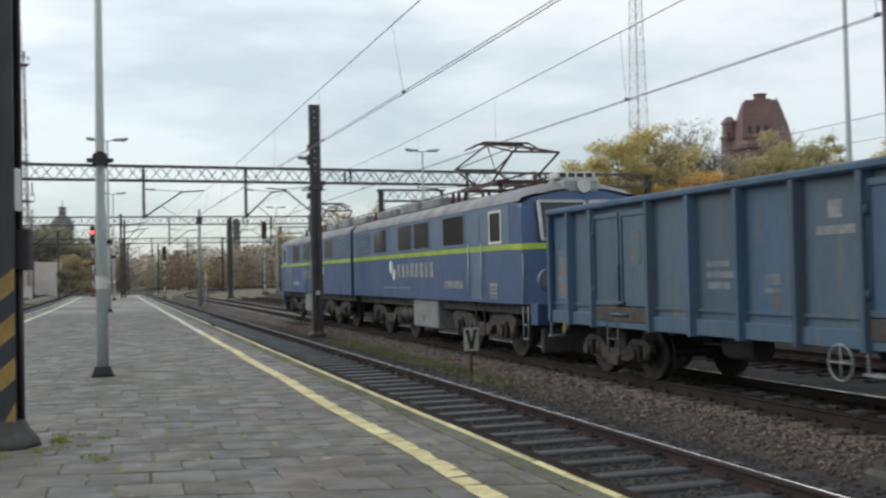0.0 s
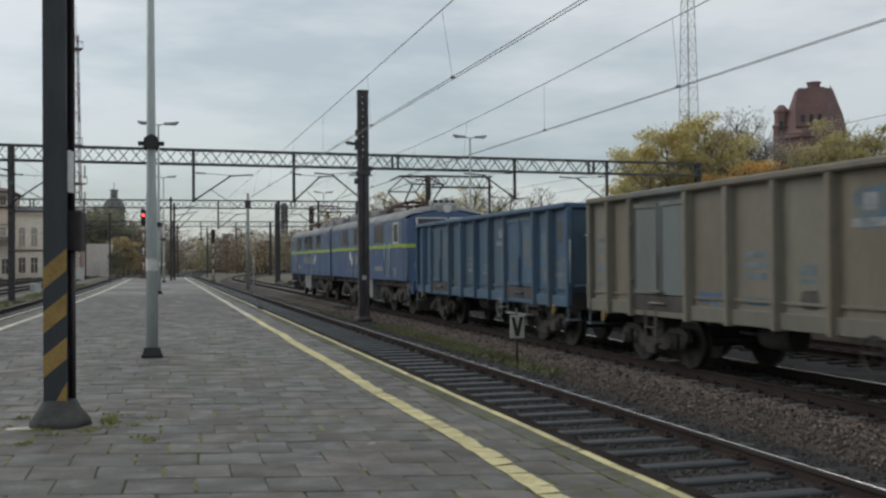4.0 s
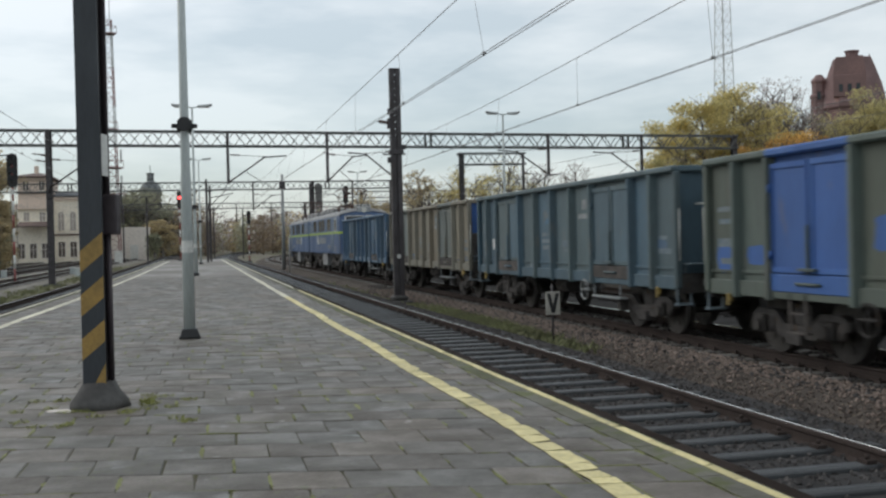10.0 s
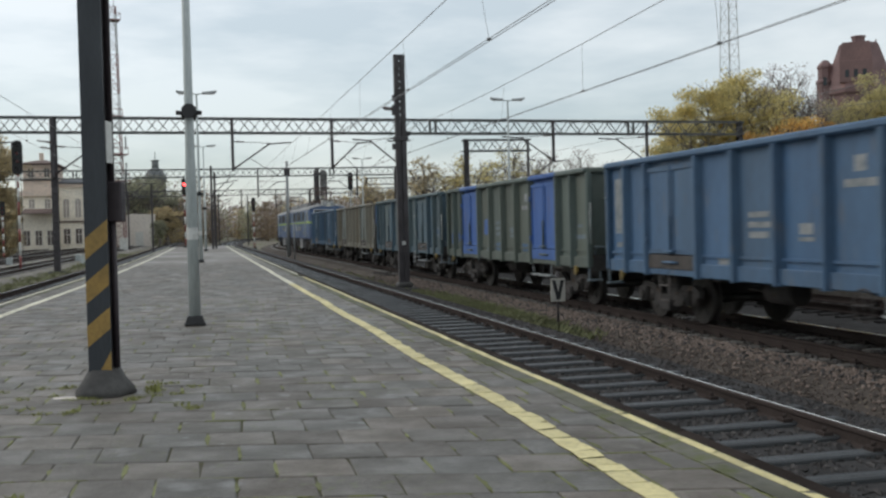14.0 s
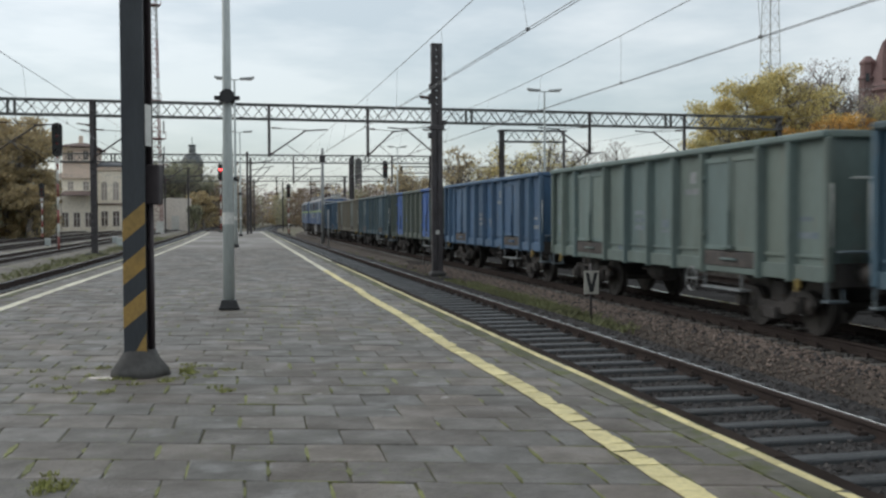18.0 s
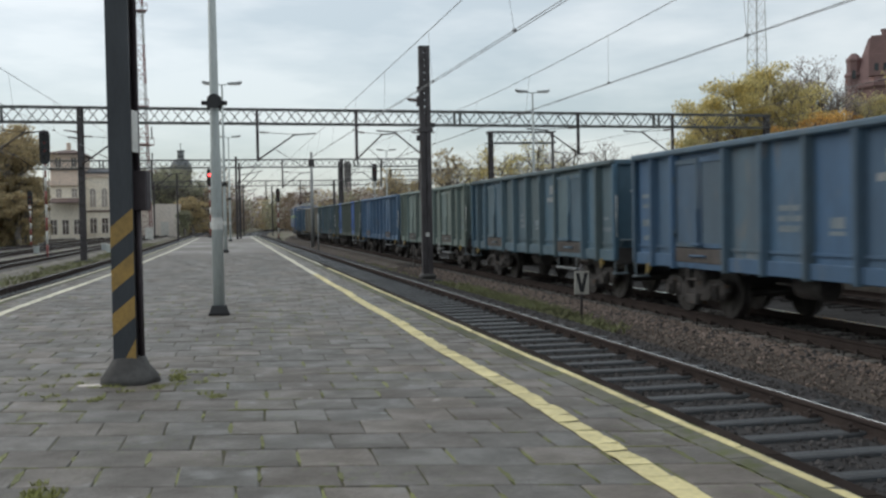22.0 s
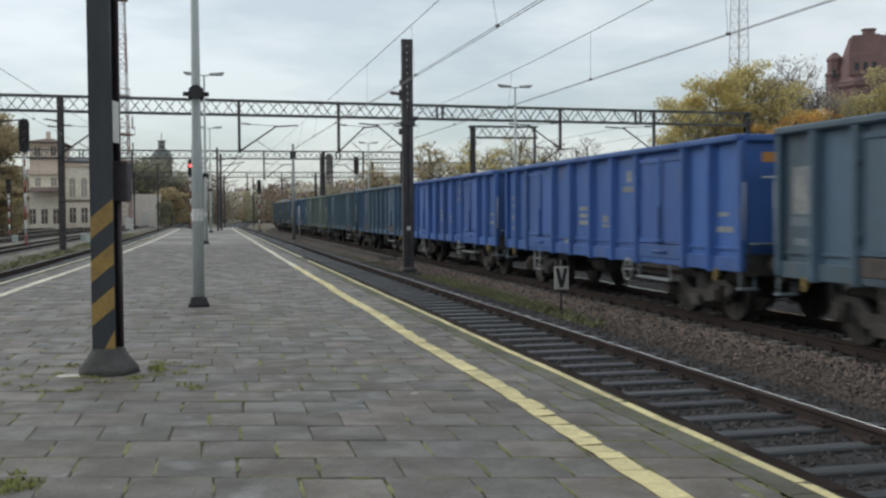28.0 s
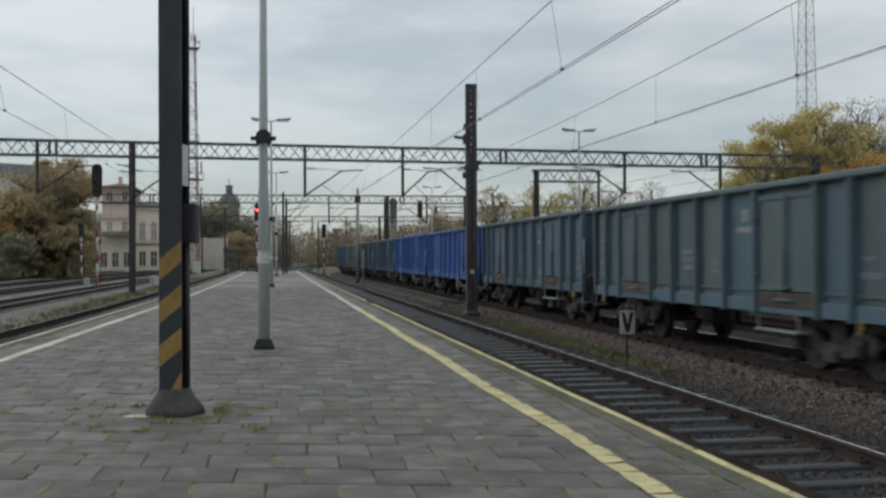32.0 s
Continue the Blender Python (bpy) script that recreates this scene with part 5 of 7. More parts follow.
def portal(y, x0, x1, ztop, drop, columns, hangers, skew, label, whole=True):
    root = thing("catenary_portal", label, "catenary portal", "catenary portals")
    lattice(root, (x0, y + skew * x0, ztop), (x1, y + skew * x1, ztop), drop, 0.75, whole=whole)
    for x in columns:
        braced_column(root, x, y + skew * x + 0.37, -0.7, ztop + 0.06)
    for x, low, reach in hangers:
        cantilever(root, x, y + skew * x, ztop, low, reach, 5.0)
    if whole:
        for dx, dz in ((-0.75, 6.9), (-0.5, 7.25), (-0.95, 7.3)):
            part("insulator", insulator_string(S(), (-8.35, y + skew * -8.35 + 0.1, dz), (-8.35 + dx, y + skew * -8.35 + 0.1, dz + 0.12)), M_INSUL, root)
    for x in (-13.0, 16.0, 31.0):
        if x0 < x < x1:
            part("splice_plate", S().box(x - 0.28, y + skew * x - 0.06, ztop - drop, x - 0.12, y + skew * x + 0.02, ztop).box(x + 0.12, y + skew * x - 0.06, ztop - drop, x + 0.28, y + skew * x + 0.02, ztop), M_PORTAL, root)
    return root


portal(68.6, -44.0, 40.5, 8.85, 0.92, (-8.35, 40.3, -43.6), ((-13.9, 5.5, 2.6), (-8.35, 5.15, 2.5), (2.5, 5.45, 2.6), (9.0, 5.5, 1.9), (13.6, 5.7, -2.2), (24.9, 5.9, -2.6), (32.3, 5.8, -2.6)), 0.072, "grey steel lattice portal carrying the overhead line across the tracks")
portal(124.0, -30.0, 24.0, 8.85, 0.9, (-26.0, 14.3, 23.8), ((-7.5, 5.5, 2.4), (7.3, 5.5, 2.4), (19.0, 5.5, -2.4)), 0.0, "distant grey steel lattice portal over the tracks", whole=False)
portal(186.0, -26.0, 40.0, 8.8, 0.9, (-22.0, 3.4, 20.0), ((8.0, 5.5, 2.4), (14.0, 5.5, 2.4)), 0.0, "remote grey steel lattice portal over the bend", whole=False)
portal(86.0, 22.4, 28.4, 8.85, 0.95, (22.7,), ((28.1, 5.2, 2.4),), 0.0, "short steel lattice portal beyond the train", whole=False)
portal(150.0, 24.0, 52.0, 8.85, 0.95, (24.4, 50.0), ((32.0, 5.6, -2.4),), 0.0, "distant short steel portal beyond the train", whole=False)


def mast(x, y, top, label):
    m = thing("catenary_mast", label, "catenary mast", "catenary masts")
    z0 = -0.72
    for sx in (-1, 1):
        part("channel", S().box(x + sx * 0.11 - 0.078, y - 0.11, z0, x + sx * 0.11 + 0.078, y + 0.11, top, c=0.008), M_STEEL, m)
    part("web_plate", S().box(x - 0.032, y - 0.06, z0, x + 0.032, y + 0.06, top - 2.3), M_STEEL, m)
    z = top - 2.3
    while z < top - 0.05:
        part("batten", S().box(x - 0.033, y - 0.09, z + 0.04, x + 0.033, y + 0.09, min(z + 0.22, top)), M_STEEL, m)
        z += 0.235
    part("mast_cap", S().box(x - 0.19, y - 0.12, top, x + 0.19, y + 0.12, top + 0.05), M_STEEL, m)
    part("footing", S().box(x - 0.42, y - 0.36, -0.8, x + 0.42, y + 0.36, -0.56, c=0.05).box(x - 0.28, y - 0.24, -0.57, x + 0.28, y + 0.24, -0.38, c=0.06), M_CONC, m)
    part("bracket", S().box(x - 0.28, y - 0.1, top - 2.05, x - 0.18, y + 0.1, top - 1.7, c=0.01).box(x - 0.26, y - 0.1, top - 1.55, x - 0.18, y + 0.1, top - 1.35, c=0.01), M_STEEL, m)
    part("insulator", insulator_string(S(), (x - 0.2, y, top - 1.85), (x - 0.62, y, top - 1.8)), M_INSUL, m)
    part("collar", S().box(x - 0.25, y - 0.14, top - 2.95, x + 0.25, y + 0.14, top - 2.8, c=0.01), M_STEEL, m)
    part("lower_bracket", S().box(x + 0.19, y - 0.08, top - 2.78, x + 0.34, y + 0.08, top - 2.62, c=0.01), M_STEEL, m)
    part("lower_bracket", S().box(x - 0.3, y - 0.08, top - 3.25, x - 0.19, y + 0.08, top - 3.05, c=0.01), M_STEEL, m)
    part("number_plate", S().box(x - 0.07, y - 0.118, 0.92, x + 0.07, y - 0.112, 1.06), M_WHITE, m, "small white plate")
    if y > 20:
        part("guy_wire", S().tube((x + 0.1, y, top - 1.9), (x + 1.1, y + 9.0, -0.7), 0.012, n=5), M_WIRE, m)
    return m


mast(7.1, 36.0, 7.52, "dark riveted steel mast with punched holes between the tracks")
mast(7.84, 8.55, 7.5, "dark steel mast with brown insulators between the tracks")


def lamp_post(x, y, top, label, speaker, plate, post_r=0.095, turn=0.0):
    l = thing("platform_lamp", label, "platform lamp", "platform lamps", at=pose(x, y, 0, 0, 0, turn))
    post = S()
    rings = []
    for z, r in ((0.0, post_r), (2.6, post_r * 0.92), (2.75, post_r * 0.82), (top, post_r * 0.5)):
        rings.append([(r * math.cos(2 * math.pi * i / 14), r * math.sin(2 * math.pi * i / 14), z) for i in range(14)])
    part("post", post.loft(rings, smooth=True), M_GALV, l)
    part("base", S().box(-0.17, -0.17, 0, 0.17, 0.17, 0.05, c=0.01).loft([[(q * a, q * b, z) for a, b in ((-1, -1), (1, -1), (1, 1), (-1, 1))] for z, q in ((0.05, 0.155), (0.16, 0.12))]), M_BLACK, l, "dark base")
    for sx in (-1, 1):
        arm = part("arm", S().tube((0, 0, top - 0.04), (sx * 0.34, 0, top + 0.02), 0.03, n=8), M_GALV, l)
        h = part("luminaire", S().loft([[(sx * u, v * wd, top + zz + (0.11 if v2 else 0.0) * (1 if wd > 0.05 else 0.6)) for v, v2 in ((-1, 0), (1, 0), (0.8, 1), (-0.8, 1))] for u, wd, zz in ((0.28, 0.08, -0.01), (0.4, 0.16, -0.02), (0.9, 0.17, 0.03), (1.0, 0.1, 0.06))]), M_LAMP, arm)
        part("diffuser", S().box(min(sx * 0.42, sx * 0.88), -0.13, top - 0.022, max(sx * 0.42, sx * 0.88), 0.13, top - 0.002, m=None), M_WHITE, arm, "pale diffuser")
    if speaker:
        sp = part("loudspeaker", S().tube((0, -0.1, speaker), (0, -0.26, speaker), 0.06, 0.115, n=18).tube((0, -0.26, speaker), (0, -0.29, speaker), 0.118, n=18), M_BLACK, l, "black horn loudspeaker")
        part("rear_horn", S().tube((0, 0.1, speaker), (0, 0.26, speaker), 0.06, 0.135, n=18), M_BLACK, sp)
        part("speaker_clamp", S().tube((0, 0, speaker - 0.09), (0, 0, speaker + 0.09), 0.12, n=14).box(-0.21, -0.04, speaker - 0.04, 0.21, 0.04, speaker + 0.03, c=0.01), M_BLACK, sp)
    if plate:
        part("label_band", S().tube((0, 0, plate), (0, 0, plate + 0.2), post_r * 0.97 + 0.004, n=16, caps=False), M_WHITE, l, "white paper band")
    return l


lamp_post(-0.04, 17.8, 8.57, "galvanised platform lamp with a black loudspeaker and two flat heads", 3.52, 1.42)
lamp_post(0.26, 54.5, 8.57, "galvanised platform lamp with two flat heads", 3.5, 1.42)
lamp_post(0.82, 88.0, 8.57, "distant galvanised platform lamp with two flat heads", 3.5, 1.4)
for x, y in ((17.6, 57.4), (17.6, 21.3), (16.6, 85.0), (16.8, 106.0)):
    lamp_post(x, y, 8.65, "grey double-headed lamp on the platform beyond the train", 0, 0)
tagged(part("platform_beyond", S().box(16.35, -20, -0.8, 18.8, 112, 0.0, c=0.05), M_EDGE, None), "grey concrete platform beyond the passing train", "platform", kind="structure")

# the hazard-striped post at the front of the platform
POST = thing("striped_post", "dark navy steel post with amber hazard stripes on a concrete foot", "post", at=pose(-0.88, 10.55, 0, 0, 0, -15.5))
part("front_flange", S().box(-0.112, -0.12, 0.18, 0.112, -0.1, 9.2), M_NAVY, POST)
part("rear_flange", S().box(-0.112, 0.1, 0.18, 0.112, 0.12, 9.2), M_SHADE_PAINT, POST)
part("web", S().box(-0.008, -0.1, 0.18, 0.05, 0.1, 9.2), M_SHADE_PAINT, POST)
for k in range(4):
    z = 0.255 + 0.417 * k - 0.417 + 0.30
    lo = [(-0.112, z - 0.09), (0.112, z + 0.09), (0.112, z + 0.295), (-0.112, z + 0.115)]
    lo = [(a, max(0.2, b)) for a, b in lo]
    if k == 0:
        lo = [(-0.02, 0.2), (0.112, 0.2), (0.112, z + 0.295)]
    part("stripe", S().prism(lo, "y", -0.1225, -0.119), M_STRIPE, POST, "amber paint stripe")
foot = []
for z, r, sq in ((0.0, 0.262, 0.9), (0.07, 0.245, 0.85), (0.16, 0.18, 0.95), (0.25, 0.135, 1.2)):
    ring = []
    for i in range(16):
        t = 2 * math.pi * i / 16
        c, s = math.cos(t), math.sin(t)
        q = r / (abs(c) ** 4 + abs(s) ** 4) ** 0.25 * (1 + 0.04 * math.sin(3 * t + z * 20))
        ring.append((q * c, q * s, z))
    foot.append(ring)
part("concrete_foot", S().loft(foot, smooth=True), M_CONC, POST, "rough conical concrete foot")
part("white_plate", S().box(0.114, -0.1, 2.22, 0.122, 0.06, 2.62, c=0.002), M_WHITE, POST, "white plate")
jb = part("junction_box", S().box(0.05, 0.03, 1.66, 0.20, 0.16, 2.05, c=0.012), M_SHADE_PAINT, POST, "dark cable box")
part("conduit", S().tube((0.10, 0.08, 0.2), (0.10, 0.08, 1.66), 0.025, n=8).tube((0.10, 0.08, 2.05), (0.10, 0.08, 9.0), 0.02, n=8), M_SHADE_PAINT, POST)


def signal(x, y, lamps, low, head_top, lit, label, bands=True, ladder=True, pitch=0.40, half=0.25):
    s = thing("railway_signal", label, "railway signal", "railway signals", at=pose(x, y, 0))
    z0 = low
    part("footing", S().box(-0.3, -0.3, z0 - 0.1, 0.3, 0.3, z0 + 0.18, c=0.03), M_CONC, s)
    hh = pitch * lamps + 0.2
    zb = head_top - hh
    n = 7
    for i in range(n):
        a, b = z0 + 0.15 + (zb - z0 - 0.15) * i / n, z0 + 0.15 + (zb - z0 - 0.15) * (i + 1) / n
        part("mast_band", S().tube((0, 0, a), (0, 0, b), 0.07, n=10), (M_RED, M_WHITE)[i % 2] if bands else M_GALV, s, "red band" if bands and i % 2 == 0 else "")
    hd = part("signal_head", S().loft([[(half * math.cos(t), -0.08 + q, (zb + half if math.sin(t) < 0 else head_top - half) + half * math.sin(t)) for t in [2 * math.pi * i / 20 for i in range(20)]] for q in (0.0, 0.16)]), M_BLACK, s, "black signal head")
    for i in range(lamps):
        z = head_top - 0.08 - pitch * (i + 0.5)
        ln = part("lens", S().tube((0, -0.085, z), (0, -0.1, z), 0.11 if i != lit else 0.14, n=14), M_REDLIGHT if i == lit else M_LENS_RED if i in (1, 2) else M_LENS, hd, "glowing red lamp" if i == lit else "")
        hood = S()
        rings = []
        for d, r in ((-0.09, 0.14), (-0.34, 0.15)):
            rings.append([(r * math.cos(t), d, z + r * math.sin(t)) for t in [math.pi * (-0.1 + 1.2 * i_ / 10) for i_ in range(11)]])
        part("hood", hood.loft(rings, closed=False, caps=False), M_BLACK, hd)
    part("sign_plate", S().box(-0.12, -0.1, zb - 0.45, 0.12, -0.085, zb - 0.12), M_WHITE, s, "white plate")
    if ladder:
        lad = part("ladder", S().tube((-0.17, 0.2, z0), (-0.17, 0.2, head_top - 0.4), 0.02, n=6).tube((0.17, 0.2, z0), (0.17, 0.2, head_top - 0.4), 0.02, n=6), M_STEEL, s)
        z = z0 + 0.4
        while z < head_top - 0.5:
            part("rung", S().tube((-0.17, 0.2, z), (0.17, 0.2, z), 0.012, n=5), M_STEEL, lad)
            z += 0.34
    return s


signal(-1.0, 113.5, 4, -0.0, 7.3, 1, "tall colour-light signal showing red at the platform end")
signal(-11.35, 74.0, 4, -0.75, 7.95, -1, "unlit colour-light signal on a red and white mast", pitch=0.52, half=0.34)
signal(-18.4, 110.0, 3, -0.75, 5.1, -1, "distant unlit signal on a red and white mast beside trees")
signal(7.4, 137.0, 4, -0.75, 5.9, -1, "distant dark signal on a red and white mast by the bend")
signal(15.25, 104.0, 4, -0.0, 7.2, -1, "dark colour-light signal rising behind the train", bands=False)
pole = thing("relay_pole", "pale concrete line pole with a small case near its top", "line pole", at=pose(7.72, 89.5, -0.78))
part("pole_shaft", S().tube((0, 0, 0), (0, 0, 8.2), 0.17, 0.11, n=12), M_LAMP, pole)
part("pole_case", S().box(-0.25, -0.2, 7.0, 0.25, 0.2, 7.6, c=0.03), M_STEEL, pole)
mk = thing("marker_post", "thin pale marker post beside the track", "marker post", at=pose(7.5, 82.0, -0.78))
part("marker_stem", S().tube((0, 0, 0), (0, 0, 2.9), 0.05, n=8), M_LAMP, mk)
for x, y, h in ((1.55, 98.0, 7.6), (1.9, 101.0, 7.2), (12.6, 112.0, 7.9), (-4.9, 128.0, 7.5), (3.6, 165.0, 7.5), (-8.9, 150.0, 7.4), (8.5, 175.0, 7.4)):
    p = thing("line_mast", "distant dark steel line mast", "line mast", "line masts", at=pose(x, y, -0.78))
    part("mast_shaft", S().box(-0.1, -0.1, 0, 0.1, 0.1, h + 0.78, c=0.02), M_STEEL, p)
    part("mast_arm", S().tube((0, 0, h - 0.4), (2.2, 0, h), 0.04, n=6).tube((0, 0, h - 2.0), (1.8, 0, h - 0.2), 0.04, n=6), M_STEEL, p)

# the white board with a black chevron
VS = thing("v_board", "white enamel board with a black V on a thin post", "track sign", at=pose(7.42, 20.9, -0.75))
part("post", S().tube((0, 0.03, 0), (0, 0.03, 1.28), 0.025, n=8), M_STEEL, VS)
part("board", S().box(-0.16, -0.012, 0.64, 0.16, 0.012, 1.13, c=0.004), M_BOARD, VS)
part("letter_v", S().prism([(-0.135, 1.09), (-0.06, 1.09), (0.0, 0.84), (0.06, 1.09), (0.135, 1.09), (0.038, 0.68), (-0.038, 0.68)], "y", -0.016, -0.0125), M_BLACK, VS, "black V")


def overhead(name, line_x, z_c, z_m, y0, y1, label, stagger=0.2, step=7.0, phase=0.0, two=True, sag=0.08):
    w = thing(name, label, "overhead wire", "overhead wires")
    n = int((y1 - y0) / 5)
    for off in ((-0.04, 0.04) if two else (0,)):
        c = S()
        pts = [Vector((line_x(y) + stagger * math.cos((y - phase) / 18.0) + off, y, z_c)) for y in [y0 + (y1 - y0) * i / n for i in range(n + 1)]]
        c.loft([[(p.x + 0.0078 * math.cos(1.2566 * k), p.y, p.z + 0.0078 * math.sin(1.2566 * k)) for k in range(5)] for p in pts], smooth=True)
        part("contact_wire", c, M_WIRE, w)
    def zm(y):
        return z_m - sag + sag * math.cos(2 * math.pi * (y - 68.0) / 62.0)
    c = S()
    pts = [Vector((line_x(y), y, zm(y))) for y in [y0 + (y1 - y0) * i / n for i in range(n + 1)]]
    c.loft([[(p.x + 0.01 * math.cos(1.2566 * k), p.y, p.z + 0.01 * math.sin(1.2566 * k)) for k in range(5)] for p in pts], smooth=True)
    part("messenger_wire", c, M_WIRE, w)
    y = y0 + step / 2
    while y < min(y1, 150):
        part("dropper", S().tube((line_x(y) + stagger * math.cos((y - phase) / 18.0), y, z_c), (line_x(y), y, zm(y)), 0.0045, n=4, caps=False).box(line_x(y) + stagger * math.cos((y - phase) / 18.0) - 0.03, y - 0.04, z_c - 0.01, line_x(y) + stagger * math.cos((y - phase) / 18.0) + 0.03, y + 0.04, z_c + 0.04), M_WIRE, w)
        y += step
    return w


overhead("near_overhead_wire", lambda y: 5.15, 4.93, 6.2, -20, 190, "overhead line of the near track", stagger=0.3, phase=3.0, sag=0.02)
overhead("main_overhead_wire", lambda y: 9.86 if y < 116 else main_line(y)[0], 4.93, 6.42, -20, 200, "overhead line of the main track", stagger=0.3, phase=-3.0, sag=0.19)
overhead("left_overhead_wire", lambda y: left_line(y)[0] + 0.05, 4.93, 6.14, -20, 190, "overhead line of the far platform edge", stagger=0.3, phase=10.0, two=False)
overhead("yard_overhead_wire", lambda y: -13.6 + 0.012 * y, 4.93, 6.1, -20, 180, "overhead line of the yard track", two=False)
overhead("beyond_overhead_wire", lambda y: 20.5, 5.06, 5.8, -20, 150, "overhead line of the track beyond the train", two=False)


def lattice_tower(x, y, w0, w1, h, step, mat_a, mat_b, label, decks=()):
    t = thing("radio_tower", label, "radio tower", "radio towers", at=pose(x, y, -0.8, 0, 0, 14))
    def corner(i, z):
        w = (w0 + (w1 - w0) * z / h) / 2
        return Vector((w * (-1, 1, 1, -1)[i], w * (-1, -1, 1, 1)[i], z))
    z, k = 0.0, 0
    while z < h - 0.01:
        z1 = min(z + step, h)
        mat = mat_a if (k // 4) % 2 == 0 else mat_b
        for i in range(4):
            j = (i + 1) % 4
            part("tower_leg", S().beam(corner(i, z), corner(i, z1), 0.13, 0.13), mat, t)
            a, b = (corner(i, z), corner(j, z1)) if k % 2 else (corner(j, z), corner(i, z1))
            part("tower_brace", S().beam(a, b, 0.065, 0.065), mat, t)
            part("tower_girt", S().beam(corner(i, z1), corner(j, z1), 0.06, 0.06), mat, t)
        z, k = z1, k + 1
    for zd, wd in decks:
        part("deck", S().box(-wd, -wd, zd, wd, wd, zd + 0.12).beam((-wd, -wd, zd + 1.0), (wd, -wd, zd + 1.0), 0.06, 0.06).beam((wd, -wd, zd + 1.0), (wd, wd, zd + 1.0), 0.06, 0.06).beam((-wd, -wd, zd), (-wd, -wd, zd + 1.0), 0.06, 0.06).beam((wd, -wd, zd), (wd, -wd, zd + 1.0), 0.06, 0.06), mat_a, t)
    return t


M_TOWER_RED = material("tower_red_paint", (0.28, 0.15, 0.145), (0.22, 0.13, 0.13), rough=0.6, big=1, fine=8, amount=0.6, bump=0.05)
M_TOWER_WHITE = material("tower_white_paint", (0.58, 0.60, 0.60), (0.46, 0.47, 0.47), rough=0.6, big=1, fine=8, amount=0.6, bump=0.05)
tw = lattice_tower(-10.3, 150.0, 1.9, 1.0, 33.5, 1.35, M_TOWER_RED, M_TOWER_WHITE, "slender red and white lattice radio tower", ((31.6, 1.0), (13.2, 1.4), (9.6, 1.5), (18.5, 0.9)))
part("antenna", S().tube((0.3, 0, 33.5), (0.3, 0, 37.5), 0.05, n=6).tube((-0.3, 0, 33.5), (-0.3, 0, 36.0), 0.04, n=6), M_TOWER_WHITE, tw)
for zz in (10.4, 14.0):
    part("panel_antenna", S().box(1.2, -0.5, zz, 1.4, -0.1, zz + 1.8, c=0.03), M_TOWER_WHITE, tw)
    part("panel_antenna", S().box(-1.0, -1.3, zz, -0.6, -1.1, zz + 1.8, c=0.03), M_TOWER_WHITE, tw)
lattice_tower(110.2, 200.0, 4.0, 1.2, 78.0, 2.6, M_TOWER_WHITE, M_TOWER_WHITE, "tall grey lattice radio tower behind the trees")

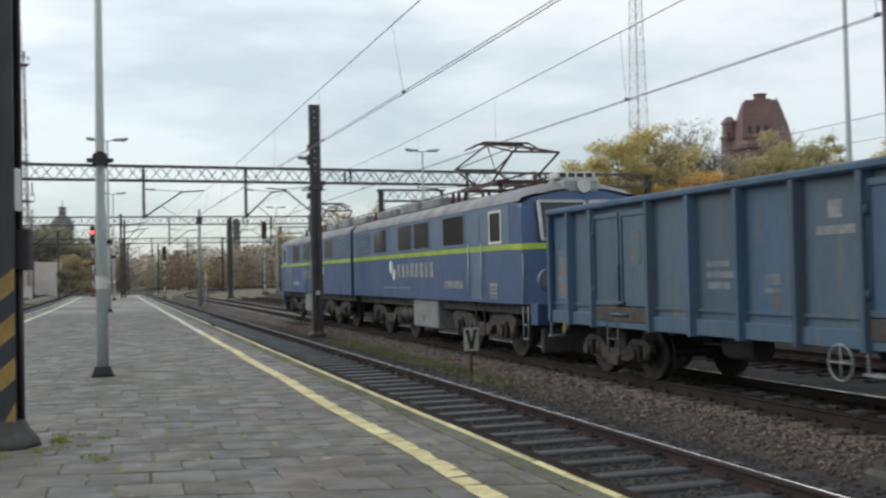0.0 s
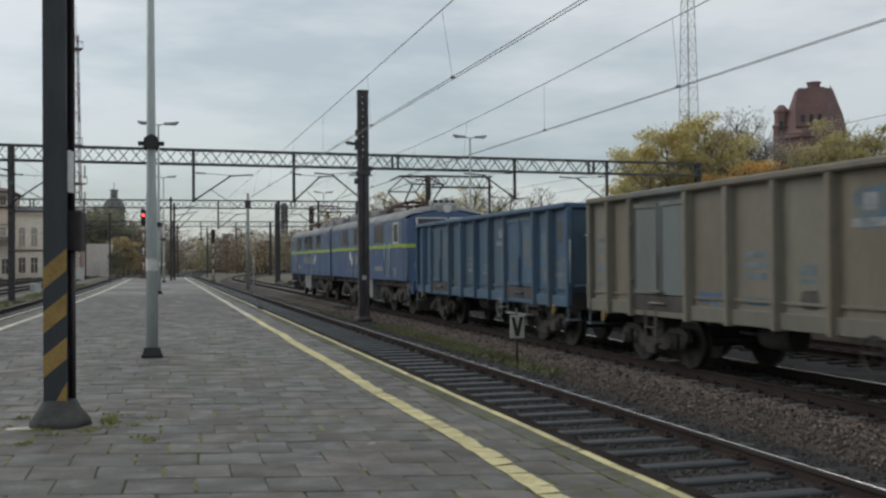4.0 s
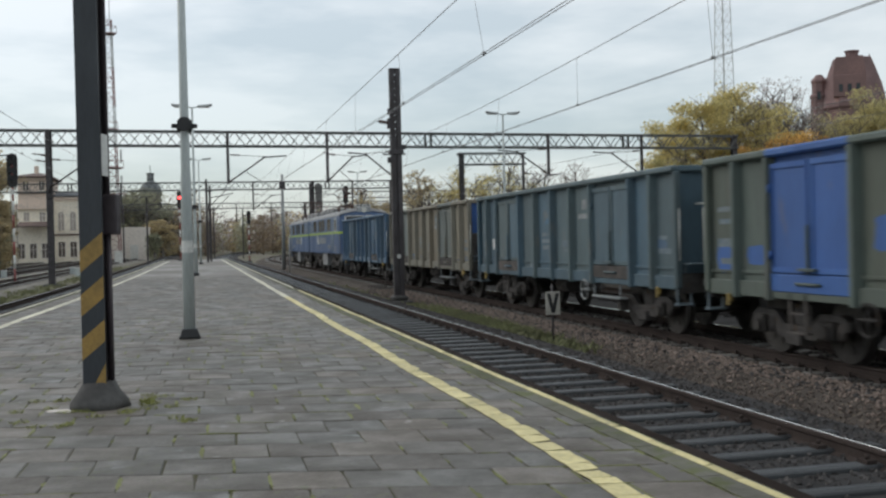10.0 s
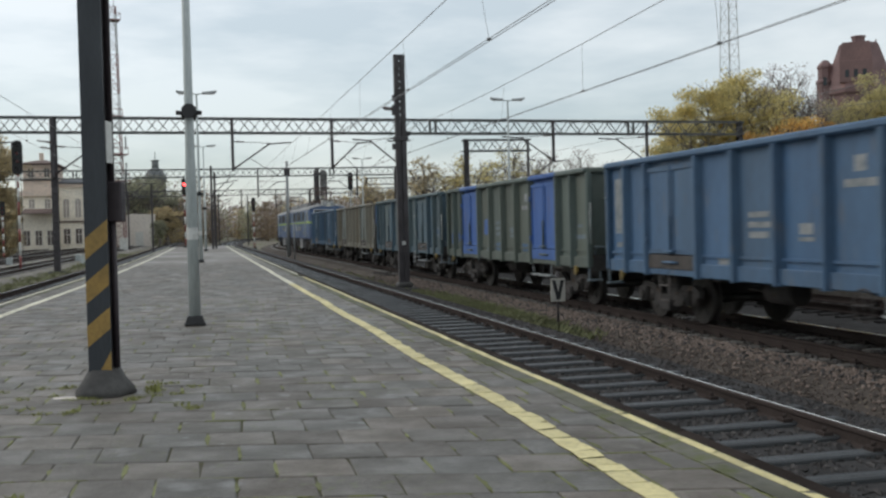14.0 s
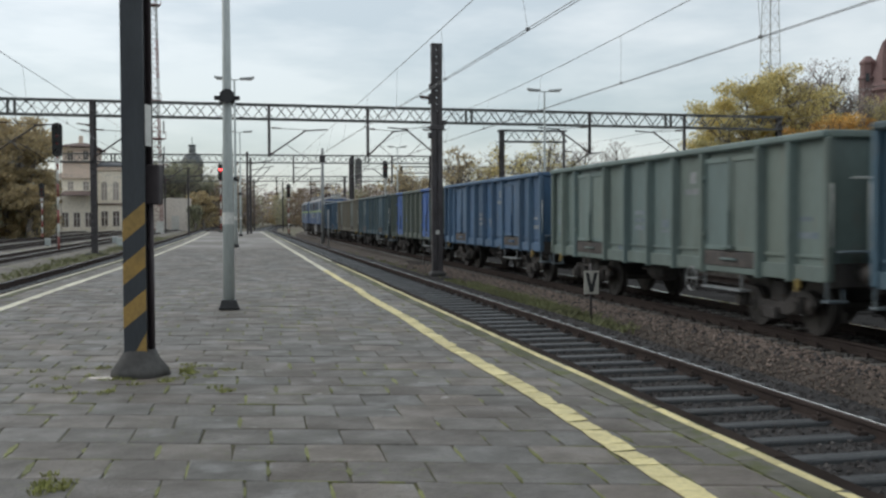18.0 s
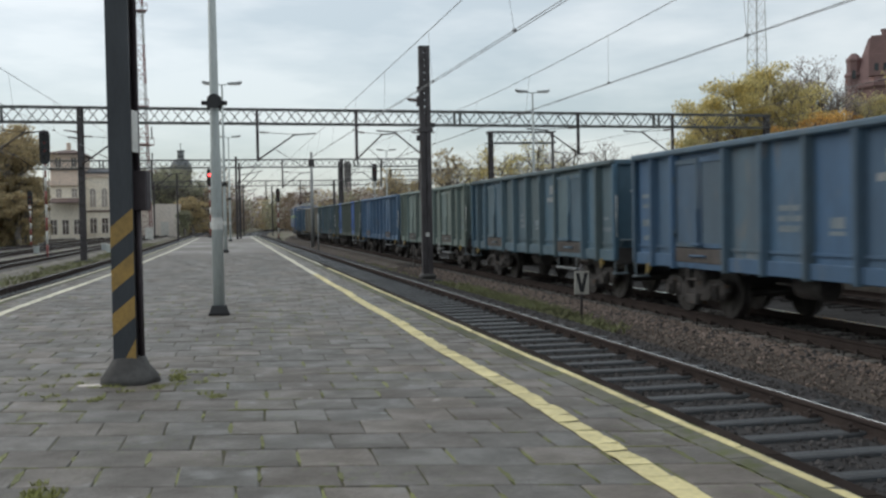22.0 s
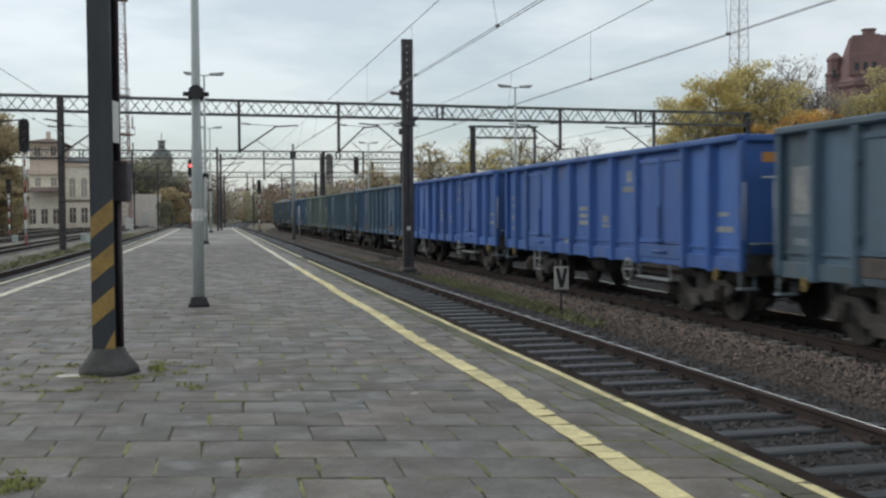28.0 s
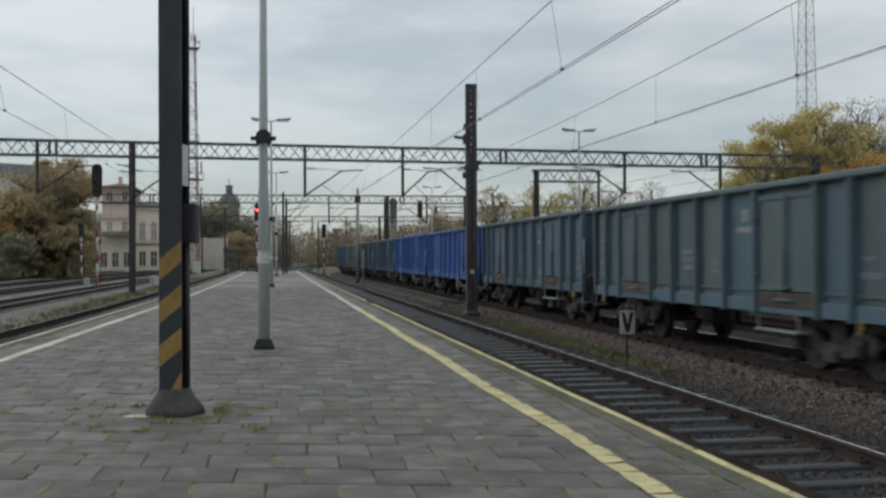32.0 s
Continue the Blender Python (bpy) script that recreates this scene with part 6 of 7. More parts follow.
# ---- trees, buildings, distance ----
def tree(x, y, height, spread, mat, label, seed, leaves=2600, leaf_size=0.34, bare=0.3, base=-0.8, group="autumn trees"):
    rnd = random.Random(seed)
    t = thing("tree", label, "tree", group, at=pose(x, y, base))
    wood, ends = S(), []

    def grow(p, d, length, r, level):
        q = p + d * length
        if level == 0:
            mid = p + d * length * 0.5 + Vector((rnd.uniform(-0.15, 0.15), rnd.uniform(-0.15, 0.15), 0))
            wood.tube(p, mid, r, r * 0.82, n=8, caps=False)
            wood.tube(mid, q, r * 0.82, r * 0.62, n=8, caps=False)
        else:
            wood.tube(p, q, r, r * 0.6, n=5 if level < 3 else 3, caps=False)
        if level >= 2:
            for k in range(3):
                ends.append((p.lerp(q, 0.35 + 0.3 * k), length))
        if level >= 4:
            return
        kids = (5, 4, 3, 3)[level]
        for i in range(kids):
            a = 2 * math.pi * (i + rnd.uniform(-0.35, 0.35)) / kids
            side = Vector((math.cos(a), math.sin(a), 0))
            lift = rnd.uniform(0.25, 0.85) if level else rnd.uniform(0.5, 1.4)
            nd = (d * (0.55 if level else 0.5) + side * rnd.uniform(0.6, 1.0) * spread + Vector((0, 0, lift * 0.55))).normalized()
            start = p.lerp(q, rnd.uniform(0.6, 1.0))
            grow(start, nd, length * rnd.uniform(0.52, 0.74), r * 0.5, level + 1)
        if level < 2:
            grow(q, (d + Vector((rnd.uniform(-0.2, 0.2), rnd.uniform(-0.2, 0.2), 0.3))).normalized(), length * 0.66, r * 0.6, level + 1)

    grow(Vector((0, 0, 0)), Vector((0, 0, 1)), height * (0.33 if x > 0 else 0.15), height * 0.022, 0)
    top = max(p.z for p, _ in ends) + height * 0.03
    fit_ = height / top
    wood.v = [(a * fit_, b * fit_, c_ * fit_) for a, b, c_ in wood.v]
    ends = [(p * fit_, q) for p, q in ends]
    part("trunk", wood, M_BARK, t)
    lv = S()
    leaf_size *= 0.62
    boughs = [rnd.choice(ends)[0] for _ in range(int(46 * spread) + 14)]
    if x < 0:
        for k in range(80):
            a, r, z = rnd.uniform(0, 6.283), rnd.random() ** 0.5, rnd.random()
            q = height * 0.3 * spread * r * (0.55 + 0.6 * math.sin(math.pi * (0.15 + 0.75 * z)))
            boughs.append(Vector((q * math.cos(a), q * math.sin(a), height * (0.05 + 0.82 * z))))
    sizes = [rnd.uniform(0.04, 0.085) * height * (1.2 if x < 0 else 1.0) for _ in boughs]
    for i in range(int(leaves * (2.3 if leaves > 2500 else 1.8))):
        if i % 9 == 0:
            c = rnd.choice(ends)[0] + Vector((rnd.gauss(0, 1), rnd.gauss(0, 1), rnd.gauss(0, 0.8))) * height * 0.015
        else:
            k = rnd.randrange(len(boughs))
            d = Vector((rnd.gauss(0, 1), rnd.gauss(0, 1), rnd.gauss(0, 1))).normalized() * sizes[k] * rnd.random() ** 0.45
            c = boughs[k] + Vector((d.x * 1.25, d.y * 1.25, d.z * 0.7))
        n = Vector((rnd.gauss(0, 1), rnd.gauss(0, 1), rnd.gauss(0.5, 1))).normalized()
        a = n.orthogonal().normalized() * leaf_size * rnd.uniform(0.5, 1.1)
        b = n.cross(a) * rnd.uniform(0.5, 0.9)
        lv.add([c - a, c + b * 0.6 - a * 0.1, c + a, c - b * 0.6 + n * leaf_size * 0.15], [(0, 1, 2, 3)])
    tagged(part("crown", lv, mat, t), kind="stuff")
    return t


for i, (x, y, h, sp, mat, lab, n, ls) in enumerate((
        (50.0, 95.0, 15.5, 1.0, M_LEAF_YELLOW, "broad tree with yellow-olive autumn leaves", 6500, 0.30),
        (54.0, 97.0, 18.5, 0.85, M_LEAF_YELLOW, "tall tree with yellow-olive autumn leaves", 6500, 0.30),
        (46.6, 93.0, 11.4, 1.0, M_LEAF_OLIVE, "low spreading olive tree", 4200, 0.29),
        (58.6, 97.0, 18.8, 0.75, M_LEAF_GREY, "half-bare tree with thin grey-brown leaves", 2600, 0.2),
        (62.0, 98.0, 18.4, 0.7, M_LEAF_GREY, "half-bare tree with thin grey-brown leaves", 1900, 0.2),
        (54.6, 89.0, 12.6, 0.95, M_LEAF_ORANGE, "small tree with orange autumn leaves", 4500, 0.28),
        (69.6, 97.0, 17.8, 0.75, M_LEAF_OLIVE, "olive-leaved tree before the brick tower", 6500, 0.29),
        (63.2, 94.0, 12.2, 0.9, M_LEAF_ORANGE, "small orange tree before the brick tower", 5600, 0.28),
        (73.8, 99.0, 18.6, 0.7, M_LEAF_OLIVE, "olive-leaved tree hiding the foot of the brick tower", 6500, 0.29),
        (82.0, 92.0, 17.0, 0.9, M_LEAF_YELLOW, "yellow-leaved tree beside the brick tower", 6000, 0.29),
        (87.0, 90.0, 12.0, 0.9, M_LEAF_ORANGE, "orange-leaved tree beside the brick tower", 3000, 0.34),
        (92.0, 88.0, 12.0, 0.9, M_LEAF_OLIVE, "olive-leaved tree beside the line", 3000, 0.34),
        (25.0, 112.0, 10.5, 1.1, M_LEAF_BROWN, "sparse brown autumn tree beyond the train", 900, 0.28),
        (29.5, 114.0, 11.5, 1.0, M_LEAF_YELLOW, "yellowing tree with an open crown", 1000, 0.28),
        (36.0, 116.0, 12.5, 0.9, M_LEAF_OLIVE, "olive tree with a thin crown", 1300, 0.28),
        (40.5, 118.0, 11.5, 1.0, M_LEAF_GREY, "half-bare tree with grey twigs", 500, 0.24),
        (21.5, 128.0, 9.0, 1.1, M_LEAF_BROWN, "orange-brown autumn tree beside the bend", 1300, 0.28),
        (47.0, 122.0, 12.0, 0.9, M_LEAF_GREY, "half-bare tree with grey twigs", 400, 0.24),
        (-23.4, 125.0, 15.4, 0.8, M_LEAF_BROWN, "tall brown autumn tree beside the station building", 8000, 0.36),
        (-30.0, 128.0, 11.0, 0.9, M_LEAF_BROWN, "dark brown autumn tree beside the station building", 4200, 0.4),
        (-29.5, 117.0, 8.0, 1.2, M_LEAF_ORANGE, "orange autumn tree beside the yard", 3200, 0.36),
        (-26.4, 119.0, 11.0, 1.0, M_LEAF_BROWN, "orange-brown autumn tree beside the yard", 3600, 0.4),
        (-23.6, 119.0, 7.0, 1.1, M_LEAF_BROWN, "dull brown bushy tree beside the yard", 3200, 0.36),
        (-21.9, 123.0, 9.0, 1.0, M_LEAF_BROWN, "brown autumn tree hiding the gable of the station building", 3600, 0.36),
        (-20.9, 121.0, 5.0, 1.3, M_LEAF_GREEN, "low dull green bush beside the station building", 2600, 0.3),
        (-25.0, 122.0, 10.0, 1.0, M_LEAF_BROWN, "olive-brown tree with low branches beside the yard", 3600, 0.36),
        (-20.6, 117.0, 6.5, 1.3, M_LEAF_BROWN, "brown bushy tree with low branches beside the yard", 3600, 0.34),
        (-33.0, 119.0, 7.0, 1.3, M_LEAF_BROWN, "brown bushy tree with low branches beside the yard", 3600, 0.34),
        (-25.5, 114.0, 5.5, 1.4, M_LEAF_GREEN, "low dull green bush beside the yard", 3200, 0.32),
        (-14.0, 215.0, 14.5, 1.0, M_LEAF_GREEN, "dull green tree beside the white house", 2600, 0.45),
        (-20.5, 206.0, 13.0, 1.0, M_LEAF_GREEN, "dull green tree behind the station building", 3000, 0.4),
        (-10.6, 220.0, 15.5, 1.1, M_LEAF_GREEN, "dull green tree below the church dome", 3000, 0.42),
        (-17.0, 224.0, 15.0, 0.9, M_LEAF_GREY, "half-bare tree behind the white outbuilding", 1500, 0.3),
        (-7.6, 236.0, 15.5, 1.1, M_LEAF_GREEN, "dull green tree below the church dome", 3000, 0.42),
        (-2.4, 242.0, 11.0, 1.2, M_LEAF_BROWN, "brown autumn tree behind the platform end", 3000, 0.42),
        (-14.5, 232.0, 14.5, 1.1, M_LEAF_BROWN, "brown autumn tree behind the white outbuilding", 3000, 0.42),
        (-4.8, 190.0, 7.6, 1.5, M_LEAF_BROWN, "dull brown autumn tree near the line", 3600, 0.38),
        (-5.9, 178.0, 5.0, 0.7, M_LEAF_GREEN, "small dark conifer-like tree", 1600, 0.35))):
    tree(x, y, h, sp, mat, lab, 40 + i, n, ls)

# far woods: trunks and leaf clumps that nobody could count
rnd = random.Random(9)
for mat, n, span in ((M_LEAF_FAR, 210, (-60, 130)), (M_LEAF_GREEN, 130, (-70, 110)), (M_LEAF_GREY, 90, (-10, 120)), (M_LEAF_BROWN, 20, (10, 80))):
    w = S()
    for i in range(n):
        x, y = rnd.uniform(*span), rnd.uniform(225, 330)
        if abs(x - 9) < 3.5 and y < 250:
            continue
        low = -0.05 < x / y < -0.015
        h = rnd.uniform(6.0, 11.0) * (1.35 if x < 0 else 1.0) * (0.8 if rnd.random() < 0.3 else 1.0) * (0.85 if low else 1.0)
        w.tube((x, y, -0.8), (x + rnd.uniform(-0.4, 0.4), y, h * 0.8), 0.22, 0.06, n=5, caps=False)
        for k in range(380):
            a, rr, zz = rnd.uniform(0, 6.283), rnd.random() ** 0.5, rnd.random() ** 1.2
            r = h * 0.36 * rr * (0.5 + 0.8 * math.sin(math.pi * (0.12 + 0.84 * zz)))
            c = Vector((x + r * math.cos(a), y + r * math.sin(a), h * (0.0 + 1.0 * zz)))
            nn = Vector((rnd.gauss(0, 1), rnd.gauss(0, 1), rnd.gauss(0.3, 1))).normalized()
            u = nn.orthogonal().normalized() * rnd.uniform(0.22, 0.52)
            v = nn.cross(u) * rnd.uniform(0.5, 0.9)
            w.add([c - u, c + v * 0.6, c + u, c - v * 0.6], [(0, 1, 2, 3)])
    tagged(part("far_woods", w, mat, None), "distant autumn woods behind the tracks", "woods", kind="stuff")

M_PLASTER = material("cream_plaster", (0.84, 0.77, 0.65), (0.75, 0.685, 0.585), rough=0.9, big=0.3, fine=4, amount=0.8, bump=0.1, spot=(0.58, 0.52, 0.45), spot_at=0.64, spot_scale=0.8)
M_PLASTER2 = material("pinkish_plaster", (0.72, 0.585, 0.485), (0.62, 0.51, 0.43), rough=0.9, big=0.3, fine=4, amount=0.8, bump=0.1)
M_WHITEWALL = material("white_plaster", (0.82, 0.755, 0.69), (0.73, 0.675, 0.62), rough=0.9, big=0.4, fine=4, amount=0.8, bump=0.1)
M_ROOFTILE = material("brown_roof", (0.15, 0.10, 0.085), (0.10, 0.075, 0.07), rough=0.85, big=0.4, fine=4, amount=0.8, bump=0.3)
M_SLATE = material("slate_roof", (0.085, 0.09, 0.10), (0.06, 0.065, 0.075), rough=0.7, big=0.4, fine=4, amount=0.7, bump=0.2)
M_BRICK = material("red_brick", (0.24, 0.145, 0.135), (0.185, 0.12, 0.115), rough=0.9, big=0.3, fine=5, amount=0.9, bump=0.2)
M_TILE = material("red_roof_tile", (0.225, 0.135, 0.13), (0.175, 0.115, 0.113), rough=0.8, big=0.4, fine=4, amount=0.9, bump=0.3, spot=(0.22, 0.115, 0.095), spot_at=0.62, spot_scale=0.6)


M_BLIND = material("blind_window_plaster", (0.40, 0.355, 0.31), (0.32, 0.29, 0.26), rough=0.8, big=0.5, fine=4, amount=0.7, bump=0.05)
M_GLASS_DUSTY = material("dusty_window_glass", (0.12, 0.10, 0.09), (0.08, 0.07, 0.065), rough=0.3, big=0.8, fine=5, amount=0.6, bump=0.0)


def window_on(root, x, y, z, w, h, arch=False, frame_mat=None, glass=None):
    """A recess-framed window on a wall that faces the line (-y)."""
    wd = part("window", S().box(x - w / 2, y - 0.03, z, x + w / 2, y + 0.05, z + h) if not arch else
              S().prism([(x - w / 2, z), (x + w / 2, z), (x + w / 2, z + h - w / 2)] + [(x + w / 2 * math.cos(math.pi * k / 6), z + h - w / 2 + w / 2 * math.sin(math.pi * k / 6)) for k in range(1, 6)] + [(x - w / 2, z + h - w / 2)], "y", y - 0.03, y + 0.05), glass or M_GLASS, root)
    fm = frame_mat or M_WHITEWALL
    part("window_frame", S().box(x - 0.04, y - 0.06, z, x + 0.04, y - 0.02, z + h * 0.95).box(x - w / 2, y - 0.06, z + h * 0.6, x + w / 2, y - 0.02, z + h * 0.6 + 0.07), fm, wd)
    part("window_sill", S().box(x - w / 2 - 0.12, y - 0.16, z - 0.14, x + w / 2 + 0.12, y, z - 0.02), M_PLASTER, wd)


def gable(root, x0, x1, y0, y1, z, rise, mat, over=0.5):
    ym = (y0 + y1) / 2
    part("roof", S().prism([(y0 - over, z - 0.1), (ym, z + rise - 0.1), (y1 + over, z - 0.1), (y1 + over, z + 0.1), (ym, z + rise + 0.15), (y0 - over, z + 0.1)], "x", x0 - over, x1 + over), mat, root)


# station building: a taller block with a shallow hipped roof and a lower wing with tall windows
ST = thing("station_building", "cream plastered station building with arched windows and brown roof", "building")
part("tower_block", S().box(-25.4, 170, 8.1, -20.9, 182, 12.5, c=0.05), M_PLASTER2, ST, "pinkish upper storey")
part("lower_block", S().box(-25.5, 169.9, -0.8, -20.51, 182, 8.09, c=0.05), M_PLASTER, ST)
part("balcony_parapet", S().box(-25.9, 169.3, 7.7, -20.3, 169.88, 8.5, c=0.04), M_PLASTER2, ST, "weathered parapet")
part("wing", S().box(-20.49, 171.5, -0.8, -13.0, 184, 9.6, c=0.05), M_PLASTER, ST)
part("low_wing", S().box(-25.7, 168.2, -0.8, -20.6, 169.99, 5.0, c=0.05), M_PLASTER, ST)
part("tower_roof", S().loft([[(-26.0, 169.4, 12.5), (-20.3, 169.4, 12.5), (-20.3, 182.6, 12.5), (-26.0, 182.6, 12.5)], [(-26.0, 169.4, 12.75), (-20.3, 169.4, 12.75), (-20.3, 182.6, 12.75), (-26.0, 182.6, 12.75)], [(-23.6, 174, 13.5), (-22.4, 174, 13.5), (-22.4, 178, 13.5), (-23.6, 178, 13.5)]]), M_ROOFTILE, ST)
part("chimney", S().box(-23.4, 173.5, 12.9, -22.8, 174.3, 14.6, c=0.05), M_PLASTER2, ST)
part("wing_roof", S().loft([[(-20.4, 171.0, 9.6), (-12.6, 171.0, 9.6), (-12.6, 184.4, 9.6), (-20.4, 184.4, 9.6)], [(-20.4, 171.0, 9.8), (-12.6, 171.0, 9.8), (-12.6, 184.4, 9.8), (-20.4, 184.4, 9.8)], [(-20.4, 176, 10.6), (-15, 176, 10.6), (-15, 179, 10.6), (-20.4, 179, 10.6)]]), M_SLATE, ST)
part("ledge", S().box(-25.6, 169.72, 10.1, -20.7, 169.99, 10.4), M_ROOFTILE, ST, "brown string course")
part("ledge", S().box(-25.6, 169.7, 12.1, -20.7, 169.99, 12.45), M_PLASTER2, ST)
part("ledge", S().box(-20.4, 171.3, 3.6, -13.0, 171.49, 3.85), M_ROOFTILE, ST, "brown string course")
part("wing_cornice", S().box(-20.4, 171.15, 9.1, -12.9, 171.52, 9.58), M_PLASTER2, ST)
part("awning", S().prism([(164.9, 4.9), (168.2, 5.6), (168.2, 5.75), (164.9, 5.05)], "x", -25.0, -20.2), M_ROOFTILE, ST)
for i in range(4):
    window_on(ST, -19.4 + i * 1.75, 171.5, 4.4, 0.85, 2.9, arch=True, glass=M_BLIND)
    window_on(ST, -19.4 + i * 1.75, 171.5, 0.3, 0.95, 2.3, glass=M_GLASS_DUSTY)
for x in (-24.2, -21.9):
    window_on(ST, x, 170.0, 10.6, 0.75, 1.4, glass=M_GLASS_DUSTY)
    window_on(ST, x, 169.9, 5.9, 0.8, 1.3, glass=M_BLIND)
for i in range(3):
    window_on(ST, -24.8 + i * 1.7, 168.2, 0.2, 0.9, 2.2, glass=M_GLASS_DUSTY)

BIG = thing("apartment_block", "large pale building with a dark slate roof behind trees", "building", at=pose(-33.5, 190, 0, 0, 0, 38) @ pose(33.5, -190, 0))
part("wall_block", S().box(-75, 190, -0.8, -33.5, 206, 15.0, c=0.05), M_WHITEWALL, BIG)
gable(BIG, -75, -33.5, 190, 206, 15.0, 3.0, M_SLATE)
part("cornice", S().box(-75.2, 189.75, 14.2, -33.3, 189.99, 14.9), M_WHITEWALL, BIG)
for i in range(14):
    for z in (3.2, 7.0, 11.0):
        window_on(BIG, -73.2 + i * 2.95, 190, z, 1.2, 1.8)

WH = thing("white_house", "low white plastered outbuilding near the line", "building")
part("wall_block", S().prism([(-17.6, -0.8), (-6.7, -0.8), (-6.7, 4.9), (-10.5, 5.0), (-17.6, 3.7)], "y", 186, 196), M_WHITEWALL, WH)
part("parapet", S().box(-17.8, 185.8, 3.45, -14.5, 196.2, 3.7), M_PLASTER2, WH)
window_on(WH, -14.6, 186, 2.2, 1.2, 1.0)
part("door", S().box(-10.0, 185.93, -0.7, -8.7, 186.0, 1.9, c=0.01), M_WHITE, WH)
SH = solid("relay_case", S().box(-9.9, 146, -0.8, -8.9, 147, 1.0, c=0.03).box(-10.0, 145.9, 1.0, -8.8, 147.1, 1.1), M_WHITE, "white trackside relay case", "relay case")
for x, y in ((-8.8, 88.0), (-14.0, 86.0), (-9.6, 92.0)):
    c = thing("trackside_cabinet", "grey-blue trackside cabinet standing on the gravel", "cabinet", "trackside cabinets", at=pose(x, y, -0.8))
    part("cabinet_body", S().box(-0.2, -0.16, 0, 0.2, 0.16, 0.74, c=0.02), M_GALV, c)
    part("cabinet_lid", S().box(-0.23, -0.19, 0.74, 0.23, 0.19, 0.79, c=0.012), M_WHITE, c)

M_COPPER = material("weathered_dome_metal", (0.20, 0.215, 0.215), (0.15, 0.16, 0.165), rough=0.7, big=0.5, fine=4, amount=0.8, bump=0.1, stretch=(2, 2, 0.4))
M_SOOTY = material("sooty_stone", (0.16, 0.155, 0.15), (0.11, 0.11, 0.108), rough=0.9, big=0.3, fine=4, amount=0.8, bump=0.1)
CH = thing("domed_church", "distant church with a dark dome and a lantern", "church", at=pose(-10.3, 300.0, 1.4))
part("nave", S().box(-6, -5, -2.2, 6, 8, 10, c=0.1), M_SOOTY, CH)
part("drum", S().tube((0, 0, 10), (0, 0, 14.8), 2.8, n=20).tube((0, 0, 14.4), (0, 0, 14.8), 3.2, n=20), M_SOOTY, CH)
dome = []
for k in range(8):
    a = math.pi / 2 * k / 8
    dome.append([(3.1 * math.cos(a) * math.cos(t), 3.1 * math.cos(a) * math.sin(t), 14.8 + 3.7 * math.sin(a)) for t in [2 * math.pi * i / 20 for i in range(20)]])
part("dome", S().loft(dome, smooth=True), M_COPPER, CH, "dark dome")
part("lantern", S().tube((0, 0, 18.2), (0, 0, 20.2), 0.95, n=10).tube((0, 0, 20.2), (0, 0, 20.5), 1.15, n=10), M_COPPER, CH)
part("finial", S().tube((0, 0, 20.5), (0, 0, 22.6), 0.1, n=6), M_SLATE, CH)
FT = thing("distant_tower", "dark distant tower with a rounded cap above the woods", "tower", at=pose(36.2, 300.0, -0.8))
part("tower_shaft", S().box(-0.95, -0.95, 0, 0.95, 0.95, 18.2, c=0.1), M_SOOTY, FT)
part("tower_cap", S().loft([[(r * math.cos(2 * math.pi * k / 12), r * math.sin(2 * math.pi * k / 12), z) for k in range(12)] for z, r in ((18.2, 1.15), (18.7, 1.1), (19.2, 0.8), (19.5, 0.2))]), M_SOOTY, FT)

WT = thing("water_tower", "old red brick water tower with a steep tiled roof", "water tower", at=pose(98.6, 139.9, -0.8, 0, 0, -35))


def octo(r, z, n=8):
    return [(r * math.cos(2 * math.pi * (i + 0.5) / n), r * math.sin(2 * math.pi * (i + 0.5) / n), z) for i in range(n)]


part("brick_shaft", S().loft([octo(5.0, 0), octo(4.8, 12), octo(4.7, 20.4)]), M_BRICK, WT)
part("corbel", S().loft([octo(4.7, 20.4), octo(5.15, 20.8), octo(5.15, 21.3), octo(4.9, 21.5)]), M_TILE, WT)
part("roof", S().loft([octo(5.2, 21.4), octo(5.0, 21.8), octo(4.45, 24.2), octo(2.95, 28.2), octo(2.7, 28.35)]), M_TILE, WT, "steep red tiled roof")
part("roof_lantern", S().loft([octo(1.0, 28.3), octo(1.0, 29.3), octo(1.15, 29.35), octo(1.15, 29.55)]), M_TILE, WT)
part("roof_spike", S().tube((2.45, 0, 28.2), (2.45, 0, 28.9), 0.18, 0.06, n=8), M_TILE, WT)
gf = part("front_gable", S().box(-2.7, -4.75, 22.2, 1.9, -2.2, 25.4, c=0.05).prism([(-2.7, 25.38), (1.9, 25.38), (1.5, 28.1), (-2.3, 28.1)], "y", -4.5, -1.8), M_BRICK, WT, "tall brick gable front")
for x in (-1.6, -0.4, 0.8):
    part("window", S().box(x - 0.28, -4.80, 22.9, x + 0.28, -4.7, 24.0), M_GLASS, gf)
for z, r in ((20.9, 1.35), (23.2, 1.15)):
    part("stair_turret", S().loft([[(-4.75 + r * q * math.cos(2 * math.pi * (k + 0.5) / 8), -1.2 + r * q * math.sin(2 * math.pi * (k + 0.5) / 8), zz) for k in range(8)] for q, zz in ((1.0, z - 21 if z < 22 else z - 2.2), (1.0, z + 1.6), (1.12, z + 1.7), (1.1, z + 2.0), (0.35, z + 2.9))]), M_TILE, WT, "small capped side turret")
part("turret_window", S().box(-5.0, -2.62, 22.2, -4.5, -2.5, 23.4), M_GLASS, WT)
for i in range(8):
    a = 2 * math.pi * i / 8
    m = Matrix.Rotation(a, 4, "Z")
    part("window", S().box(4.30, -0.45, 15.0, 4.46, 0.45, 18.0, m=m), M_GLASS, WT)

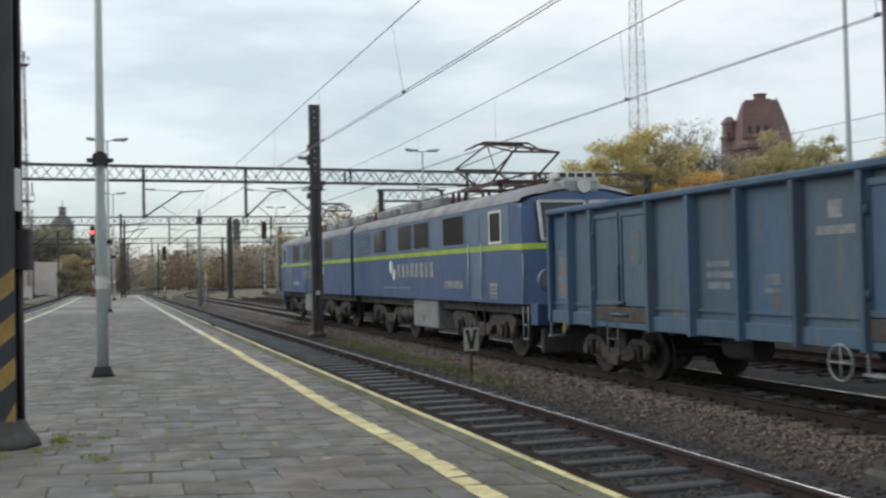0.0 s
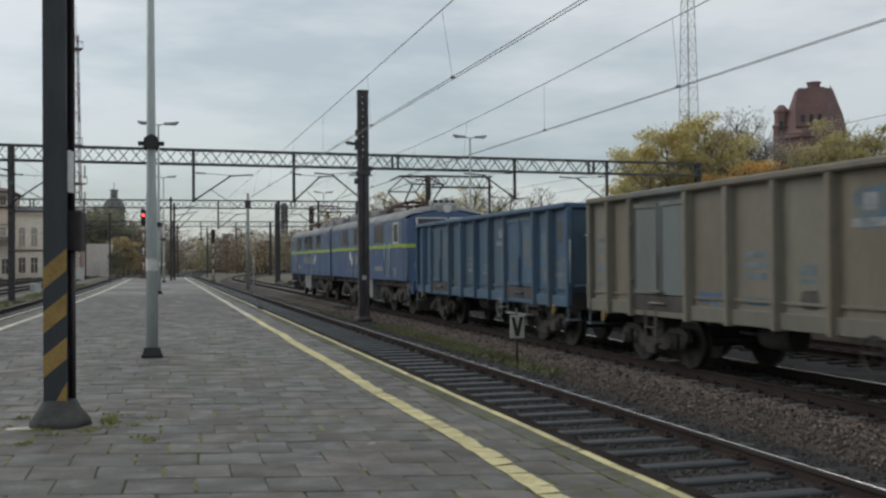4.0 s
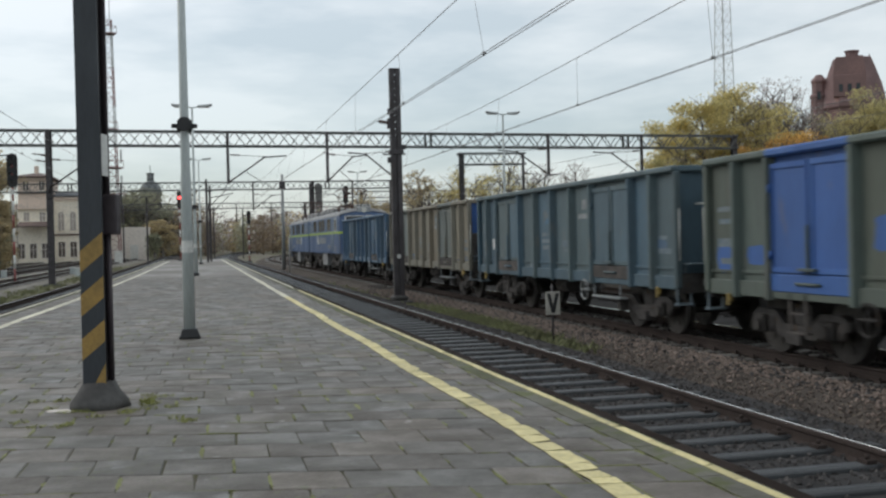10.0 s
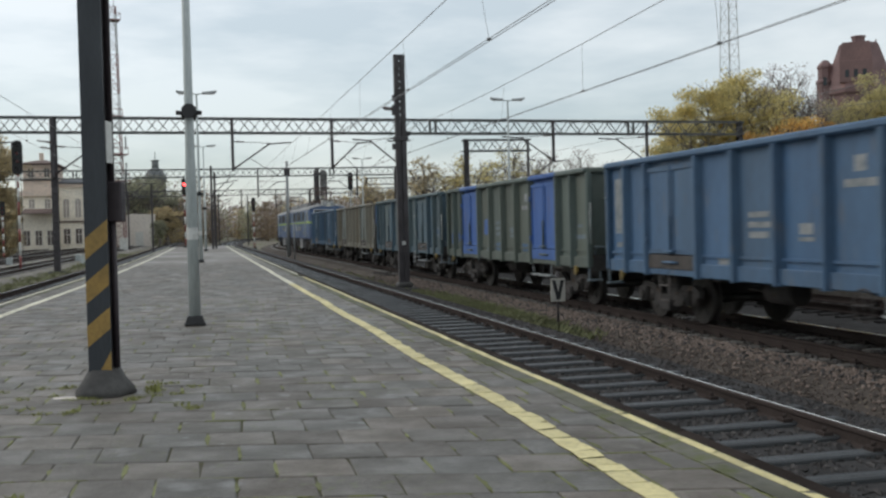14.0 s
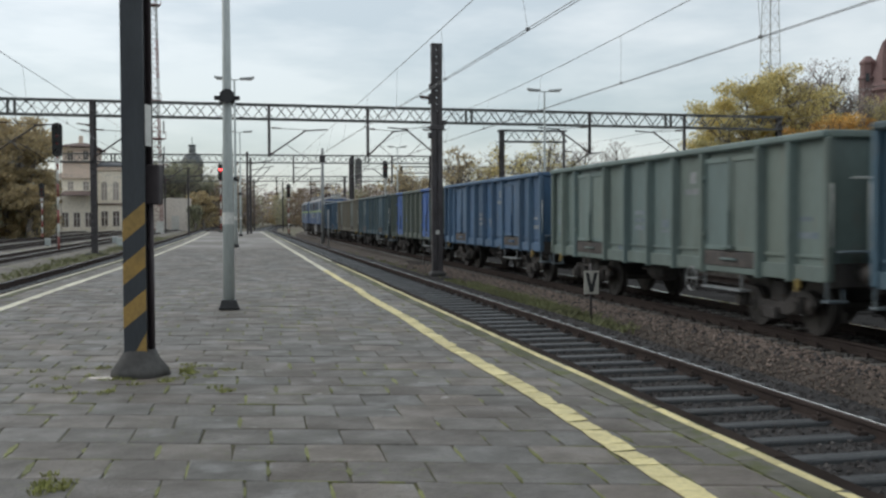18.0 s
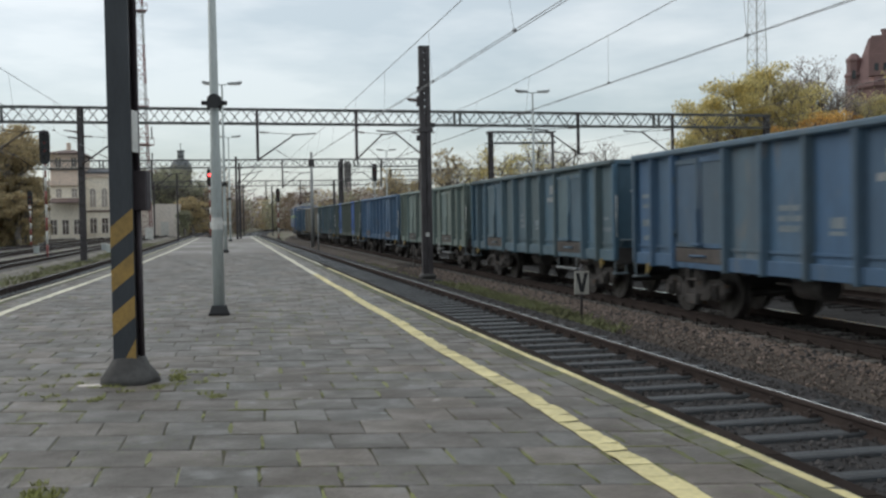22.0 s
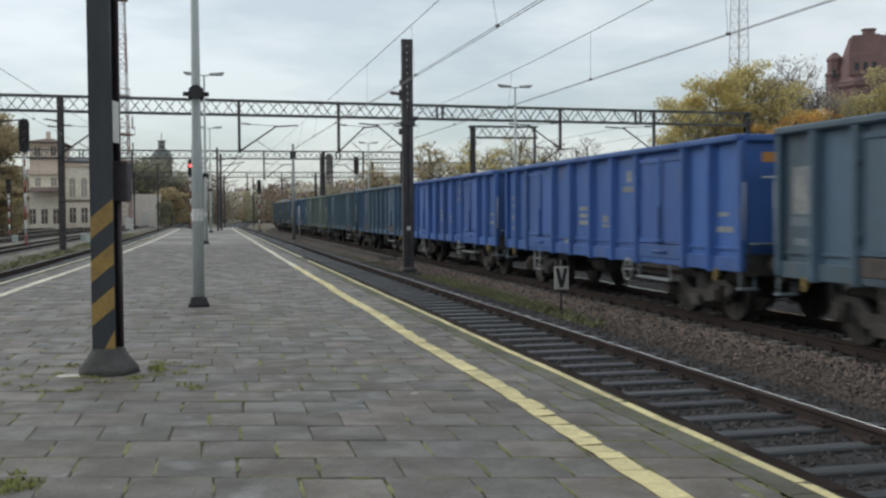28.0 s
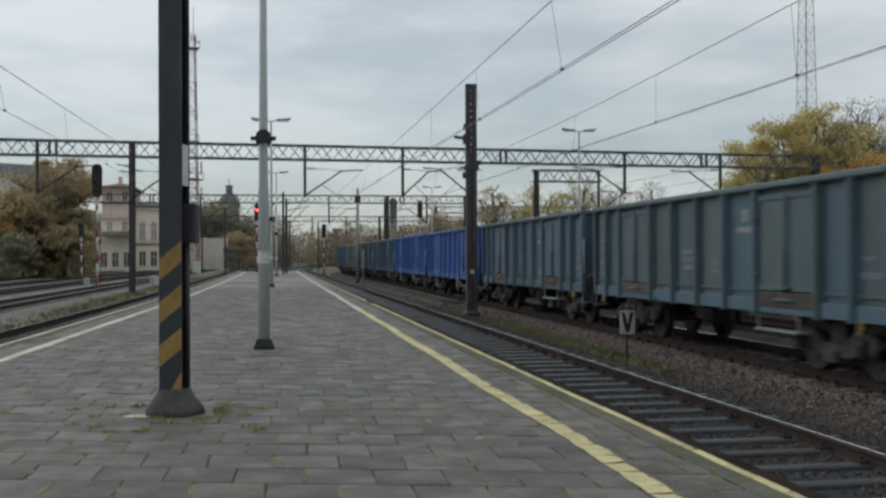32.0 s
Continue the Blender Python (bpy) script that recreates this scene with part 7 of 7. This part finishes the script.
# ---- yellow lines, slabs, stones, grass ----
def ribbon(root, name, mat, edge, inset, width, y0, y1, step, wobble, z, label):
    rnd = random.Random(int(inset * 100) + 7)
    y, prev = y0, rnd.uniform(-wobble, wobble)
    while y < y1:
        ln = step * rnd.uniform(0.7, 1.3) if y < 24 else step * 8
        nxt = rnd.uniform(-wobble, wobble)
        a0, a1 = edge(y) - inset + prev, edge(y + ln) - inset + nxt
        j = rnd.choice((0.0, 0.0, 0.012, 0.022)) if y < 24 else 0.0
        width_ = width * rnd.uniform(0.9, 1.08)
        tilt = rnd.uniform(-0.05, 0.05)
        part(name, S().loft([[(a0, y + j, z - 0.004), (a0, y + j, z), (a0 + width_, y + j - tilt, z), (a0 + width_, y + j - tilt, z - 0.004)], [(a1, y + ln - 0.006, z - 0.004), (a1, y + ln - 0.006, z), (a1 + width_, y + ln - 0.006 - tilt, z), (a1 + width_, y + ln - 0.006 - tilt, z - 0.004)]]), mat, root, label)
        y, prev = y + ln, nxt


def safety_x(y):
    """The painted safety line wanders a little and is not quite parallel to the edge."""
    return 2.375 + 0.0062 * y + 0.02 * math.sin(y * 0.9) * (1 if y < 24 else 0)


ribbon(platform, "safety_line", M_YELLOW, safety_x, 0.0, 0.17, -4, 30, 0.25, 0.012, 0.0095, "")
ribbon(platform, "safety_line", M_CREAM, safety_x, 0.0, 0.17, 30, P_END - 3, 0.25, 0.012, 0.0095, "")
ribbon(platform, "edge_line", M_YELLOW, right_edge, 0.14, 0.07, -4, 34, 0.5, 0.010, 0.0075, "")
ribbon(platform, "edge_line", M_CREAM, right_edge, 0.145, 0.075, 34, P_END - 1, 0.5, 0.010, 0.0075, "")
ribbon(platform, "safety_line", M_CREAM, left_edge, -0.78, 0.17, 8, P_END - 8, 0.5, 0.016, 0.0075, "")
ribbon(platform, "edge_line", M_CREAM, left_edge, -0.02, 0.115, 8, P_END - 1, 1.0, 0.008, 0.0075, "")

# courses lie a little askew to the track, the cross joints run along it
rot = Matrix(((0.956, 0.02, 0, 0), (-0.25, 1.012, 0, 0), (0, 0, 1, 0), (0, 0, 0, 1)))
ROW_SHIFT, COL_SHIFT = -0.16, 0.14


def clip(poly, inside, cross):
    out = []
    for i, p in enumerate(poly):
        q = poly[(i + 1) % len(poly)]
        a, b = inside(p), inside(q)
        if a:
            out.append(p)
        if a != b:
            out.append(cross(p, q))
    return out


def slab_poly(poly, rnd):
    """A slab from its outline: worn rounded rim, slightly uneven top."""
    cx, cy = sum(p[0] for p in poly) / len(poly), sum(p[1] for p in poly) / len(poly)
    def inset(k, z, tilt=(0, 0)):
        return [(p[0] + (cx - p[0]) * k, p[1] + (cy - p[1]) * k, z + tilt[0] * (p[0] - cx) + tilt[1] * (p[1] - cy)) for p in poly]
    t = (rnd.uniform(-0.012, 0.012), rnd.uniform(-0.012, 0.012))
    h = rnd.uniform(-0.003, 0.003)
    return [inset(0.0, -0.05), inset(0.0, h - 0.006, t), inset(0.035, h, t)]


def side_fn(edge, inset, sgn):
    def f(p):
        return sgn * (edge(p[1]) - inset - p[0])
    def cross(p, q):
        a, b = f(p), f(q)
        k = a / (a - b)
        return (p[0] + (q[0] - p[0]) * k, p[1] + (q[1] - p[1]) * k)
    return (lambda p: f(p) >= 0), cross


in_r, cr_r = side_fn(right_edge, 0.315, 1)
in_l, cr_l = side_fn(left_edge, -0.315, -1)
rnd = random.Random(21)


def worn_outline(rnd, u=0.0, v=0.0):
    """Four corners with worn sides: eight points, a little off the square."""
    j = lambda k: rnd.uniform(-k, k)
    a, b = 0.2448, 0.2440
    pts = [(-a + j(0.006), -b + j(0.006)), (j(0.05), -b + j(0.004)), (a + j(0.006), -b + j(0.006)), (a + j(0.004), j(0.05)), (a + j(0.006), b + j(0.006)), (j(0.05), b + j(0.004)), (-a + j(0.006), b + j(0.006)), (-a + j(0.004), j(0.05))]
    return [tuple((rot @ Vector((u + p, v + q, 0)))[:2]) for p, q in pts]


protos = [S().loft(slab_poly(worn_outline(rnd), rnd)).mesh("slab", M_SLAB) for _ in range(22)]
joined = S()
for row in range(-36, 135):
    v = row * 0.5 + ROW_SHIFT
    shift = 0.25 if row % 2 else 0.0
    for col in range(-50, 60):
        u = col * 0.5 + shift + COL_SHIFT + (row * 7919 % 13 - 6) * 0.010
        c = rot @ Vector((u, v, 0))
        if not (-12.5 < c.y < 52.4) or c.x < left_edge(c.y) - 0.3 or c.x > right_edge(c.y) + 0.3:
            continue
        poly = worn_outline(rnd, u, v)
        whole = all(in_r(p) and in_l(p) for p in poly)
        if not whole:
            poly = clip(clip(poly, in_r, cr_r), in_l, cr_l)
            if len(poly) < 3:
                continue
            area = abs(sum(p[0] * q[1] - q[0] * p[1] for p, q in zip(poly, poly[1:] + poly[:1]))) / 2
            if area < 0.012:
                continue
        single = 5.0 < c.y < 14.0
        if whole and single:
            part("slab", protos[rnd.randrange(22)], None, platform, at=Matrix.Translation((c.x, c.y, 0)) @ Matrix.Rotation(rnd.choice((0, math.pi)) + rnd.uniform(-0.022, 0.022), 4, "Z"))
        else:
            joined.loft(slab_poly(poly, rnd))
tagged(part("far_slabs", joined, M_SLAB, platform), kind="stuff")


def tufts(name, mat, places, label, blade=0.09, per=14, wide=0.012):
    rnd = random.Random(len(label))
    g_ = S()
    for x, y, z, r in places:
        for k in range(per):
            a, q = rnd.uniform(0, 6.283), r * rnd.random() ** 0.5
            p = Vector((x + q * math.cos(a), y + q * math.sin(a), z))
            h = blade * rnd.uniform(0.4, 1.3)
            d = Vector((math.cos(a * 3), math.sin(a * 3), 0))
            s_ = Vector((-d.y, d.x, 0)) * wide
            g_.add([p - s_, p + s_, p + s_ * 0.5 + d * h * 0.3 + Vector((0, 0, h * 0.7)), p + d * h * 0.7 + Vector((0, 0, h))], [(0, 1, 2, 3)])
    tagged(part(name, g_, mat, None), label, "grass", kind="stuff")


rnd = random.Random(3)
spots = [(-0.9 + rnd.gauss(0, 0.45), 10.6 + rnd.gauss(0, 0.5), 0.0, 0.08) for _ in range(34)] + [(-0.42 + rnd.gauss(0, 0.1), 10.75 + rnd.gauss(0, 0.25), 0, 0.07) for _ in range(12)] + [(-1.02 + rnd.gauss(0, 0.05), 6.25 + rnd.gauss(0, 0.13), 0, 0.05) for _ in range(12)]
tufts("platform_weeds", M_WEED, spots, "low green weeds growing in the platform joints", 0.026, 46, 0.004)
moss = S()


def moss_strip(cx, cy, half, wide, turned):
    n = 7
    lft, rgt = [], []
    for k in range(n):
        q = -half + 2 * half * k / (n - 1)
        e = (1 - (abs(q) / half) ** 3) * 0.85 + 0.15
        for out, sg in ((lft, -1), (rgt, 1)):
            p = Vector((sg * wide * e * rnd.uniform(0.5, 1.25), q, 0))
            p = Vector((p.y, p.x, 0)) if turned else p
            p = rot @ p
            out.append((cx + p.x, cy + p.y))
    ring = lft + rgt[::-1]
    mx, my = sum(p[0] for p in ring) / len(ring), sum(p[1] for p in ring) / len(ring)
    moss.loft([[(x, y, -0.012) for x, y in ring], [(x + (mx - x) * 0.1, y + (my - y) * 0.1, 0.0015) for x, y in ring]])


for row in range(4, 62):
    for col in range(-50, 60):
        u = col * 0.5 + (0.25 if row % 2 else 0.0) + COL_SHIFT + (row * 7919 % 13 - 6) * 0.010
        for du, dv, turned in ((0.25, 0.0, False), (0.12, 0.25, True)):
            c = rot @ Vector((u + du, row * 0.5 + ROW_SHIFT + dv, 0))
            if not (4.5 < c.y < 24) or c.x > right_edge(c.y) - 0.36 or c.x < left_edge(c.y) + 0.4:
                continue
            k = noise.noise(Vector((c.x * 0.6, c.y * 0.45, 3.0))) + rnd.uniform(-0.35, 0.35)
            if k > (-0.12 if not turned else 0.22) - (0.2 if c.y < 11 else 0.0):
                moss_strip(c.x, c.y, rnd.uniform(0.06, 0.235), rnd.uniform(0.009, 0.028) * (0.6 if turned else 1.0), turned)
for _ in range(420):
    y = 4.5 + 26 * rnd.random() ** 1.5
    x = right_edge(y) - rnd.choice((0.12, 0.32, 0.32)) + rnd.gauss(0, 0.008)
    if noise.noise(Vector((x * 0.9, y * 0.5, 9.0))) > -0.05:
        moss_strip(x, y, rnd.uniform(0.04, 0.16), rnd.uniform(0.006, 0.016), False)
tagged(part("moss", moss, M_MOSS, None), "yellow-green moss in the joints of the platform slabs", "moss", kind="stuff")
tufts("trackside_grass", M_GRASS, [(7.35 + rnd.gauss(0, 0.26), rnd.triangular(18.5, 36, 27), -0.74, 0.25) for _ in range(620)] + [(6.7 + rnd.gauss(0, 0.4), rnd.uniform(34, 70), -0.78, 0.3) for _ in range(160)], "short green grass between the two tracks", 0.16, 16, 0.013)
tufts("yard_grass", M_GRASS, [(rnd.choice((-9.2, -14.4, -19.6, -25.0, -31.0)) + rnd.gauss(0, 0.7) + 0.015 * 60, rnd.uniform(28, 125), -0.78, 0.6) for _ in range(1100)], "uneven green grass between the yard tracks", 0.17, 22, 0.022)
tufts("track_weeds", M_GRASS, [(3.72 + rnd.gauss(0, 0.06), rnd.uniform(6, 40), -0.62, 0.1) for _ in range(90)], "thin weeds below the platform edge", 0.10, 8, 0.01)


def stones(name, mat, count, xf, yf, zf, size, label, seed):
    rnd = random.Random(seed)
    s_ = S()
    for _ in range(count):
        y = yf(rnd)
        x = xf(rnd, y)
        r = size * rnd.uniform(0.6, 1.35)
        m = Matrix.Translation((x, y, zf(x, y) + r * 0.25)) @ Euler((rnd.uniform(0, 3), rnd.uniform(0, 3), rnd.uniform(0, 3))).to_matrix().to_4x4()
        v = [m @ Vector((a * r * rnd.uniform(0.7, 1.2), b * r * rnd.uniform(0.7, 1.2), c_ * r * rnd.uniform(0.6, 1.0))) for a, b, c_ in ((1, 0, 0), (-1, 0, 0), (0, 1, 0), (0, -1, 0), (0, 0, 1), (0, 0, -1))]
        s_.add(v, [(0, 2, 4), (2, 1, 4), (1, 3, 4), (3, 0, 4), (2, 0, 5), (1, 2, 5), (3, 1, 5), (0, 3, 5)])
    tagged(part(name, s_, mat, None), label, "ballast stones", kind="stuff")


def bed_z(x, y):
    d = abs(x - TRACK_X)
    return BASE - 0.03 if d < 1.9 else max(-0.78, BASE - 0.03 - (d - 1.9) * 0.36)


def shoulder_x(r, y):
    """Paler stones lie on the upper slope beside the main track; lower down they thin out into brown fines."""
    return 8.75 - abs(r.gauss(0, 0.46))


stones("shoulder_stones", M_STONE, 13000, shoulder_x, lambda r: 7 + 38 * r.random() ** 1.3, bed_z, 0.030, "loose brown ballast stones on the track shoulder", 2)
stones("main_bed_stones", M_STONE_DARK, 7000, lambda r, y: TRACK_X + r.uniform(-1.9, 1.9), lambda r: 9 + 40 * r.random() ** 1.3, bed_z, 0.04, "dark ballast stones between the main track sleepers", 3)
stones("near_bed_stones", M_STONE_DARK, 15000, lambda r, y: 5.02 + r.uniform(-1.7, 1.72), lambda r: 5 + 38 * r.random() ** 1.3, lambda x, y: BASE + 0.008 - max(0.0, abs(x - 5.02) - 1.75) * 0.45, 0.03, "dark ballast stones between the near track sleepers", 4)
stones("verge_gravel", M_FINES, 12000, lambda r, y: r.uniform(6.6, 8.1), lambda r: 7 + 40 * r.random() ** 1.2, lambda x, y: max(-0.79, bed_z(x, y)), 0.019, "fine dark gravel between the tracks", 5)

pr = random.Random(8)
pts = [(-1.2 + 0.19 * pr.uniform(0.6, 1.15) * math.cos(2 * math.pi * k / 11), 10.42 + 0.11 * pr.uniform(0.6, 1.15) * math.sin(2 * math.pi * k / 11)) for k in range(11)]
part("mortar_patch", S().loft([[(x, y, -0.01) for x, y in pts], [(x, y, 0.008) for x, y in pts]]), M_WHITEWALL, platform, "pale smear of mortar beside the post")


# ---- what moves ----
def on_track(s0, s1):
    """The pose of a vehicle whose two pivots stand at s0 and s1 along the track."""
    xa, ya, _ = main_line(s0)
    xb, yb, _ = main_line(s1)
    return pose((xa + xb) / 2, (ya + yb) / 2, RAIL, 0, 0, -math.degrees(math.atan2(xb - xa, yb - ya)))


def motions():
    times = [i * 0.8 for i in range(41)]
    for k, w in enumerate(WAGONS):
        walk(w, [(t, on_track(train_head(t) - (k + 0.5) * PITCH - 4.45, train_head(t) - (k + 0.5) * PITCH + 4.45)) for t in times])
    walk(LOCO_REAR, [(t, on_track(train_head(t) + 0.09 + 3.9, train_head(t) + 0.09 + 12.4) @ pose(0, -8.15, 0)) for t in times])
    walk(LOCO_FRONT, [(t, on_track(train_head(t) + 32.74 - 12.4, train_head(t) + 32.74 - 3.9) @ pose(0, 8.15, 0, 0, 0, 180)) for t in times])
    for ax, y, r in WHEELSETS:
        sign = 1 if ax.parent == LOCO_FRONT else -1
        rows, f = [], 1
        while True:
            t = (f - 1) / FPS
            rows.append((t, pose(0, y, r, sign * math.degrees((train_head(t) - train_head(0)) / r))))
            if f >= 961:
                break
            f = min(961, f + (4 if t < 12 else 2) if r < 0.5 else min(961, f + (5 if t < 12 else 3)))
        walk(ax, rows)


motions()
